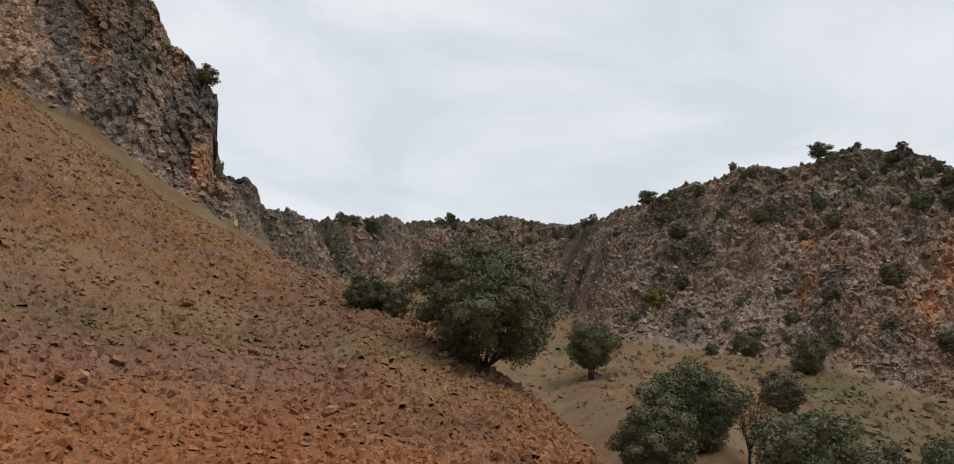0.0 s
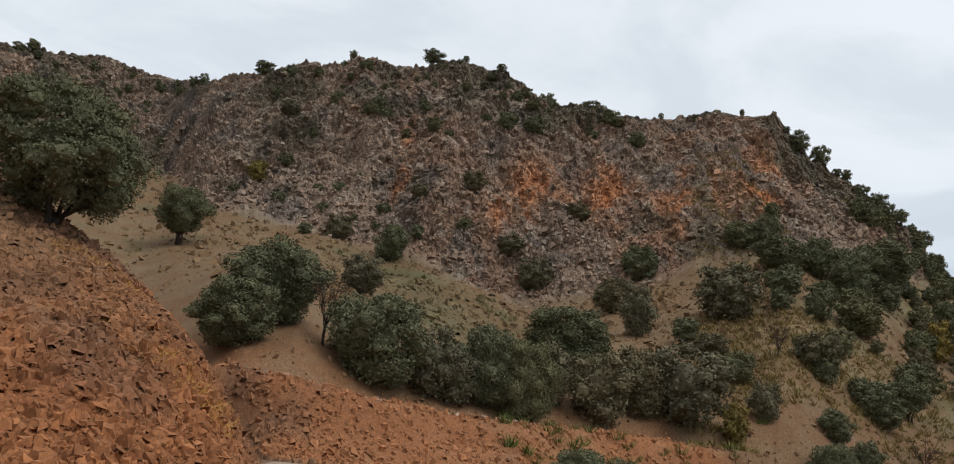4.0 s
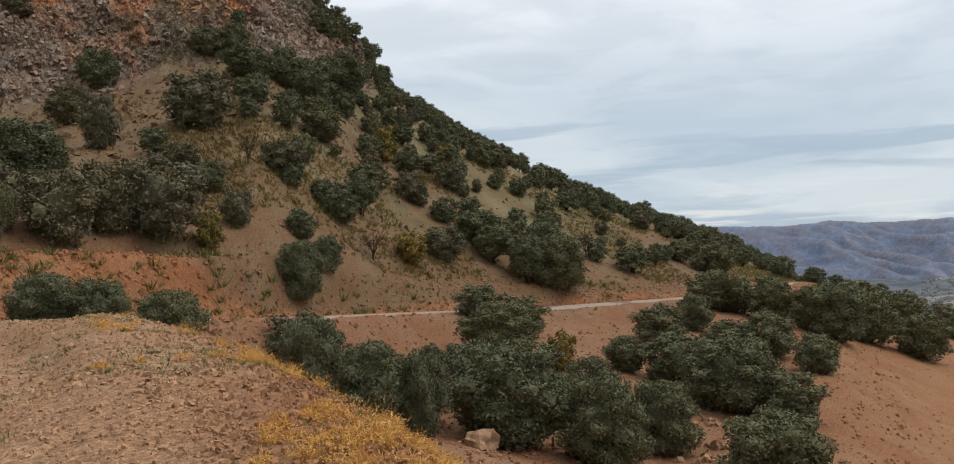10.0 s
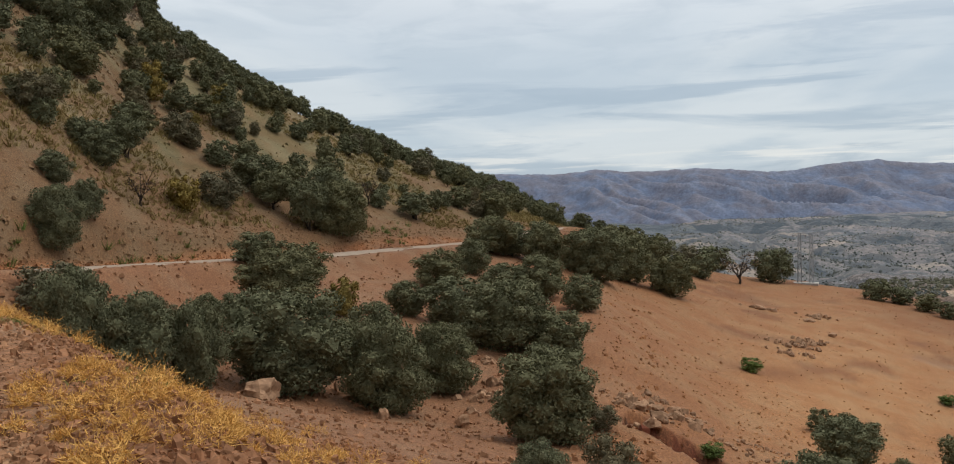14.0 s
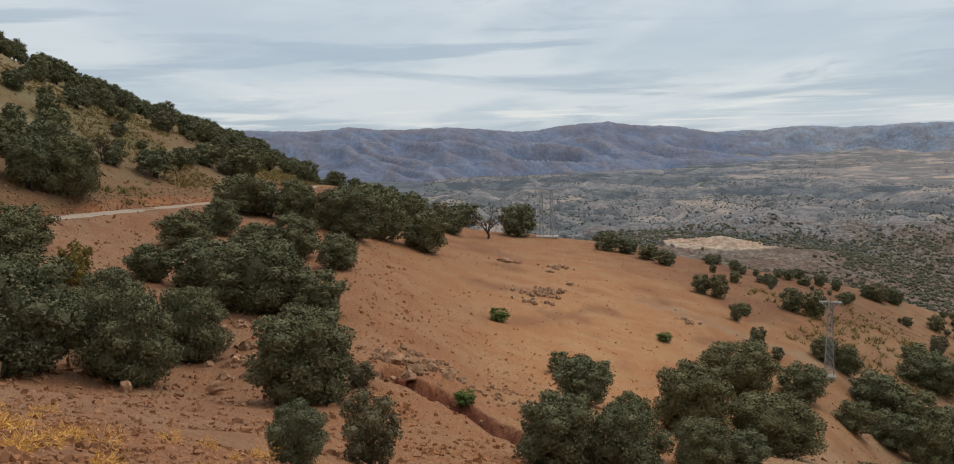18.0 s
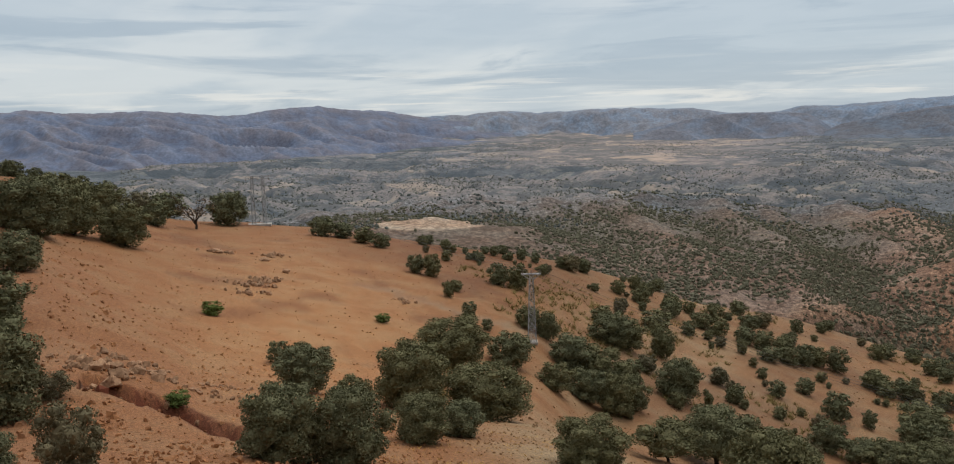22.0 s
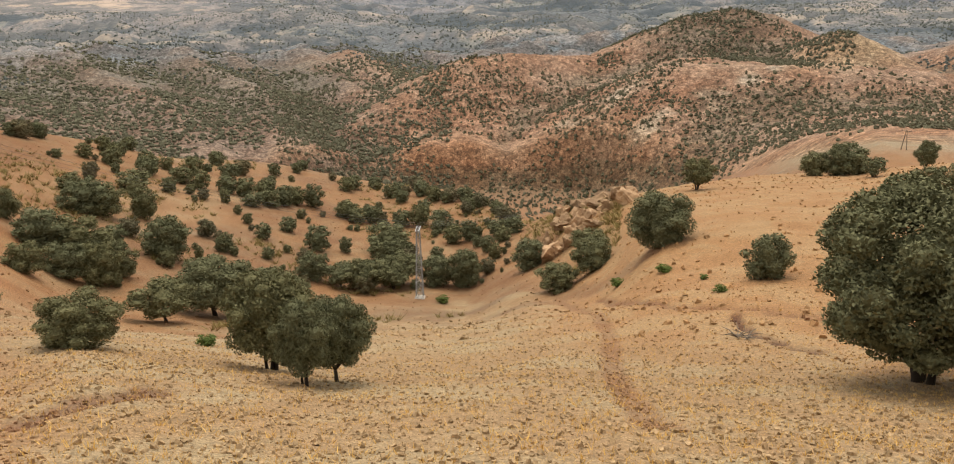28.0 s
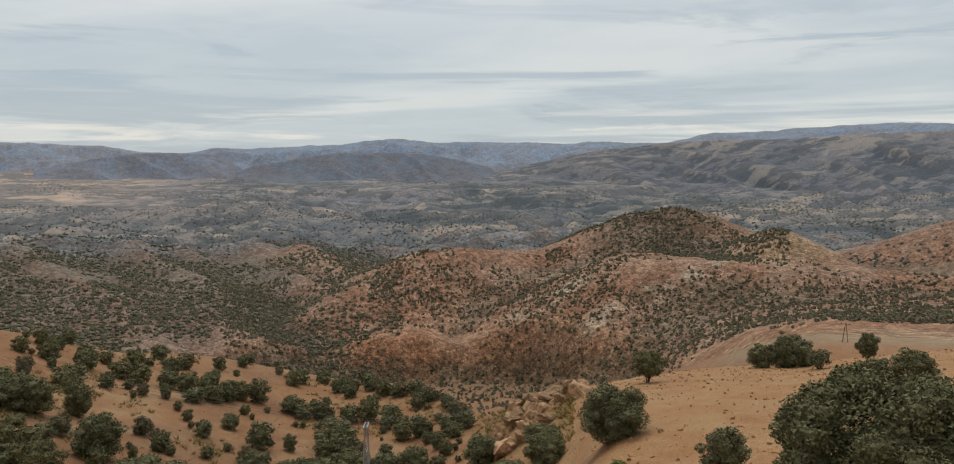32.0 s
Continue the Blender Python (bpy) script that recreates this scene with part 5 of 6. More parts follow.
BUSHY_OAKS += [
    (118.3, 142.0, 4.7, 7.1), (103.6, 54.0, 3.2, 3.8), (107.0, 44.6, 2.1, 2.1), (104.4, 28.8, 2.9, 5.0), (111.4, 53.0, 4.7, 4.9),
    (114.4, 84.0, 5.3, 7.1), (116.6, 54.6, 4.0, 5.5), (114.6, 38.6, 1.8, 2.4), (111.8, 35.4, 2.2, 2.5), (118.3, 92.5, 3.9, 5.0),
    (120.3, 115.5, 4.0, 6.1), (91.9, 174.9, 3.3, 5.1), (90.3, 169.4, 3.2, 5.0), (88.6, 161.7, 3.1, 4.8), (87.0, 157.4, 3.0, 4.2),
    (122.6, 108.0, 5.0, 6.6), (124.7, 108.2, 5.9, 7.5), (126.1, 103.8, 4.8, 7.3), (121.5, 92.8, 3.3, 4.3), (124.7, 98.5, 5.3, 8.4),
    (126.5, 135.0, 5.1, 6.2), (130.1, 118.8, 6.4, 6.4), (140.2, 142.0, 4.6, 5.0), (128.9, 140.5, 5.4, 4.3)]
BUSHY_OAKS += [
    (123.7, 33.0, 2.1, 2.9), (136.5, 92.0, 6.2, 8.8), (149.8, 125.0, 6.5, 9.9), (145.1, 148.8, 5.8, 8.2), (124.8, 146.5, 3.1, 4.5),
    (128.5, 159.8, 4.1, 6.1), (137.9, 486.1, 7.4, 11.0), (142.3, 173.0, 3.8, 5.3), (139.5, 177.8, 5.1, 8.1), (137.5, 174.0, 4.6, 8.0),
    (135.0, 176.8, 4.0, 8.1), (132.1, 178.8, 4.1, 8.1), (146.9, 170.0, 4.7, 7.8), (149.1, 167.5, 3.9, 5.2), (172.2, 54.2, 3.1, 3.2),
    (164.7, 71.7, 4.7, 5.4), (175.1, 128.9, 4.4, 6.8), (176.4, 129.8, 4.9, 5.9), (158.9, 91.6, 4.3, 8.6), (155.6, 117.5, 4.6, 5.5),
    (159.9, 103.8, 3.6, 4.9), (139.7, 122.2, 4.3, 4.8), (125.4, 134.2, 5.2, 7.2), (145.3, 141.0, 4.5, 7.8)]
BUSHY_OAKS += [
    (182.4, 84.0, 3.8, 7.0), (136.6, 168.5, 3.6, 7.7), (150.6, 155.8, 4.3, 7.3), (143.7, 171.5, 4.0, 7.9), (153.8, 154.5, 3.6, 7.2),
    (148.9, 453.0, 9.0, 17.3), (161.5, 412.8, 8.2, 11.3)]
GREY_SHRUBS = [
    (-5.2, 37.2, 1.8, 1.7), (19.1, 139.9, 4.8, 5.3), (21.1, 99.0, 4.8, 5.5), (26.5, 53.4, 4.5, 3.5), (38.2, 60.8, 5.1, 4.9), (40.6, 64.6, 5.2, 4.3),
    (43.6, 66.3, 6.3, 6.8), (46.4, 105.5, 7.5, 8.6), (51.8, 90.9, 4.0, 4.7), (40.4, 100.1, 6.7, 4.5), (33.1, 131.5, 5.4, 5.9),
    (31.3, 134.4, 3.6, 5.1), (28.2, 143.7, 3.9, 4.4), (28.2, 53.9, 3.6, 3.2), (34.4, 59.7, 4.4, 4.0), (24.4, 142.3, 2.7, 3.2),
    (14.7, 162.3, 3.1, 4.4), (35.9, 140.5, 3.2, 4.3), (45.3, 88.6, 2.6, 3.9), (38.6, 116.4, 5.2, 6.1), (48.8, 72.9, 3.2, 2.7),
    (62.5, 98.5, 4.3, 5.1), (52.5, 50.4, 3.2, 4.1), (58.6, 53.2, 1.6, 2.4)]
GREY_SHRUBS += [
    (94.0, 180.7, 4.7, 6.6), (88.6, 19.9, 2.0, 1.6), (88.0, 38.1, 1.2, 1.5), (158.6, 139.2, 4.3, 4.3)]
YELLOW_SHRUBS = [
    (58.6, 128.2, 5.7, 4.3), (46.9, 68.2, 3.3, 2.5), (13.0, 156.4, 4.2, 4.2), (60.3, 92.3, 3.7, 4.1), (70.4, 67.2, 3.2, 3.0)]
BARE_TREES = [
    (19.1, 51.8, 5.4, 3.1), (49.5, 88.9, 4.0, 2.6), (57.7, 86.9, 3.5, 3.8), (72.3, 127.6, 4.5, 4.2), (97.3, 167.0, 6.2, 8.7)]
GREEN_TUFTS = [
    (109.4, 93.5, 1.0, 1.9), (95.4, 38.8, 0.7, 1.2), (98.0, 85.6, 1.4, 2.3), (162.0, 67.5, 0.7, 1.3), (165.2, 60.7, 0.6, 1.2),
    (168.0, 56.0, 0.4, 0.6), (169.2, 49.7, 0.5, 0.8), (149.1, 112.5, 1.3, 1.9), (131.9, 43.4, 0.7, 1.1)]
GREAT_OAK = [
    (1.1, 32.4, 5.2, 5.8)]
CREST_SHRUBS = [
    (8.2, 210.5, 3.3, 5.0), (12.4, 186.4, 3.6, 5.2), (13.9, 183.8, 2.9, 5.0), (18.2, 181.6, 2.1, 3.7), (24.3, 181.6, 3.5, 5.2),
    (33.0, 175.5, 2.3, 3.5), (36.4, 184.6, 4.4, 6.6), (37.9, 169.9, 4.1, 4.7), (41.4, 180.1, 1.6, 1.3), (47.0, 179.0, 1.6, 1.3),
    (50.8, 170.6, 4.6, 4.3), (52.1, 174.6, 4.4, 4.1), (26.6, 178.3, 1.5, 2.9), (29.2, 175.2, 2.0, 4.3), (53.4, 173.6, 2.2, 4.0),
    (-21.0, 102.5, 2.6, 3.1), (-18.9, 100.0, 2.7, 1.1), (-24.0, 100.7, 1.2, 1.0), (-10.5, 157.8, 2.0, 3.4), (-7.8, 185.8, 3.5, 5.2),
    (-14.8, 127.4, 1.0, 2.0)]


LEAVES_DRY = foliage("dry_brown_leaves", (0.10, 0.06, 0.03), (0.20, 0.13, 0.07))
OAK_LABEL = "dark green holm oak with a dense rounded crown"
BUSH_LABEL = "bushy dark green holm oak branching from the ground"
far_away = pose(0, 0, -900)
WIDE = oak("spreading_holm_oak", 15, 0.13, 64000, 0.0155, LEAVES, "broad holm oak with several trunks on the stubble slope", lobes=80, lump=0.68)
FINE_TALL = [oak("holm_oak", 11 + i, 0.21, 17000, 0.0225, LEAVES, OAK_LABEL, lobes=30) for i in range(3)]
TALL = [oak("holm_oak", 31 + i, 0.17, 5200, 0.034, LEAVES, OAK_LABEL, lobes=24) for i in range(3)]
FAR_TALL = [oak("holm_oak", 35 + i, 0.14, 1500, 0.055, LEAVES, OAK_LABEL, lobes=16) for i in range(3)]
FINE_BUSH = [oak("holm_oak_bush", 51 + i, 0.02, 17000, 0.0228, LEAVES, BUSH_LABEL, lobes=32) for i in range(4)]
BUSH = [oak("holm_oak_bush", 71 + i, 0.02, 5200, 0.034, LEAVES, BUSH_LABEL, lobes=26) for i in range(4)]
FAR_BUSH = [oak("holm_oak_bush", 81 + i, 0.02, 1500, 0.056, LEAVES, BUSH_LABEL, lobes=16) for i in range(4)]
GREY = [oak("grey_shrub", 91 + i, 0.05, 4200, 0.034, LEAVES_GREY, "grey-green open shrub on the stony slope", "shrub", lobes=18, fill=0.4) for i in range(3)]
YELLOW = [oak("yellow_shrub", 111 + i, 0.03, 1600, 0.05, LEAVES_YELLOW, "yellowing autumn shrub among dry grass", "shrub", lobes=12, fill=0.4) for i in range(2)]
TUFT = [oak("green_bush", 131 + i, 0.0, 900, 0.07, LEAVES_FRESH, "low fresh green bush on bare earth", "bush", lobes=8, trunk=False) for i in range(2)]
BARE = [bare_tree("bare_tree", 151 + i, "leafless grey-brown tree with thin twigs") for i in range(2)]
GREAT = oak("great_holm_oak", 173, 0.07, 30000, 0.0155, LEAVES, "large lopsided holm oak leaning over the slope edge", lobes=70, lean=0.10, spread=0.38, lump=0.75)
stock = [GREAT, WIDE] + FINE_TALL + TALL + FAR_TALL + FINE_BUSH + BUSH + FAR_BUSH + GREY + YELLOW + TUFT + BARE
pick = random.Random(5)


def stand(thing, bearing, dist, height, width, group, sink=0.04, turn=None, name=""):
    """Stands a plant on the ground at its plan place, at its height and width."""
    z = ground_at(bearing, dist) - sink * height
    m = pose(dist * math.sin(radians(bearing)), dist * math.cos(radians(bearing)), z, 0, 0, pick.uniform(0, 360) if turn is None else turn)
    m = m @ Matrix.Diagonal((width, width, height, 1))
    made = copy_thing(thing, m)
    made.name = name or made.name
    return tagged(made, group=group)


for b, r, h, w in GREAT_OAK:
    stand(GREAT, b, r, h * 1.04, w * 1.05, "", 0.05, turn=200)
OAKS, BUSHES = (FINE_TALL, TALL, FAR_TALL), (FINE_BUSH, BUSH, FAR_BUSH)
for plan, kinds, group in ((STANDARD_OAKS, OAKS, "holm oaks on the hillside"), (BUSHY_OAKS, BUSHES, "bushy oaks on the slopes"),
                                  (GREY_SHRUBS, [GREY] * 3, "grey shrubs below the cliff"), (YELLOW_SHRUBS, [YELLOW] * 3, "yellow shrubs"),
                                  (BARE_TREES, [BARE] * 3, "bare trees"), (GREEN_TUFTS, [TUFT] * 3, "green bushes on the fields"), (CREST_SHRUBS, BUSHES, "shrubs on the cliff crest")):
    for b, r, h, w in plan:
        if h / r > 0.2:
            stand(WIDE, b, r, h * 0.90, w * 1.0, group)
        else:
            tier = 0 if h / r > 0.06 else 1 if h / r > 0.034 else 2
            clump = max(1, min(4, round(w / h))) if kinds in (BUSHES, OAKS) and r < 260 else 1
            each = w * 1.14 if clump == 1 else w * 1.3 / clump
            for c in range(clump):
                side = (c - (clump - 1) / 2) * w * 0.9 / clump
                stand(pick.choice(kinds[tier]), b + math.degrees(side / r), r + (pick.uniform(-0.2, 0.2) * w if clump > 1 else 0), h * (1.04 if c == clump // 2 else pick.uniform(0.78, 1.0)), each, group)

# open oak wood on the flank above the road
wood = 0
while wood < 300:
    b, q = pick.uniform(49, 92), pick.random()
    foot, top = np.interp(b, BEAR, LR[4]), np.interp(b, BEAR, LR[6])
    r = foot + 10 + (top - foot - 9) * (1 - q ** 1.5)
    if b < 58 and r > foot + 0.75 * (top - foot):
        continue
    if pick.random() > 0.35 + 0.65 * (r - foot) / (top - foot):
        continue
    h = pick.uniform(1.8, 4.4)
    kind = pick.random()
    stand(pick.choice(FAR_BUSH if kind < 0.45 else FAR_TALL if kind < 0.8 else GREY if kind < 0.96 else YELLOW), b, r, h, h * pick.uniform(0.9, 1.35), "open oak wood on the flank", name="flank_oak")
    wood += 1

# bushes along the hollow and its side gullies
bushes = 0
while bushes < 220:
    b, s = pick.uniform(113, 166), pick.uniform(4.1, 5.05)
    k = int(s)
    r = float((1 - s + k) * np.interp(b, BEAR, LR[k]) + (s - k) * np.interp(b, BEAR, LR[k + 1]))
    if fractal(r * math.sin(radians(b)) * 0.02, r * math.cos(radians(b)) * 0.02, 42, 3) < 0:
        continue
    h = pick.uniform(1.2, 4.4)
    stand(pick.choice(FAR_BUSH if pick.random() < 0.8 else GREY), b, r, h, h * pick.uniform(0.9, 1.25), "bushes along the hollow", name="hollow_bush")
    bushes += 1



bushes = 0
while bushes < 150:
    b, s = pick.uniform(114, 154), pick.uniform(2.95, 4.3)
    k = int(s)
    r = float((1 - s + k) * np.interp(b, BEAR, LR[k]) + (s - k) * np.interp(b, BEAR, LR[k + 1]))
    if fractal(r * math.sin(radians(b)) * 0.025, r * math.cos(radians(b)) * 0.025, 52, 3) < -0.1 * (b - 120) / 10:
        continue
    h = pick.uniform(0.8, 3.4)
    stand(pick.choice(FAR_BUSH if pick.random() < 0.7 else GREY), b, r, h, h * pick.uniform(0.9, 1.3), "bushes on the lower spur", name="spur_bush")
    bushes += 1


# belt of bushes along the brink above the valley
for k in range(105):
    b, s = pick.uniform(112, 154), pick.uniform(3.72, 4.1)
    i = int(s)
    r = float((1 - s + i) * np.interp(b, BEAR, LR[i]) + (s - i) * np.interp(b, BEAR, LR[i + 1]))
    h = pick.uniform(1.4, 4.2) * (0.65 if b < 120 else 1.0)
    stand(pick.choice(FAR_BUSH if pick.random() < 0.85 else GREY), b, r, h, h * pick.uniform(1.0, 1.4), "bushes along the brink", name="brink_bush")

rooted = np.random.default_rng(45)
for k in range(230):
    i, j = rooted.integers(np.searchsorted(SEG, 5.04), np.searchsorted(SEG, 5.97)), rooted.integers(np.searchsorted(BEAR, -10), np.searchsorted(BEAR, 57))
    x, y, z = GX[i, j], GY[i, j], GZ[i, j]
    if fractal(x * 0.035, y * 0.035, z * 0.035 + 45, 3) < 0.05 - 0.3 * (SEG[i] > 5.6):
        continue
    h = rooted.uniform(1.0, 3.0)
    plant = copy_thing(pick.choice(FAR_BUSH), pose(x, y, z - 0.25 * h, 0, 0, pick.uniform(0, 360)) @ Matrix.Diagonal((h * 1.3, h * 1.3, h, 1)))
    plant.name = "cliff_bush"
    tagged(plant, "small dark holm oak bush rooted in the cliff", "bush", "bushes on the cliff")

# oak scrub along the ridge line
for k in range(220):
    b, q = pick.uniform(54, 93), pick.uniform(0.1, 1.04)
    foot, top = np.interp(b, BEAR, LR[5]), np.interp(b, BEAR, LR[6])
    h = pick.uniform(2.2, 4.4)
    stand(pick.choice(FAR_BUSH + FAR_TALL), b, foot + (top - foot) * q, h, h * pick.uniform(0.9, 1.3), "oaks along the ridge", name="ridge_oak")


def clear_stock():
    """Takes away the patterns from which the plants were copied."""
    for spare in stock:
        for o in (*spare.children_recursive, spare):
            bpy.data.objects.remove(o)


clear_stock()


# ---- loose stones, straw and shrubs too many to count ----
BOX = np.array([(x, y, z) for x in (-1, 1) for y in (-1, 1) for z in (-1, 1)], float)
BOX_TRIS = np.array([(0, 1, 3), (0, 3, 2), (4, 6, 7), (4, 7, 5), (0, 4, 5), (0, 5, 1), (2, 3, 7), (2, 7, 6), (0, 2, 6), (0, 6, 4), (1, 5, 7), (1, 7, 3)], np.int32)


def ground_many(b, r):
    """Heights for arrays of bearings and distances, from the nearest columns."""
    b = wrapped(b)
    b = np.where(b < BEAR[0], b + 360, b)
    j = np.clip(np.searchsorted(BEAR, b) - 1, 0, len(BEAR) - 2)
    out = np.zeros(len(b))
    for col in np.unique(j):
        at = j == col
        q = np.clip((b[at] - BEAR[col]) / (BEAR[col + 1] - BEAR[col]), 0, 1)
        out[at] = (1 - q) * np.interp(r[at], GR[:, col], GZ[:, col]) + q * np.interp(r[at], GR[:, col + 1], GZ[:, col + 1])
    return out


def table_many(table, b, s):
    """Values of a table over the ground's cells at arrays of bearings and of places between the lines."""
    j = np.clip(np.searchsorted(BEAR, b), 0, len(BEAR) - 1)
    return table[np.clip(np.searchsorted(SEG, s), 0, len(SEG) - 1), j]


def strew(rng, count, b0, b1, s0, s1, power=1.0):
    """Random places between two bearings and between two lines of the plan."""
    b = rng.uniform(b0, b1, count)
    s = s0 + (s1 - s0) * rng.random(count) ** power
    k = np.minimum(s.astype(int), len(LINES) - 2)
    near = np.array([np.interp(b, BEAR, row) for row in LR])
    pick_ = np.arange(count)
    r = near[k, pick_] + (near[k + 1, pick_] - near[k, pick_]) * (s - k)
    return b, r, s


def off_road(b, r, half):
    x, y = r * np.sin(np.radians(b)), r * np.cos(np.radians(b))
    free = np.ones(len(b), bool)
    for line, less in ((ROAD, 0.0), (BEND, ROAD_HALF - BEND_HALF)):
        for p in line[::3]:
            free &= (x - p[0]) ** 2 + (y - p[1]) ** 2 > (half - less) ** 2
    return free


OPEN_TRIS = np.array([t for t in BOX_TRIS.tolist() if not set(t) <= {0, 2, 4, 6}], np.int32)


def heap_of_blocks(name, rng, places, size, colours, material, label, category="stones", flat=0.65, tris=BOX_TRIS):
    """Angular stones at places (x, y, z), as one mesh, in the colours of the ground there."""
    n_, k_ = len(size), 8
    box = BOX[None] * rng.uniform(0.45, 1.0, (n_, 1, 3)) * (1, 1, flat)
    box = box * rng.uniform(0.5, 1.05, (n_, k_, 1)) + rng.normal(0, 0.17, (n_, k_, 3))
    box[:, 1::2, :2] *= 0.66
    lean_ = rng.normal(0, 0.38, (n_, 1))
    box = np.stack([box[..., 0], box[..., 1] * np.cos(lean_) - box[..., 2] * np.sin(lean_), box[..., 1] * np.sin(lean_) + box[..., 2] * np.cos(lean_)], 2)
    q = rng.uniform(0, 2 * math.pi, n_)
    c, sn = np.cos(q)[:, None], np.sin(q)[:, None]
    x_, y_ = box[..., 0] * c - box[..., 1] * sn, box[..., 0] * sn + box[..., 1] * c
    v = np.stack([x_, y_, box[..., 2]], 2) * (size / 2)[:, None, None] + places[:, None]
    f = (tris[None] + k_ * np.arange(n_)[:, None, None]).reshape(-1, 3)
    mesh = raw(name, v.reshape(-1, 3), f, material, colours=np.repeat(colours, k_, axis=0))
    return tagged(new(name, mesh), label, category, kind="stuff")


def stones(name, seed, count, area, low, high, material, label, skew=3.0, power=1.0):
    """Angular stones lying on an area of the ground, as one mesh."""
    rng = np.random.default_rng(seed)
    b, r, s = strew(rng, count, *area, power)
    free = off_road(b, r, ROAD_HALF + 0.2)
    b, r, s = b[free], r[free], s[free]
    size = low + (high - low) * rng.random(len(b)) ** skew
    places = np.stack([r * np.sin(np.radians(b)), r * np.cos(np.radians(b)), ground_many(b, r) + size * 0.10], 1)
    own = table_many(soils, b, s) * rng.uniform(0.95, 1.2, (len(b), 1))
    return heap_of_blocks(name, rng, places, size, own, material, label, flat=0.8, tris=OPEN_TRIS)


def cliff_places(rng, count, b0, b1, s0, s1):
    """Random places on the cliff's broken face, with the colour there."""
    i = rng.integers(np.searchsorted(SEG, s0), np.searchsorted(SEG, s1), count)
    j = rng.integers(np.searchsorted(BEAR, b0), np.searchsorted(BEAR, b1), count)
    return np.stack([GX[i, j], GY[i, j], GZ[i, j]], 1), soils[i, j], BEAR[j], SEG[i]


def cliff_blocks(name, seed, count, area, low, high, label, least=-9.0):
    rng = np.random.default_rng(seed)
    places, own, b, s = cliff_places(rng, count, *area)
    keep = fractal(places[:, 0] * 0.08, places[:, 1] * 0.08, places[:, 2] * 0.08 + seed, 3) > least
    places, own = places[keep], own[keep]
    size = low + (high - low) * rng.random(len(places)) ** 2.5
    places[:, 2] -= 0.1 * size
    return heap_of_blocks(name, rng, places, size, own * rng.uniform(0.85, 1.25, (len(own), 1)), LOOSE, label, "rocks", 0.85)


stones("slope_stones", 1, 36000, (-36, 16, 1.02, 2.0), 0.06, 0.42, LOOSE, "loose reddish stones on the road cut slope", 3.0)
stones("bank_stones", 2, 11000, (13, 86, 2.9, 4.1), 0.06, 0.55, LOOSE, "broken red-brown stones on the road bank", 3.0)
stones("talus_stones", 3, 6500, (-6, 60, 4.1, 5.05), 0.25, 1.5, LOOSE, "grey-brown scree stones below the cliff", 2.4, 0.5)
stones("hollow_stones", 11, 5000, (-4, 50, 2.02, 4.2), 0.08, 0.6, LOOSE, "stones strewn over the hollow behind the spur", 3.2)
stones("verge_stones", 13, 6000, (40, 92, 1.9, 2.98), 0.06, 0.55, LOOSE, "stones on the bare earth below the road", 3.6)
stones("flank_stones", 4, 3500, (46, 92, 4.0, 5.6), 0.15, 1.0, LOOSE, "pale stones scattered on the wooded flank", 3.0)
stones("shoulder_stones", 5, 26000, (29, 100, 0.36, 1.25), 0.018, 0.13, LOOSE, "gravel and small stones on the road shoulder", 2.6)
stones("near_gravel", 12, 15000, (28, 66, 0.10, 0.46), 0.012, 0.075, LOOSE, "fine gravel close by on the road shoulder", 2.4)
stones("island_stones", 10, 1800, (12, 25, 0.6, 1.6), 0.03, 0.22, LOOSE, "stones on the bare earth inside the bend", 3.0)
stones("field_stones", 6, 18000, (58, 113, 1.4, 4.0), 0.05, 0.36, LOOSE, "stones and clods on the bare red field", 4.0)
stones("stubble_clods", 7, 34000, (108, 192, 1.10, 2.3), 0.03, 0.20, LOOSE, "small clods and stones on the dry stubble slope", 3.0)
stones("spur_stones", 9, 4000, (113, 142, 2.3, 4.0), 0.08, 0.5, LOOSE, "stones on the lower red spur", 4.0)
stones("pasture_stones", 8, 6000, (140, 192, 2.0, 4.0), 0.10, 0.6, LOOSE, "stones on the bare orange hillside", 4.0)
cliff_blocks("cliff_rubble", 31, 16000, (-14, 58, 5.0, 5.95), 0.3, 1.5, "broken grey-brown blocks on the cliff face", -0.25)
cliff_blocks("cliff_foot_rubble", 32, 8000, (6, 56, 5.0, 5.3), 0.25, 1.3, "pale broken stones along the cliff's foot")
cliff_blocks("tower_blocks", 33, 2500, (-36, -12, 5.0, 5.98), 0.3, 1.4, "jutting blocks on the sheer cliff tower", 0.0)


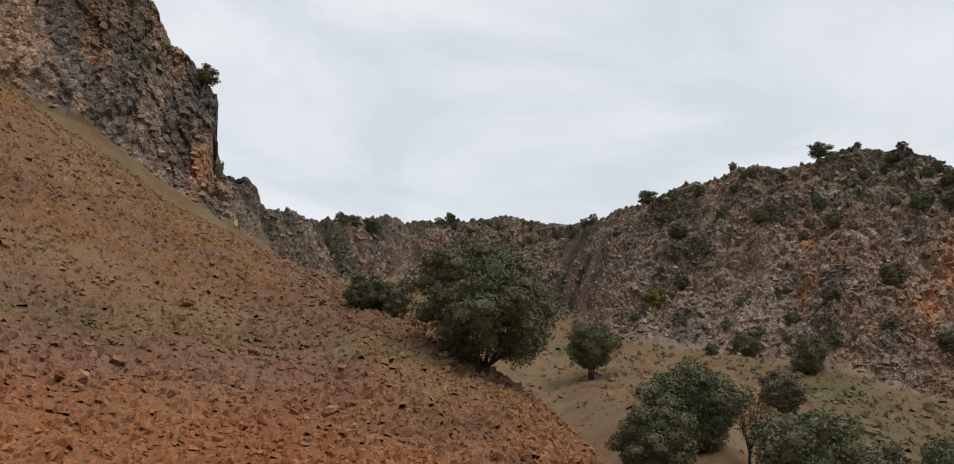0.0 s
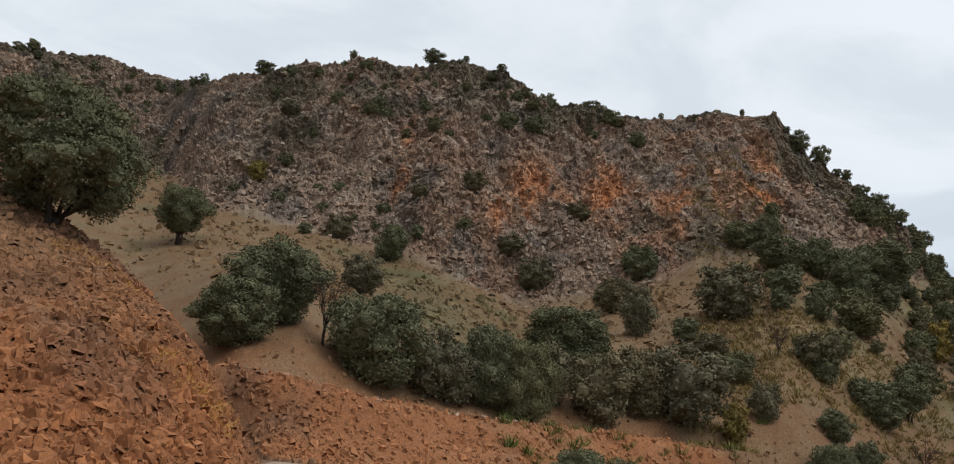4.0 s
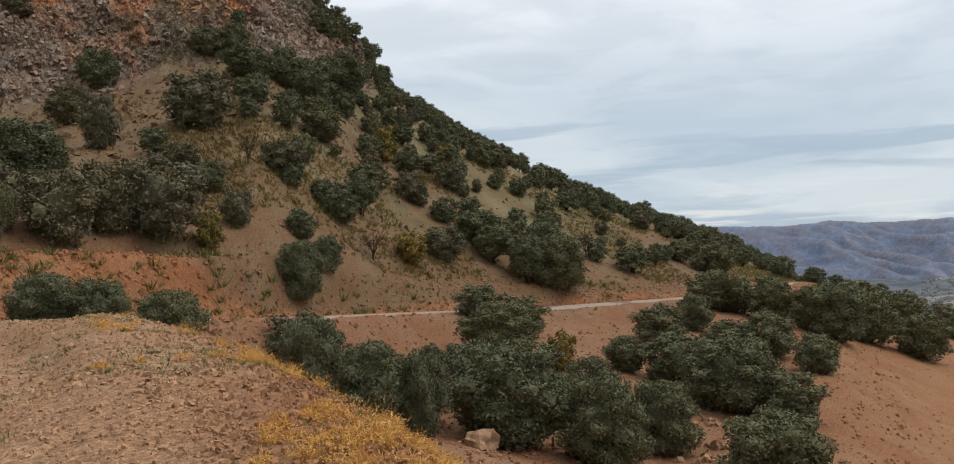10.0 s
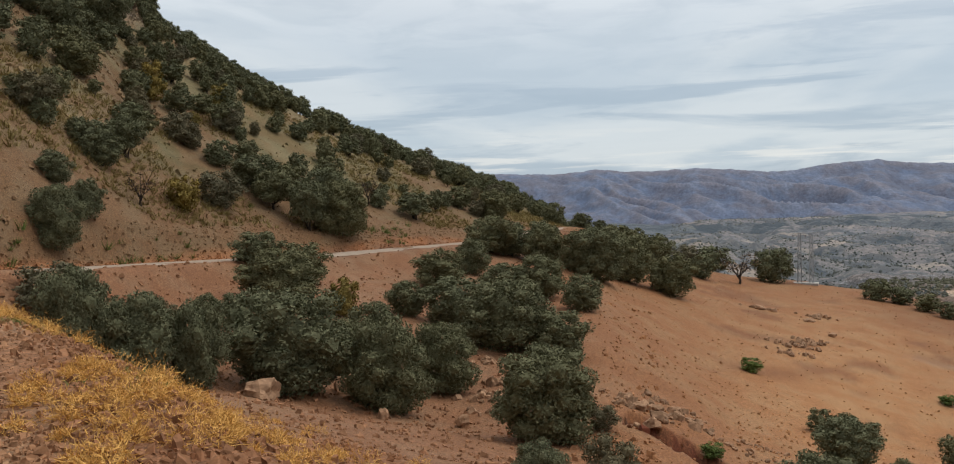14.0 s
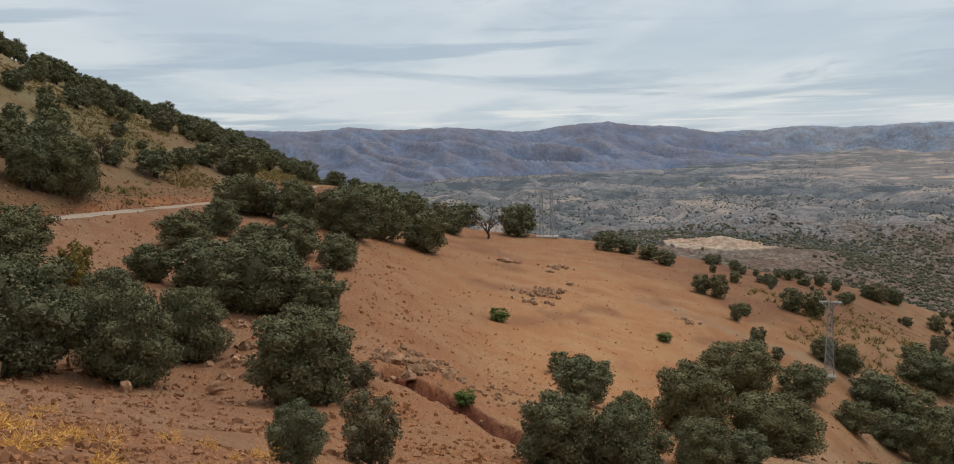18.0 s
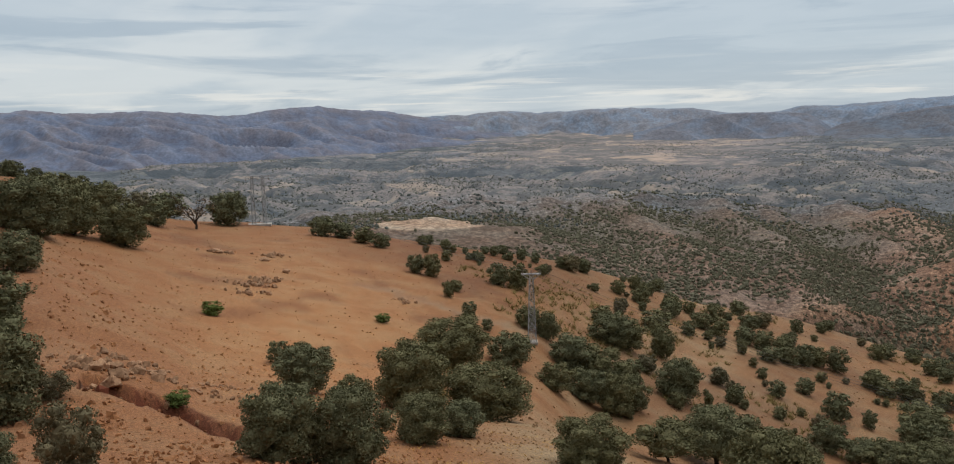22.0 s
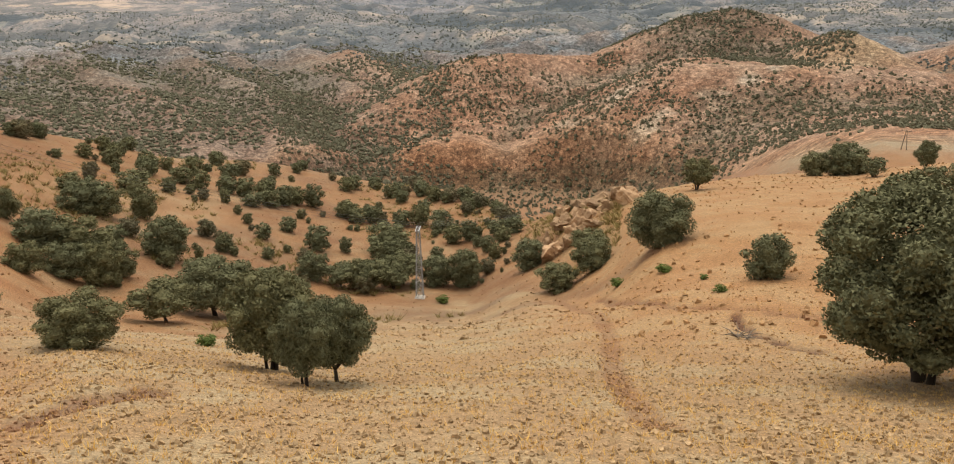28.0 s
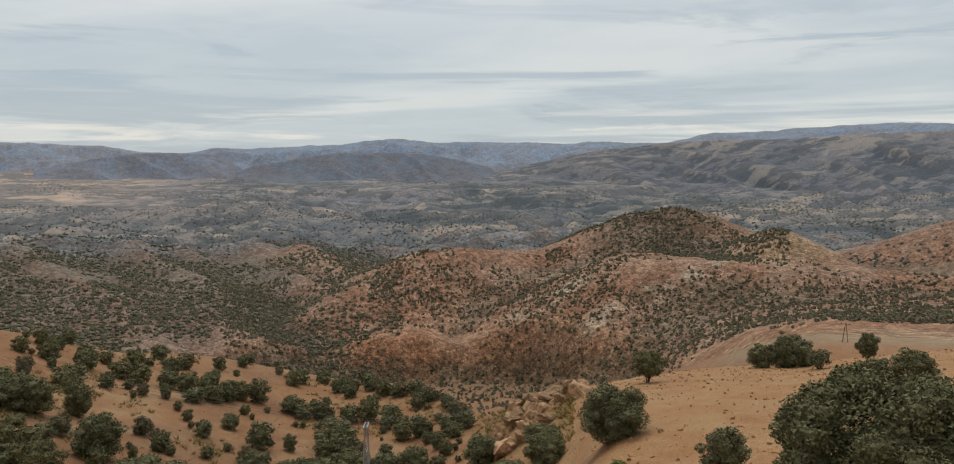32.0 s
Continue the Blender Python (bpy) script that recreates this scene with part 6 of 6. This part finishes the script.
def blades(name, seed, places, count, tall, spread, material, label, category="dry grass", wide=0.012, loose=0.35, puff=0.0):
    """Tufts of thin blades at places (bearing, distance), as one mesh."""
    rng = np.random.default_rng(seed)
    b, r = np.repeat(places[0], count), np.repeat(places[1], count)
    own = np.repeat(rng.uniform(0.5, 1.2, len(places[0])), count)
    n_ = len(b)
    q = rng.uniform(0, 2 * math.pi, n_)
    out = rng.random(n_) ** 0.7 * spread * own
    root = np.stack([r * np.sin(np.radians(b)) + np.cos(q) * out * (1 if loose > 0.5 else 0.55), r * np.cos(np.radians(b)) + np.sin(q) * out * (1 if loose > 0.5 else 0.55), ground_many(b, r) - 0.03], 1)
    root[:, 2] += puff * own * rng.random(n_) ** 1.3
    h = tall * own * rng.uniform(0.5, 1.1, n_)
    arch = 0.0 if loose > 0.5 else 1.1
    tip = root + np.stack([np.cos(q) * out * arch + rng.normal(0, loose, n_) * h, np.sin(q) * out * arch + rng.normal(0, loose, n_) * h, h], 1)
    side = np.stack([-np.sin(q + rng.normal(0, 1, n_)), np.cos(q), np.zeros(n_)], 1) * (wide * own)[:, None]
    v = np.stack([root - side, root + side, tip], 1).reshape(-1, 3)
    return tagged(new(name, raw(name, v, np.arange(len(v), dtype=np.int32).reshape(-1, 3), material)), label, category, kind="stuff")


def clumped(seed, count, area, power=1.0, scale=0.35, least=0.0):
    rng = np.random.default_rng(seed)
    b, r, s = strew(rng, count * 4, *area, power)
    x, y = r * np.sin(np.radians(b)), r * np.cos(np.radians(b))
    keep = (fractal(x * scale, y * scale, seed, 3) > least) & off_road(b, r, ROAD_HALF + 0.6)
    return b[keep][:count], r[keep][:count]


def cushions(name, seed, places, count, low, high, material, label, wide=0.0042):
    """Low round cushions of dry thorny stems that spread from the root, as one mesh."""
    rng = np.random.default_rng(seed)
    n_ = len(places[0])
    rad = low + (high - low) * rng.random(n_) ** 1.7
    b, r, rad = (np.repeat(v, count) for v in (places[0], places[1], rad))
    m_ = len(b)
    d = rng.normal(size=(m_, 3))
    d[:, 2] = np.abs(d[:, 2]) * 0.8
    d /= np.linalg.norm(d, axis=1, keepdims=True)
    lobe = 0.75 + 0.35 * value_noise(d[:, 0] * 2.2 + b * 9, d[:, 1] * 2.2, d[:, 2] * 2.2 + r * 7)
    root = np.stack([r * np.sin(np.radians(b)), r * np.cos(np.radians(b)), ground_many(b, r) - 0.01], 1)
    reach = (rad * lobe)[:, None]
    base = root + d * reach * rng.uniform(0.55, 1.0, (m_, 1))
    tip = base + (0.35 * d + rng.normal(0, 0.5, (m_, 3))) * rng.uniform(0.02, 0.07, (m_, 1))
    side = np.cross(d, rng.normal(size=(m_, 3)))
    side /= np.linalg.norm(side, axis=1, keepdims=True) + 1e-9
    v = np.stack([base - side * wide, base + side * wide, tip], 1).reshape(-1, 3)
    return tagged(new(name, raw(name, v, np.arange(len(v), dtype=np.int32).reshape(-1, 3), material)), label, "dry grass", kind="stuff")


cushions("thorn_cushions", 21, clumped(21, 330, (40, 92, 0.40, 1.25), scale=0.55, least=0.12), 420, 0.10, 0.32, STRAW, "golden dry thorn cushions on the road shoulder")
blades("slope_grass", 22, clumped(22, 1500, (-34, 14, 1.5, 2.02), scale=0.1, least=0.15), 12, 0.22, 0.22, STRAW, "thin dry grass on the upper slope", wide=0.015)
blades("stubble", 23, clumped(23, 16000, (108, 192, 1.02, 2.2), scale=0.8, least=-0.9), 5, 0.13, 0.10, STRAW, "short dry stubble on the tan slope", wide=0.010)
blades("flank_grass", 24, clumped(24, 8000, (44, 88, 4.0, 5.5), scale=0.05, least=-0.1), 12, 0.6, 0.55, STRAW_GREEN, "yellowish esparto grass tufts on the flank", wide=0.05)
blades("bank_grass", 25, clumped(25, 130, (30, 75, 3.3, 4.1), scale=0.1, least=0.2), 30, 0.8, 0.6, GRASS_GREEN, "green grass tufts on the road bank", wide=0.035)
blades("hollow_grass", 26, clumped(26, 2200, (112, 162, 2.6, 4.3), scale=0.04, least=0.2), 18, 0.8, 0.7, STRAW_GREEN, "yellow-green grass tufts in the hollow", wide=0.06)
blades("shoulder_grass", 27, clumped(27, 900, (30, 64, 0.15, 0.95), scale=0.5, least=0.2), 20, 0.09, 0.10, GRASS_GREEN, "sparse short green grass on the shoulder", wide=0.006)


def scrub(name, seed, count, area, low, high, material, label, density=0.0, scale=0.01, power=1.0, tries=6, plain=False, hollow=0.0, cone=False):
    """Far shrubs: jagged little domes of leaf sprays, as one mesh."""
    rng = np.random.default_rng(seed)
    b, r, s = strew(rng, count * tries, *area, power)
    x, y = r * np.sin(np.radians(b)), r * np.cos(np.radians(b))
    sunk = hollow * np.clip(table_many(BROAD_CURVE + 6 * SIDE_SLOPE, b, s) / 3.5, -1.6, 1.6) if hollow else 0.0
    keep = fractal(x * scale, y * scale, seed, 3) + rng.normal(0, 0.25, len(b)) - sunk > density
    keep &= (b < 165) | (r > 430) | (r < 240)
    keep &= table_many(soils, b, s)[:, 0] < 0.325 + 0.03 * rng.random(len(b))
    b, r = b[keep][:count], r[keep][:count]
    n_ = len(b)
    size = low + (high - low) * rng.random(n_) ** 2
    rings = ((0.0, 0.40, 6), (0.38, 0.52, 6), (0.75, 0.33, 5))
    pts = [(rad * math.cos(k * 2 * math.pi / m), rad * math.sin(k * 2 * math.pi / m), h) for h, rad, m in rings for k in range(m)] + [(0, 0, 1.0)]
    tris = []
    for a0, m0, a1, m1 in ((0, 6, 6, 6), (6, 6, 12, 5)):
        for k in range(m0):
            tris.append((a0 + k, a0 + (k + 1) % m0, a1 + k * m1 // m0))
            tris.append((a0 + (k + 1) % m0, a1 + (k + 1) % m0 * m1 // m0, a1 + k * m1 // m0))
    tris += [(12 + k, 12 + (k + 1) % 5, 17) for k in range(5)]
    tris = np.array([t for t in tris if len(set(t)) == 3], np.int32)
    if plain:
        pts = [(0.5 * math.cos(k * 1.2566), 0.5 * math.sin(k * 1.2566), h) for h in (0.0, 0.55) for k in range(5)] + [(0, 0, 0.9)]
        tris = np.array([t for k in range(5) for t in ((k, (k + 1) % 5, 5 + k), ((k + 1) % 5, 5 + (k + 1) % 5, 5 + k), (5 + k, 5 + (k + 1) % 5, 10))], np.int32)
    if cone:
        pts = [(0.6, 0, 0), (0, 0.6, 0), (-0.6, 0, 0), (0, -0.6, 0), (0, 0, 0.8)]
        tris = np.array([(k, (k + 1) % 4, 4) for k in range(4)], np.int32)
    v = np.array(pts)[None] * (1, 1, 0.85) * rng.uniform(0.68, 1.32, (n_, len(pts), 1)) + rng.normal(0, 0.05, (n_, len(pts), 3))
    v = v * size[:, None, None] * rng.uniform(0.8, 1.25, (n_, 1, 3))
    v += np.stack([r * np.sin(np.radians(b)), r * np.cos(np.radians(b)), ground_many(b, r) - 0.12 * size], 1)[:, None]
    f = (tris[None] + len(pts) * np.arange(n_)[:, None, None]).reshape(-1, 3)
    return tagged(new(name, raw(name, v.reshape(-1, 3), f, material)), label, "shrubs", kind="stuff")


scrub("hill_shrubs", 41, 13000, (138, 191, 4.65, 6.02), 1.4, 3.4, SCRUB, "dark shrubs dotted over the reddish hills", -0.35, 0.012, power=0.8, tries=8, hollow=0.34)
scrub("peak_shrubs", 48, 2600, (160, 176, 5.72, 6.1), 1.6, 3.6, SCRUB, "dark shrubs covering the round peak", -0.6, 0.012, tries=3)
scrub("dense_scrub", 43, 21000, (104, 150, 4.6, 6.9), 1.8, 4.3, SCRUB, "dense dark scrub on the valley hills", -0.25, 0.008, tries=7, plain=True, hollow=0.45)
scrub("valley_scrub", 44, 9000, (93, 190, 6.3, 7.5), 2.0, 4.4, LEAVES_FAR, "scrub and groves on the valley floor", -0.1, 0.006, plain=True, hollow=0.25)
scrub("plain_groves", 49, 36000, (93, 190, 7.0, 8.7), 2.0, 4.6, LEAVES_FAR, "groves and lone trees scattered over the plain", 0.05, 0.004, tries=4, cone=True)


# ---- boulders ----
def boulder(seed, w, h, label, material, rough=0.17):
    rng = np.random.default_rng(seed)
    bm = bmesh.new()
    bmesh.ops.create_icosphere(bm, subdivisions=3, radius=0.5)
    turn = Vector(rng.uniform(-9, 9, 3))
    cuts = [(Vector(rng.normal(size=3)).normalized(), rng.uniform(0.22, 0.38)) for _ in range(11)]
    for v in bm.verts:
        p = v.co.copy()
        for way, far in cuts:
            d = p.dot(way)
            if d > far:
                p -= way * (d - far)
        p *= 1 + rough * noise.noise(p * 5 + turn) + rough * 0.6 * noise.cell(p * 7 + turn)
        v.co = (p.x * w, p.y * w * 0.8, p.z * h * 1.15)
    ob = part("boulder", bm, material)
    return tagged(ob, label, "boulder")


ROCKS = [(64.5, 38.6, 3.0, 1.1), (62.5, 48.2, 1.6, 1.6), (70.1, 44.5, 1.6, 1.4), (72.8, 39.9, 0.75, 0.9), (78.3, 41.9, 1.15, 0.9), (80.5, 49.4, 1.4, 0.9),
         (91.9, 42.7, 1.3, 0.9), (91.4, 41.3, 1.2, 0.8), (90.6, 44, 1.0, 0.7), (101.6, 130, 2.3, 1.0), (98.5, 134, 2.7, 1.0), (102.1, 134, 2.2, 1.0),
         (102.9, 119, 1.8, 0.9), (-19.1, 35.2, 0.9, 0.6), (-19.3, 33.1, 0.75, 0.45), (-22.5, 27, 0.75, 0.4), (-24.5, 24.4, 0.75, 0.4), (-8.7, 25.1, 0.6, 0.45), (-14.3, 30.5, 0.7, 0.42)]
for i, (b, r, w, h) in enumerate(ROCKS):
    red = b < 0
    ob = boulder(300 + i, w, h, "rough reddish boulder lying on the slope" if red else "weathered pale boulder on the bare earth", RED_STONE if red else STONE)
    ob.matrix_basis = pose(r * math.sin(radians(b)), r * math.cos(radians(b)), ground_at(b, r) + 0.2 * h, 0, 0, i * 77)
    tagged(ob, group="boulders on the slopes")



def rubble(seed, b, r, wide, count, size, label):
    """A heap of broken stones gathered from the field, each stone a part."""
    rng = np.random.default_rng(seed)
    heap = tagged(new("rubble_heap"), label, "rubble", "rubble heaps on the field")
    here = pose(r * math.sin(radians(b)), r * math.cos(radians(b)), ground_at(b, r), 0, 0, -b)
    heap.matrix_basis = here
    for k in range(count):
        x, y = rng.normal(0, wide, 2) * (1, 0.6)
        s = size * rng.uniform(0.35, 1.1)
        z = ground_at(b + math.degrees(x / r), r + y) - ground_at(b, r) + 0.12 * s
        stone = new("stone", SHARDS[k % len(SHARDS)])
        stone.parent = heap
        stone.matrix_basis = pose(x, y, z, *rng.uniform(0, 360, 3)) @ Matrix.Diagonal((s, s * rng.uniform(0.6, 1), s * rng.uniform(0.5, 0.9), 1))


def shard(seed):
    rng = np.random.default_rng(seed)
    bm = bmesh.new()
    bmesh.ops.create_cube(bm, size=1)
    bmesh.ops.bevel(bm, geom=bm.edges[:], offset=0.14, affect="EDGES")
    for v in bm.verts:
        v.co += Vector(rng.normal(0, 0.07, 3))
    mesh = bpy.data.meshes.new("stone")
    bm.to_mesh(mesh)
    bm.free()
    mesh.materials.append(STONE)
    return mesh


SHARDS = [shard(600 + k) for k in range(6)]
for i, (b, r, wide, count, size) in enumerate([(91.6, 45.5, 1.3, 44, 0.55), (92.9, 51, 1.0, 20, 0.4), (101, 106.5, 1.6, 26, 0.7), (101.6, 111, 1.6, 22, 0.7), (100.3, 101, 1.4, 18, 0.6), (96.6, 46, 1.2, 20, 0.3), (97.5, 51, 1.2, 16, 0.3),
                                                (102.4, 135, 1.2, 10, 0.9), (98.5, 135, 1.6, 14, 0.8), (110.8, 110, 1.2, 12, 0.7), (80.4, 46.8, 0.9, 30, 0.45), (80.9, 50, 0.8, 26, 0.45), (80.6, 55, 0.8, 22, 0.4), (81.2, 44, 0.8, 18, 0.4), (88.5, 44.5, 1.0, 18, 0.35), (94.6, 38.8, 0.9, 18, 0.3)]):
    rubble(500 + i, b, r, wide, count, size, "heap of broken stones on the bare field")

# rocky outcrop beside the hollow
crag = random.Random(61)
for i in range(38):
    b, r = crag.uniform(155.8, 163.0), crag.uniform(114, 133)
    w, h = crag.uniform(2.0, 5.5), crag.uniform(1.6, 3.6) * (1.35 if b < 160 else 0.9)
    ob = boulder(400 + i, w, h, "pale orange rock outcrop above the hollow", OUTCROP, 0.28)
    ob.name = "rock_outcrop"
    ob.matrix_basis = pose(r * math.sin(radians(b)), r * math.cos(radians(b)), ground_at(b, r) + 0.16 * h, 0, 0, i * 50)
    tagged(ob, category="rock outcrop", group="outcrop rocks")


# ---- power line ----
def bar(bm, a, c, thick):
    a, c = Vector(a), Vector(c)
    way = (c - a).normalized()
    side = way.cross((0.31, 0.17, 0.93)).normalized() * thick
    other = way.cross(side)
    ring = [[bm.verts.new(p + k) for k in (side + other, other - side, -side - other, side - other)] for p in (a, c)]
    for k in range(4):
        bm.faces.new((ring[0][k], ring[0][(k + 1) % 4], ring[1][(k + 1) % 4], ring[1][k]))
    bm.faces.new(ring[0][::-1])
    bm.faces.new(ring[1])


def lattice(thing, x, height, foot, top, levels):
    """A tapering mast of four angle-iron legs with crossed braces."""
    def corner(k, q):
        w = foot + (top - foot) * q
        sx, sy = ((-1, -1), (1, -1), (1, 1), (-1, 1))[k % 4]
        return (x + sx * w / 2, sy * w / 2, height * q)
    for k in range(4):
        bm = bmesh.new()
        bar(bm, corner(k, 0), corner(k, 1), 0.042)
        part("leg", bm, STEEL, thing)
    for i in range(levels):
        q0, q1 = i / levels, (i + 1) / levels
        for k in range(4):
            for a, c in ((corner(k, q0), corner(k + 1, q1)), (corner(k + 1, q0), corner(k, q1)), (corner(k, q1), corner(k + 1, q1))):
                bm = bmesh.new()
                bar(bm, a, c, 0.02)
                part("brace", bm, STEEL, thing)


def block(bm, x, y, z, sx, sy, sz):
    made = bmesh.ops.create_cube(bm, size=1)["verts"]
    for v in made:
        v.co = (x + v.co.x * sx, y + v.co.y * sy, z + v.co.z * sz)
    return made


def insulator(thing, x, y, z, down=True):
    bm = bmesh.new()
    for k in range(5):
        made = bmesh.ops.create_cone(bm, segments=8, radius1=0.09, radius2=0.05, depth=0.07, cap_ends=True)["verts"]
        bmesh.ops.translate(bm, verts=made, vec=(x, y, z + (-1 if down else 1) * (0.08 + 0.09 * k)))
    part("insulator", bm, PORCELAIN, thing, "brown porcelain insulator")


def pylon(b, r, height, turn, label, arm=1.3):
    thing = tagged(new("pylon"), label, "pylon", "power line pylons")
    lattice(thing, 0, height, 1.1, 0.45, 9)
    bm = bmesh.new()
    for s in (-0.25, 0.25):
        bar(bm, (-arm, s, height), (arm, s, height), 0.06)
    for k in range(8):
        bar(bm, (arm * (k / 4 - 1), -0.25, height), (arm * ((k + 1) / 4 - 1), 0.25, height), 0.03)
    bar(bm, (-arm, 0, height), (-0.3, 0, height - 0.7), 0.04)
    bar(bm, (arm, 0, height), (0.3, 0, height - 0.7), 0.04)
    part("crossarm", bm, STEEL, thing)
    for x in (0.15 - arm, 0, arm - 0.15):
        insulator(thing, x, 0, height, False)
    bm = bmesh.new()
    bmesh.ops.bevel(bm, geom=list({e for v in block(bm, 0, 0, 0.0, 1.5, 1.5, 0.4) for e in v.link_edges}), offset=0.05, affect="EDGES")
    part("footing", bm, CONCRETE, thing, "pale concrete footing")
    thing.matrix_basis = pose(r * math.sin(radians(b)), r * math.cos(radians(b)), ground_at(b, r) + 0.05, 0, 0, turn)
    return thing


def portal_pylon(b, r, height, turn):
    thing = tagged(new("portal_pylon"), "twin-mast steel lattice pylon with a crossbeam on a concrete pad", "pylon", "power line pylons")
    for x in (-1.15, 1.15):
        lattice(thing, x, height, 0.8, 0.5, 9)
    bm = bmesh.new()
    for s in (-0.25, 0.25):
        for h in (height, height - 0.5):
            bar(bm, (-2.6, s, h), (2.6, s, h), 0.05)
    for k in range(10):
        bar(bm, (-2.6 + 0.52 * k, -0.25, height), (-2.08 + 0.52 * k, -0.25, height - 0.5), 0.03)
    part("crossbeam", bm, STEEL, thing)
    for x in (-2.4, 0, 2.4):
        insulator(thing, x, 0, height - 0.5)
    bm = bmesh.new()
    bmesh.ops.bevel(bm, geom=list({e for v in block(bm, 0, 0, 0.0, 5.0, 3.0, 0.5) for e in v.link_edges}), offset=0.05, affect="EDGES")
    part("footing", bm, CONCRETE, thing, "pale concrete pad")
    thing.matrix_basis = pose(r * math.sin(radians(b)), r * math.cos(radians(b)), ground_at(b, r) + 0.05, 0, 0, turn)
    return thing


def timber_pole(b, r, height, turn):
    thing = tagged(new("timber_pole"), "grey two-legged timber power pole on the far field", "pole", "power line pylons")
    for x in (-0.9, 0.9):
        bm = bmesh.new()
        tube(bm, [(x, 0, -0.3), (x * 0.55, 0, height / 2), (x * 0.15, 0, height)], (0.16, 0.14, 0.11), 8)
        part("leg", bm, WOOD, thing)
    bm = bmesh.new()
    bar(bm, (-1.6, 0, height - 0.3), (1.6, 0, height - 0.3), 0.08)
    part("crossarm", bm, WOOD, thing)
    for x in (-1.5, 0, 1.5):
        insulator(thing, x, 0, height - 0.25, False)
    thing.matrix_basis = pose(r * math.sin(radians(b)), r * math.cos(radians(b)), ground_at(b, r), 0, 0, turn)
    return thing


def tops(thing, xs, z):
    return [thing.matrix_basis @ Vector((x, 0, z)) for x in xs]


def wire(a, c, sag):
    bm = bmesh.new()
    pts = [a.lerp(c, q) - Vector((0, 0, sag * 4 * q * (1 - q))) for q in np.arange(25) / 24]
    tube(bm, pts, [0.014] * 25, 4)
    tagged(part("power_wire", bm, WIRE), "thin sagging steel power wire between pylons", "wire", "power wires")


mast_1 = pylon(119.9, 108.5, 9.3, 62, "tall grey steel lattice pylon on the bare slope")
mast_2 = portal_pylon(101.4, 184, 10.6, 75)
mast_3 = pylon(147.4, 115.6, 10.9, 115, "slim grey steel lattice pylon among oaks in the hollow")
pole_1 = timber_pole(179.5, 316, 6.8, -10)
for a, c, sag in ((tops(mast_2, (-2.4, 0, 2.4), 9.7), tops(mast_1, (-1.15, 0, 1.15), 9.8), 1.6),
                  (tops(mast_1, (-1.15, 0, 1.15), 9.8), tops(mast_3, (-1.15, 0, 1.15), 11.4), 1.2),
                  (tops(mast_3, (-1.15, 0, 1.15), 11.4), tops(pole_1, (-1.5, 0, 1.5), 7.1), 5.0)):
    for p, q in zip(a, c):
        wire(p, q, sag)


# ---- dead branches on the stubble ----
def dead_branch(seed, b, r, size):
    rng = np.random.default_rng(seed)
    ob = tagged(new("dead_branch"), "bleached grey dead branches lying on the stubble", "branch")
    for k in range(9):
        bm = bmesh.new()
        q = rng.uniform(0, 6.28)
        mid_ = Vector((math.cos(q), math.sin(q), rng.uniform(0.2, 0.7))) * size * 0.5
        end = mid_ + Vector((math.cos(q + rng.normal() * 0.5), math.sin(q), rng.uniform(-0.1, 0.6))) * size * 0.5
        tube(bm, [(0, 0, 0), mid_, end], (0.05 * size, 0.03 * size, 0.012 * size), 5)
        part("stick", bm, WOOD, ob)
    ob.matrix_basis = pose(r * math.sin(radians(b)), r * math.cos(radians(b)), ground_at(b, r) + 0.05, 0, 0, 0)


dead_branch(1, 170.6, 36.5, 0.8)
dead_branch(2, 171.3, 36.0, 0.7)
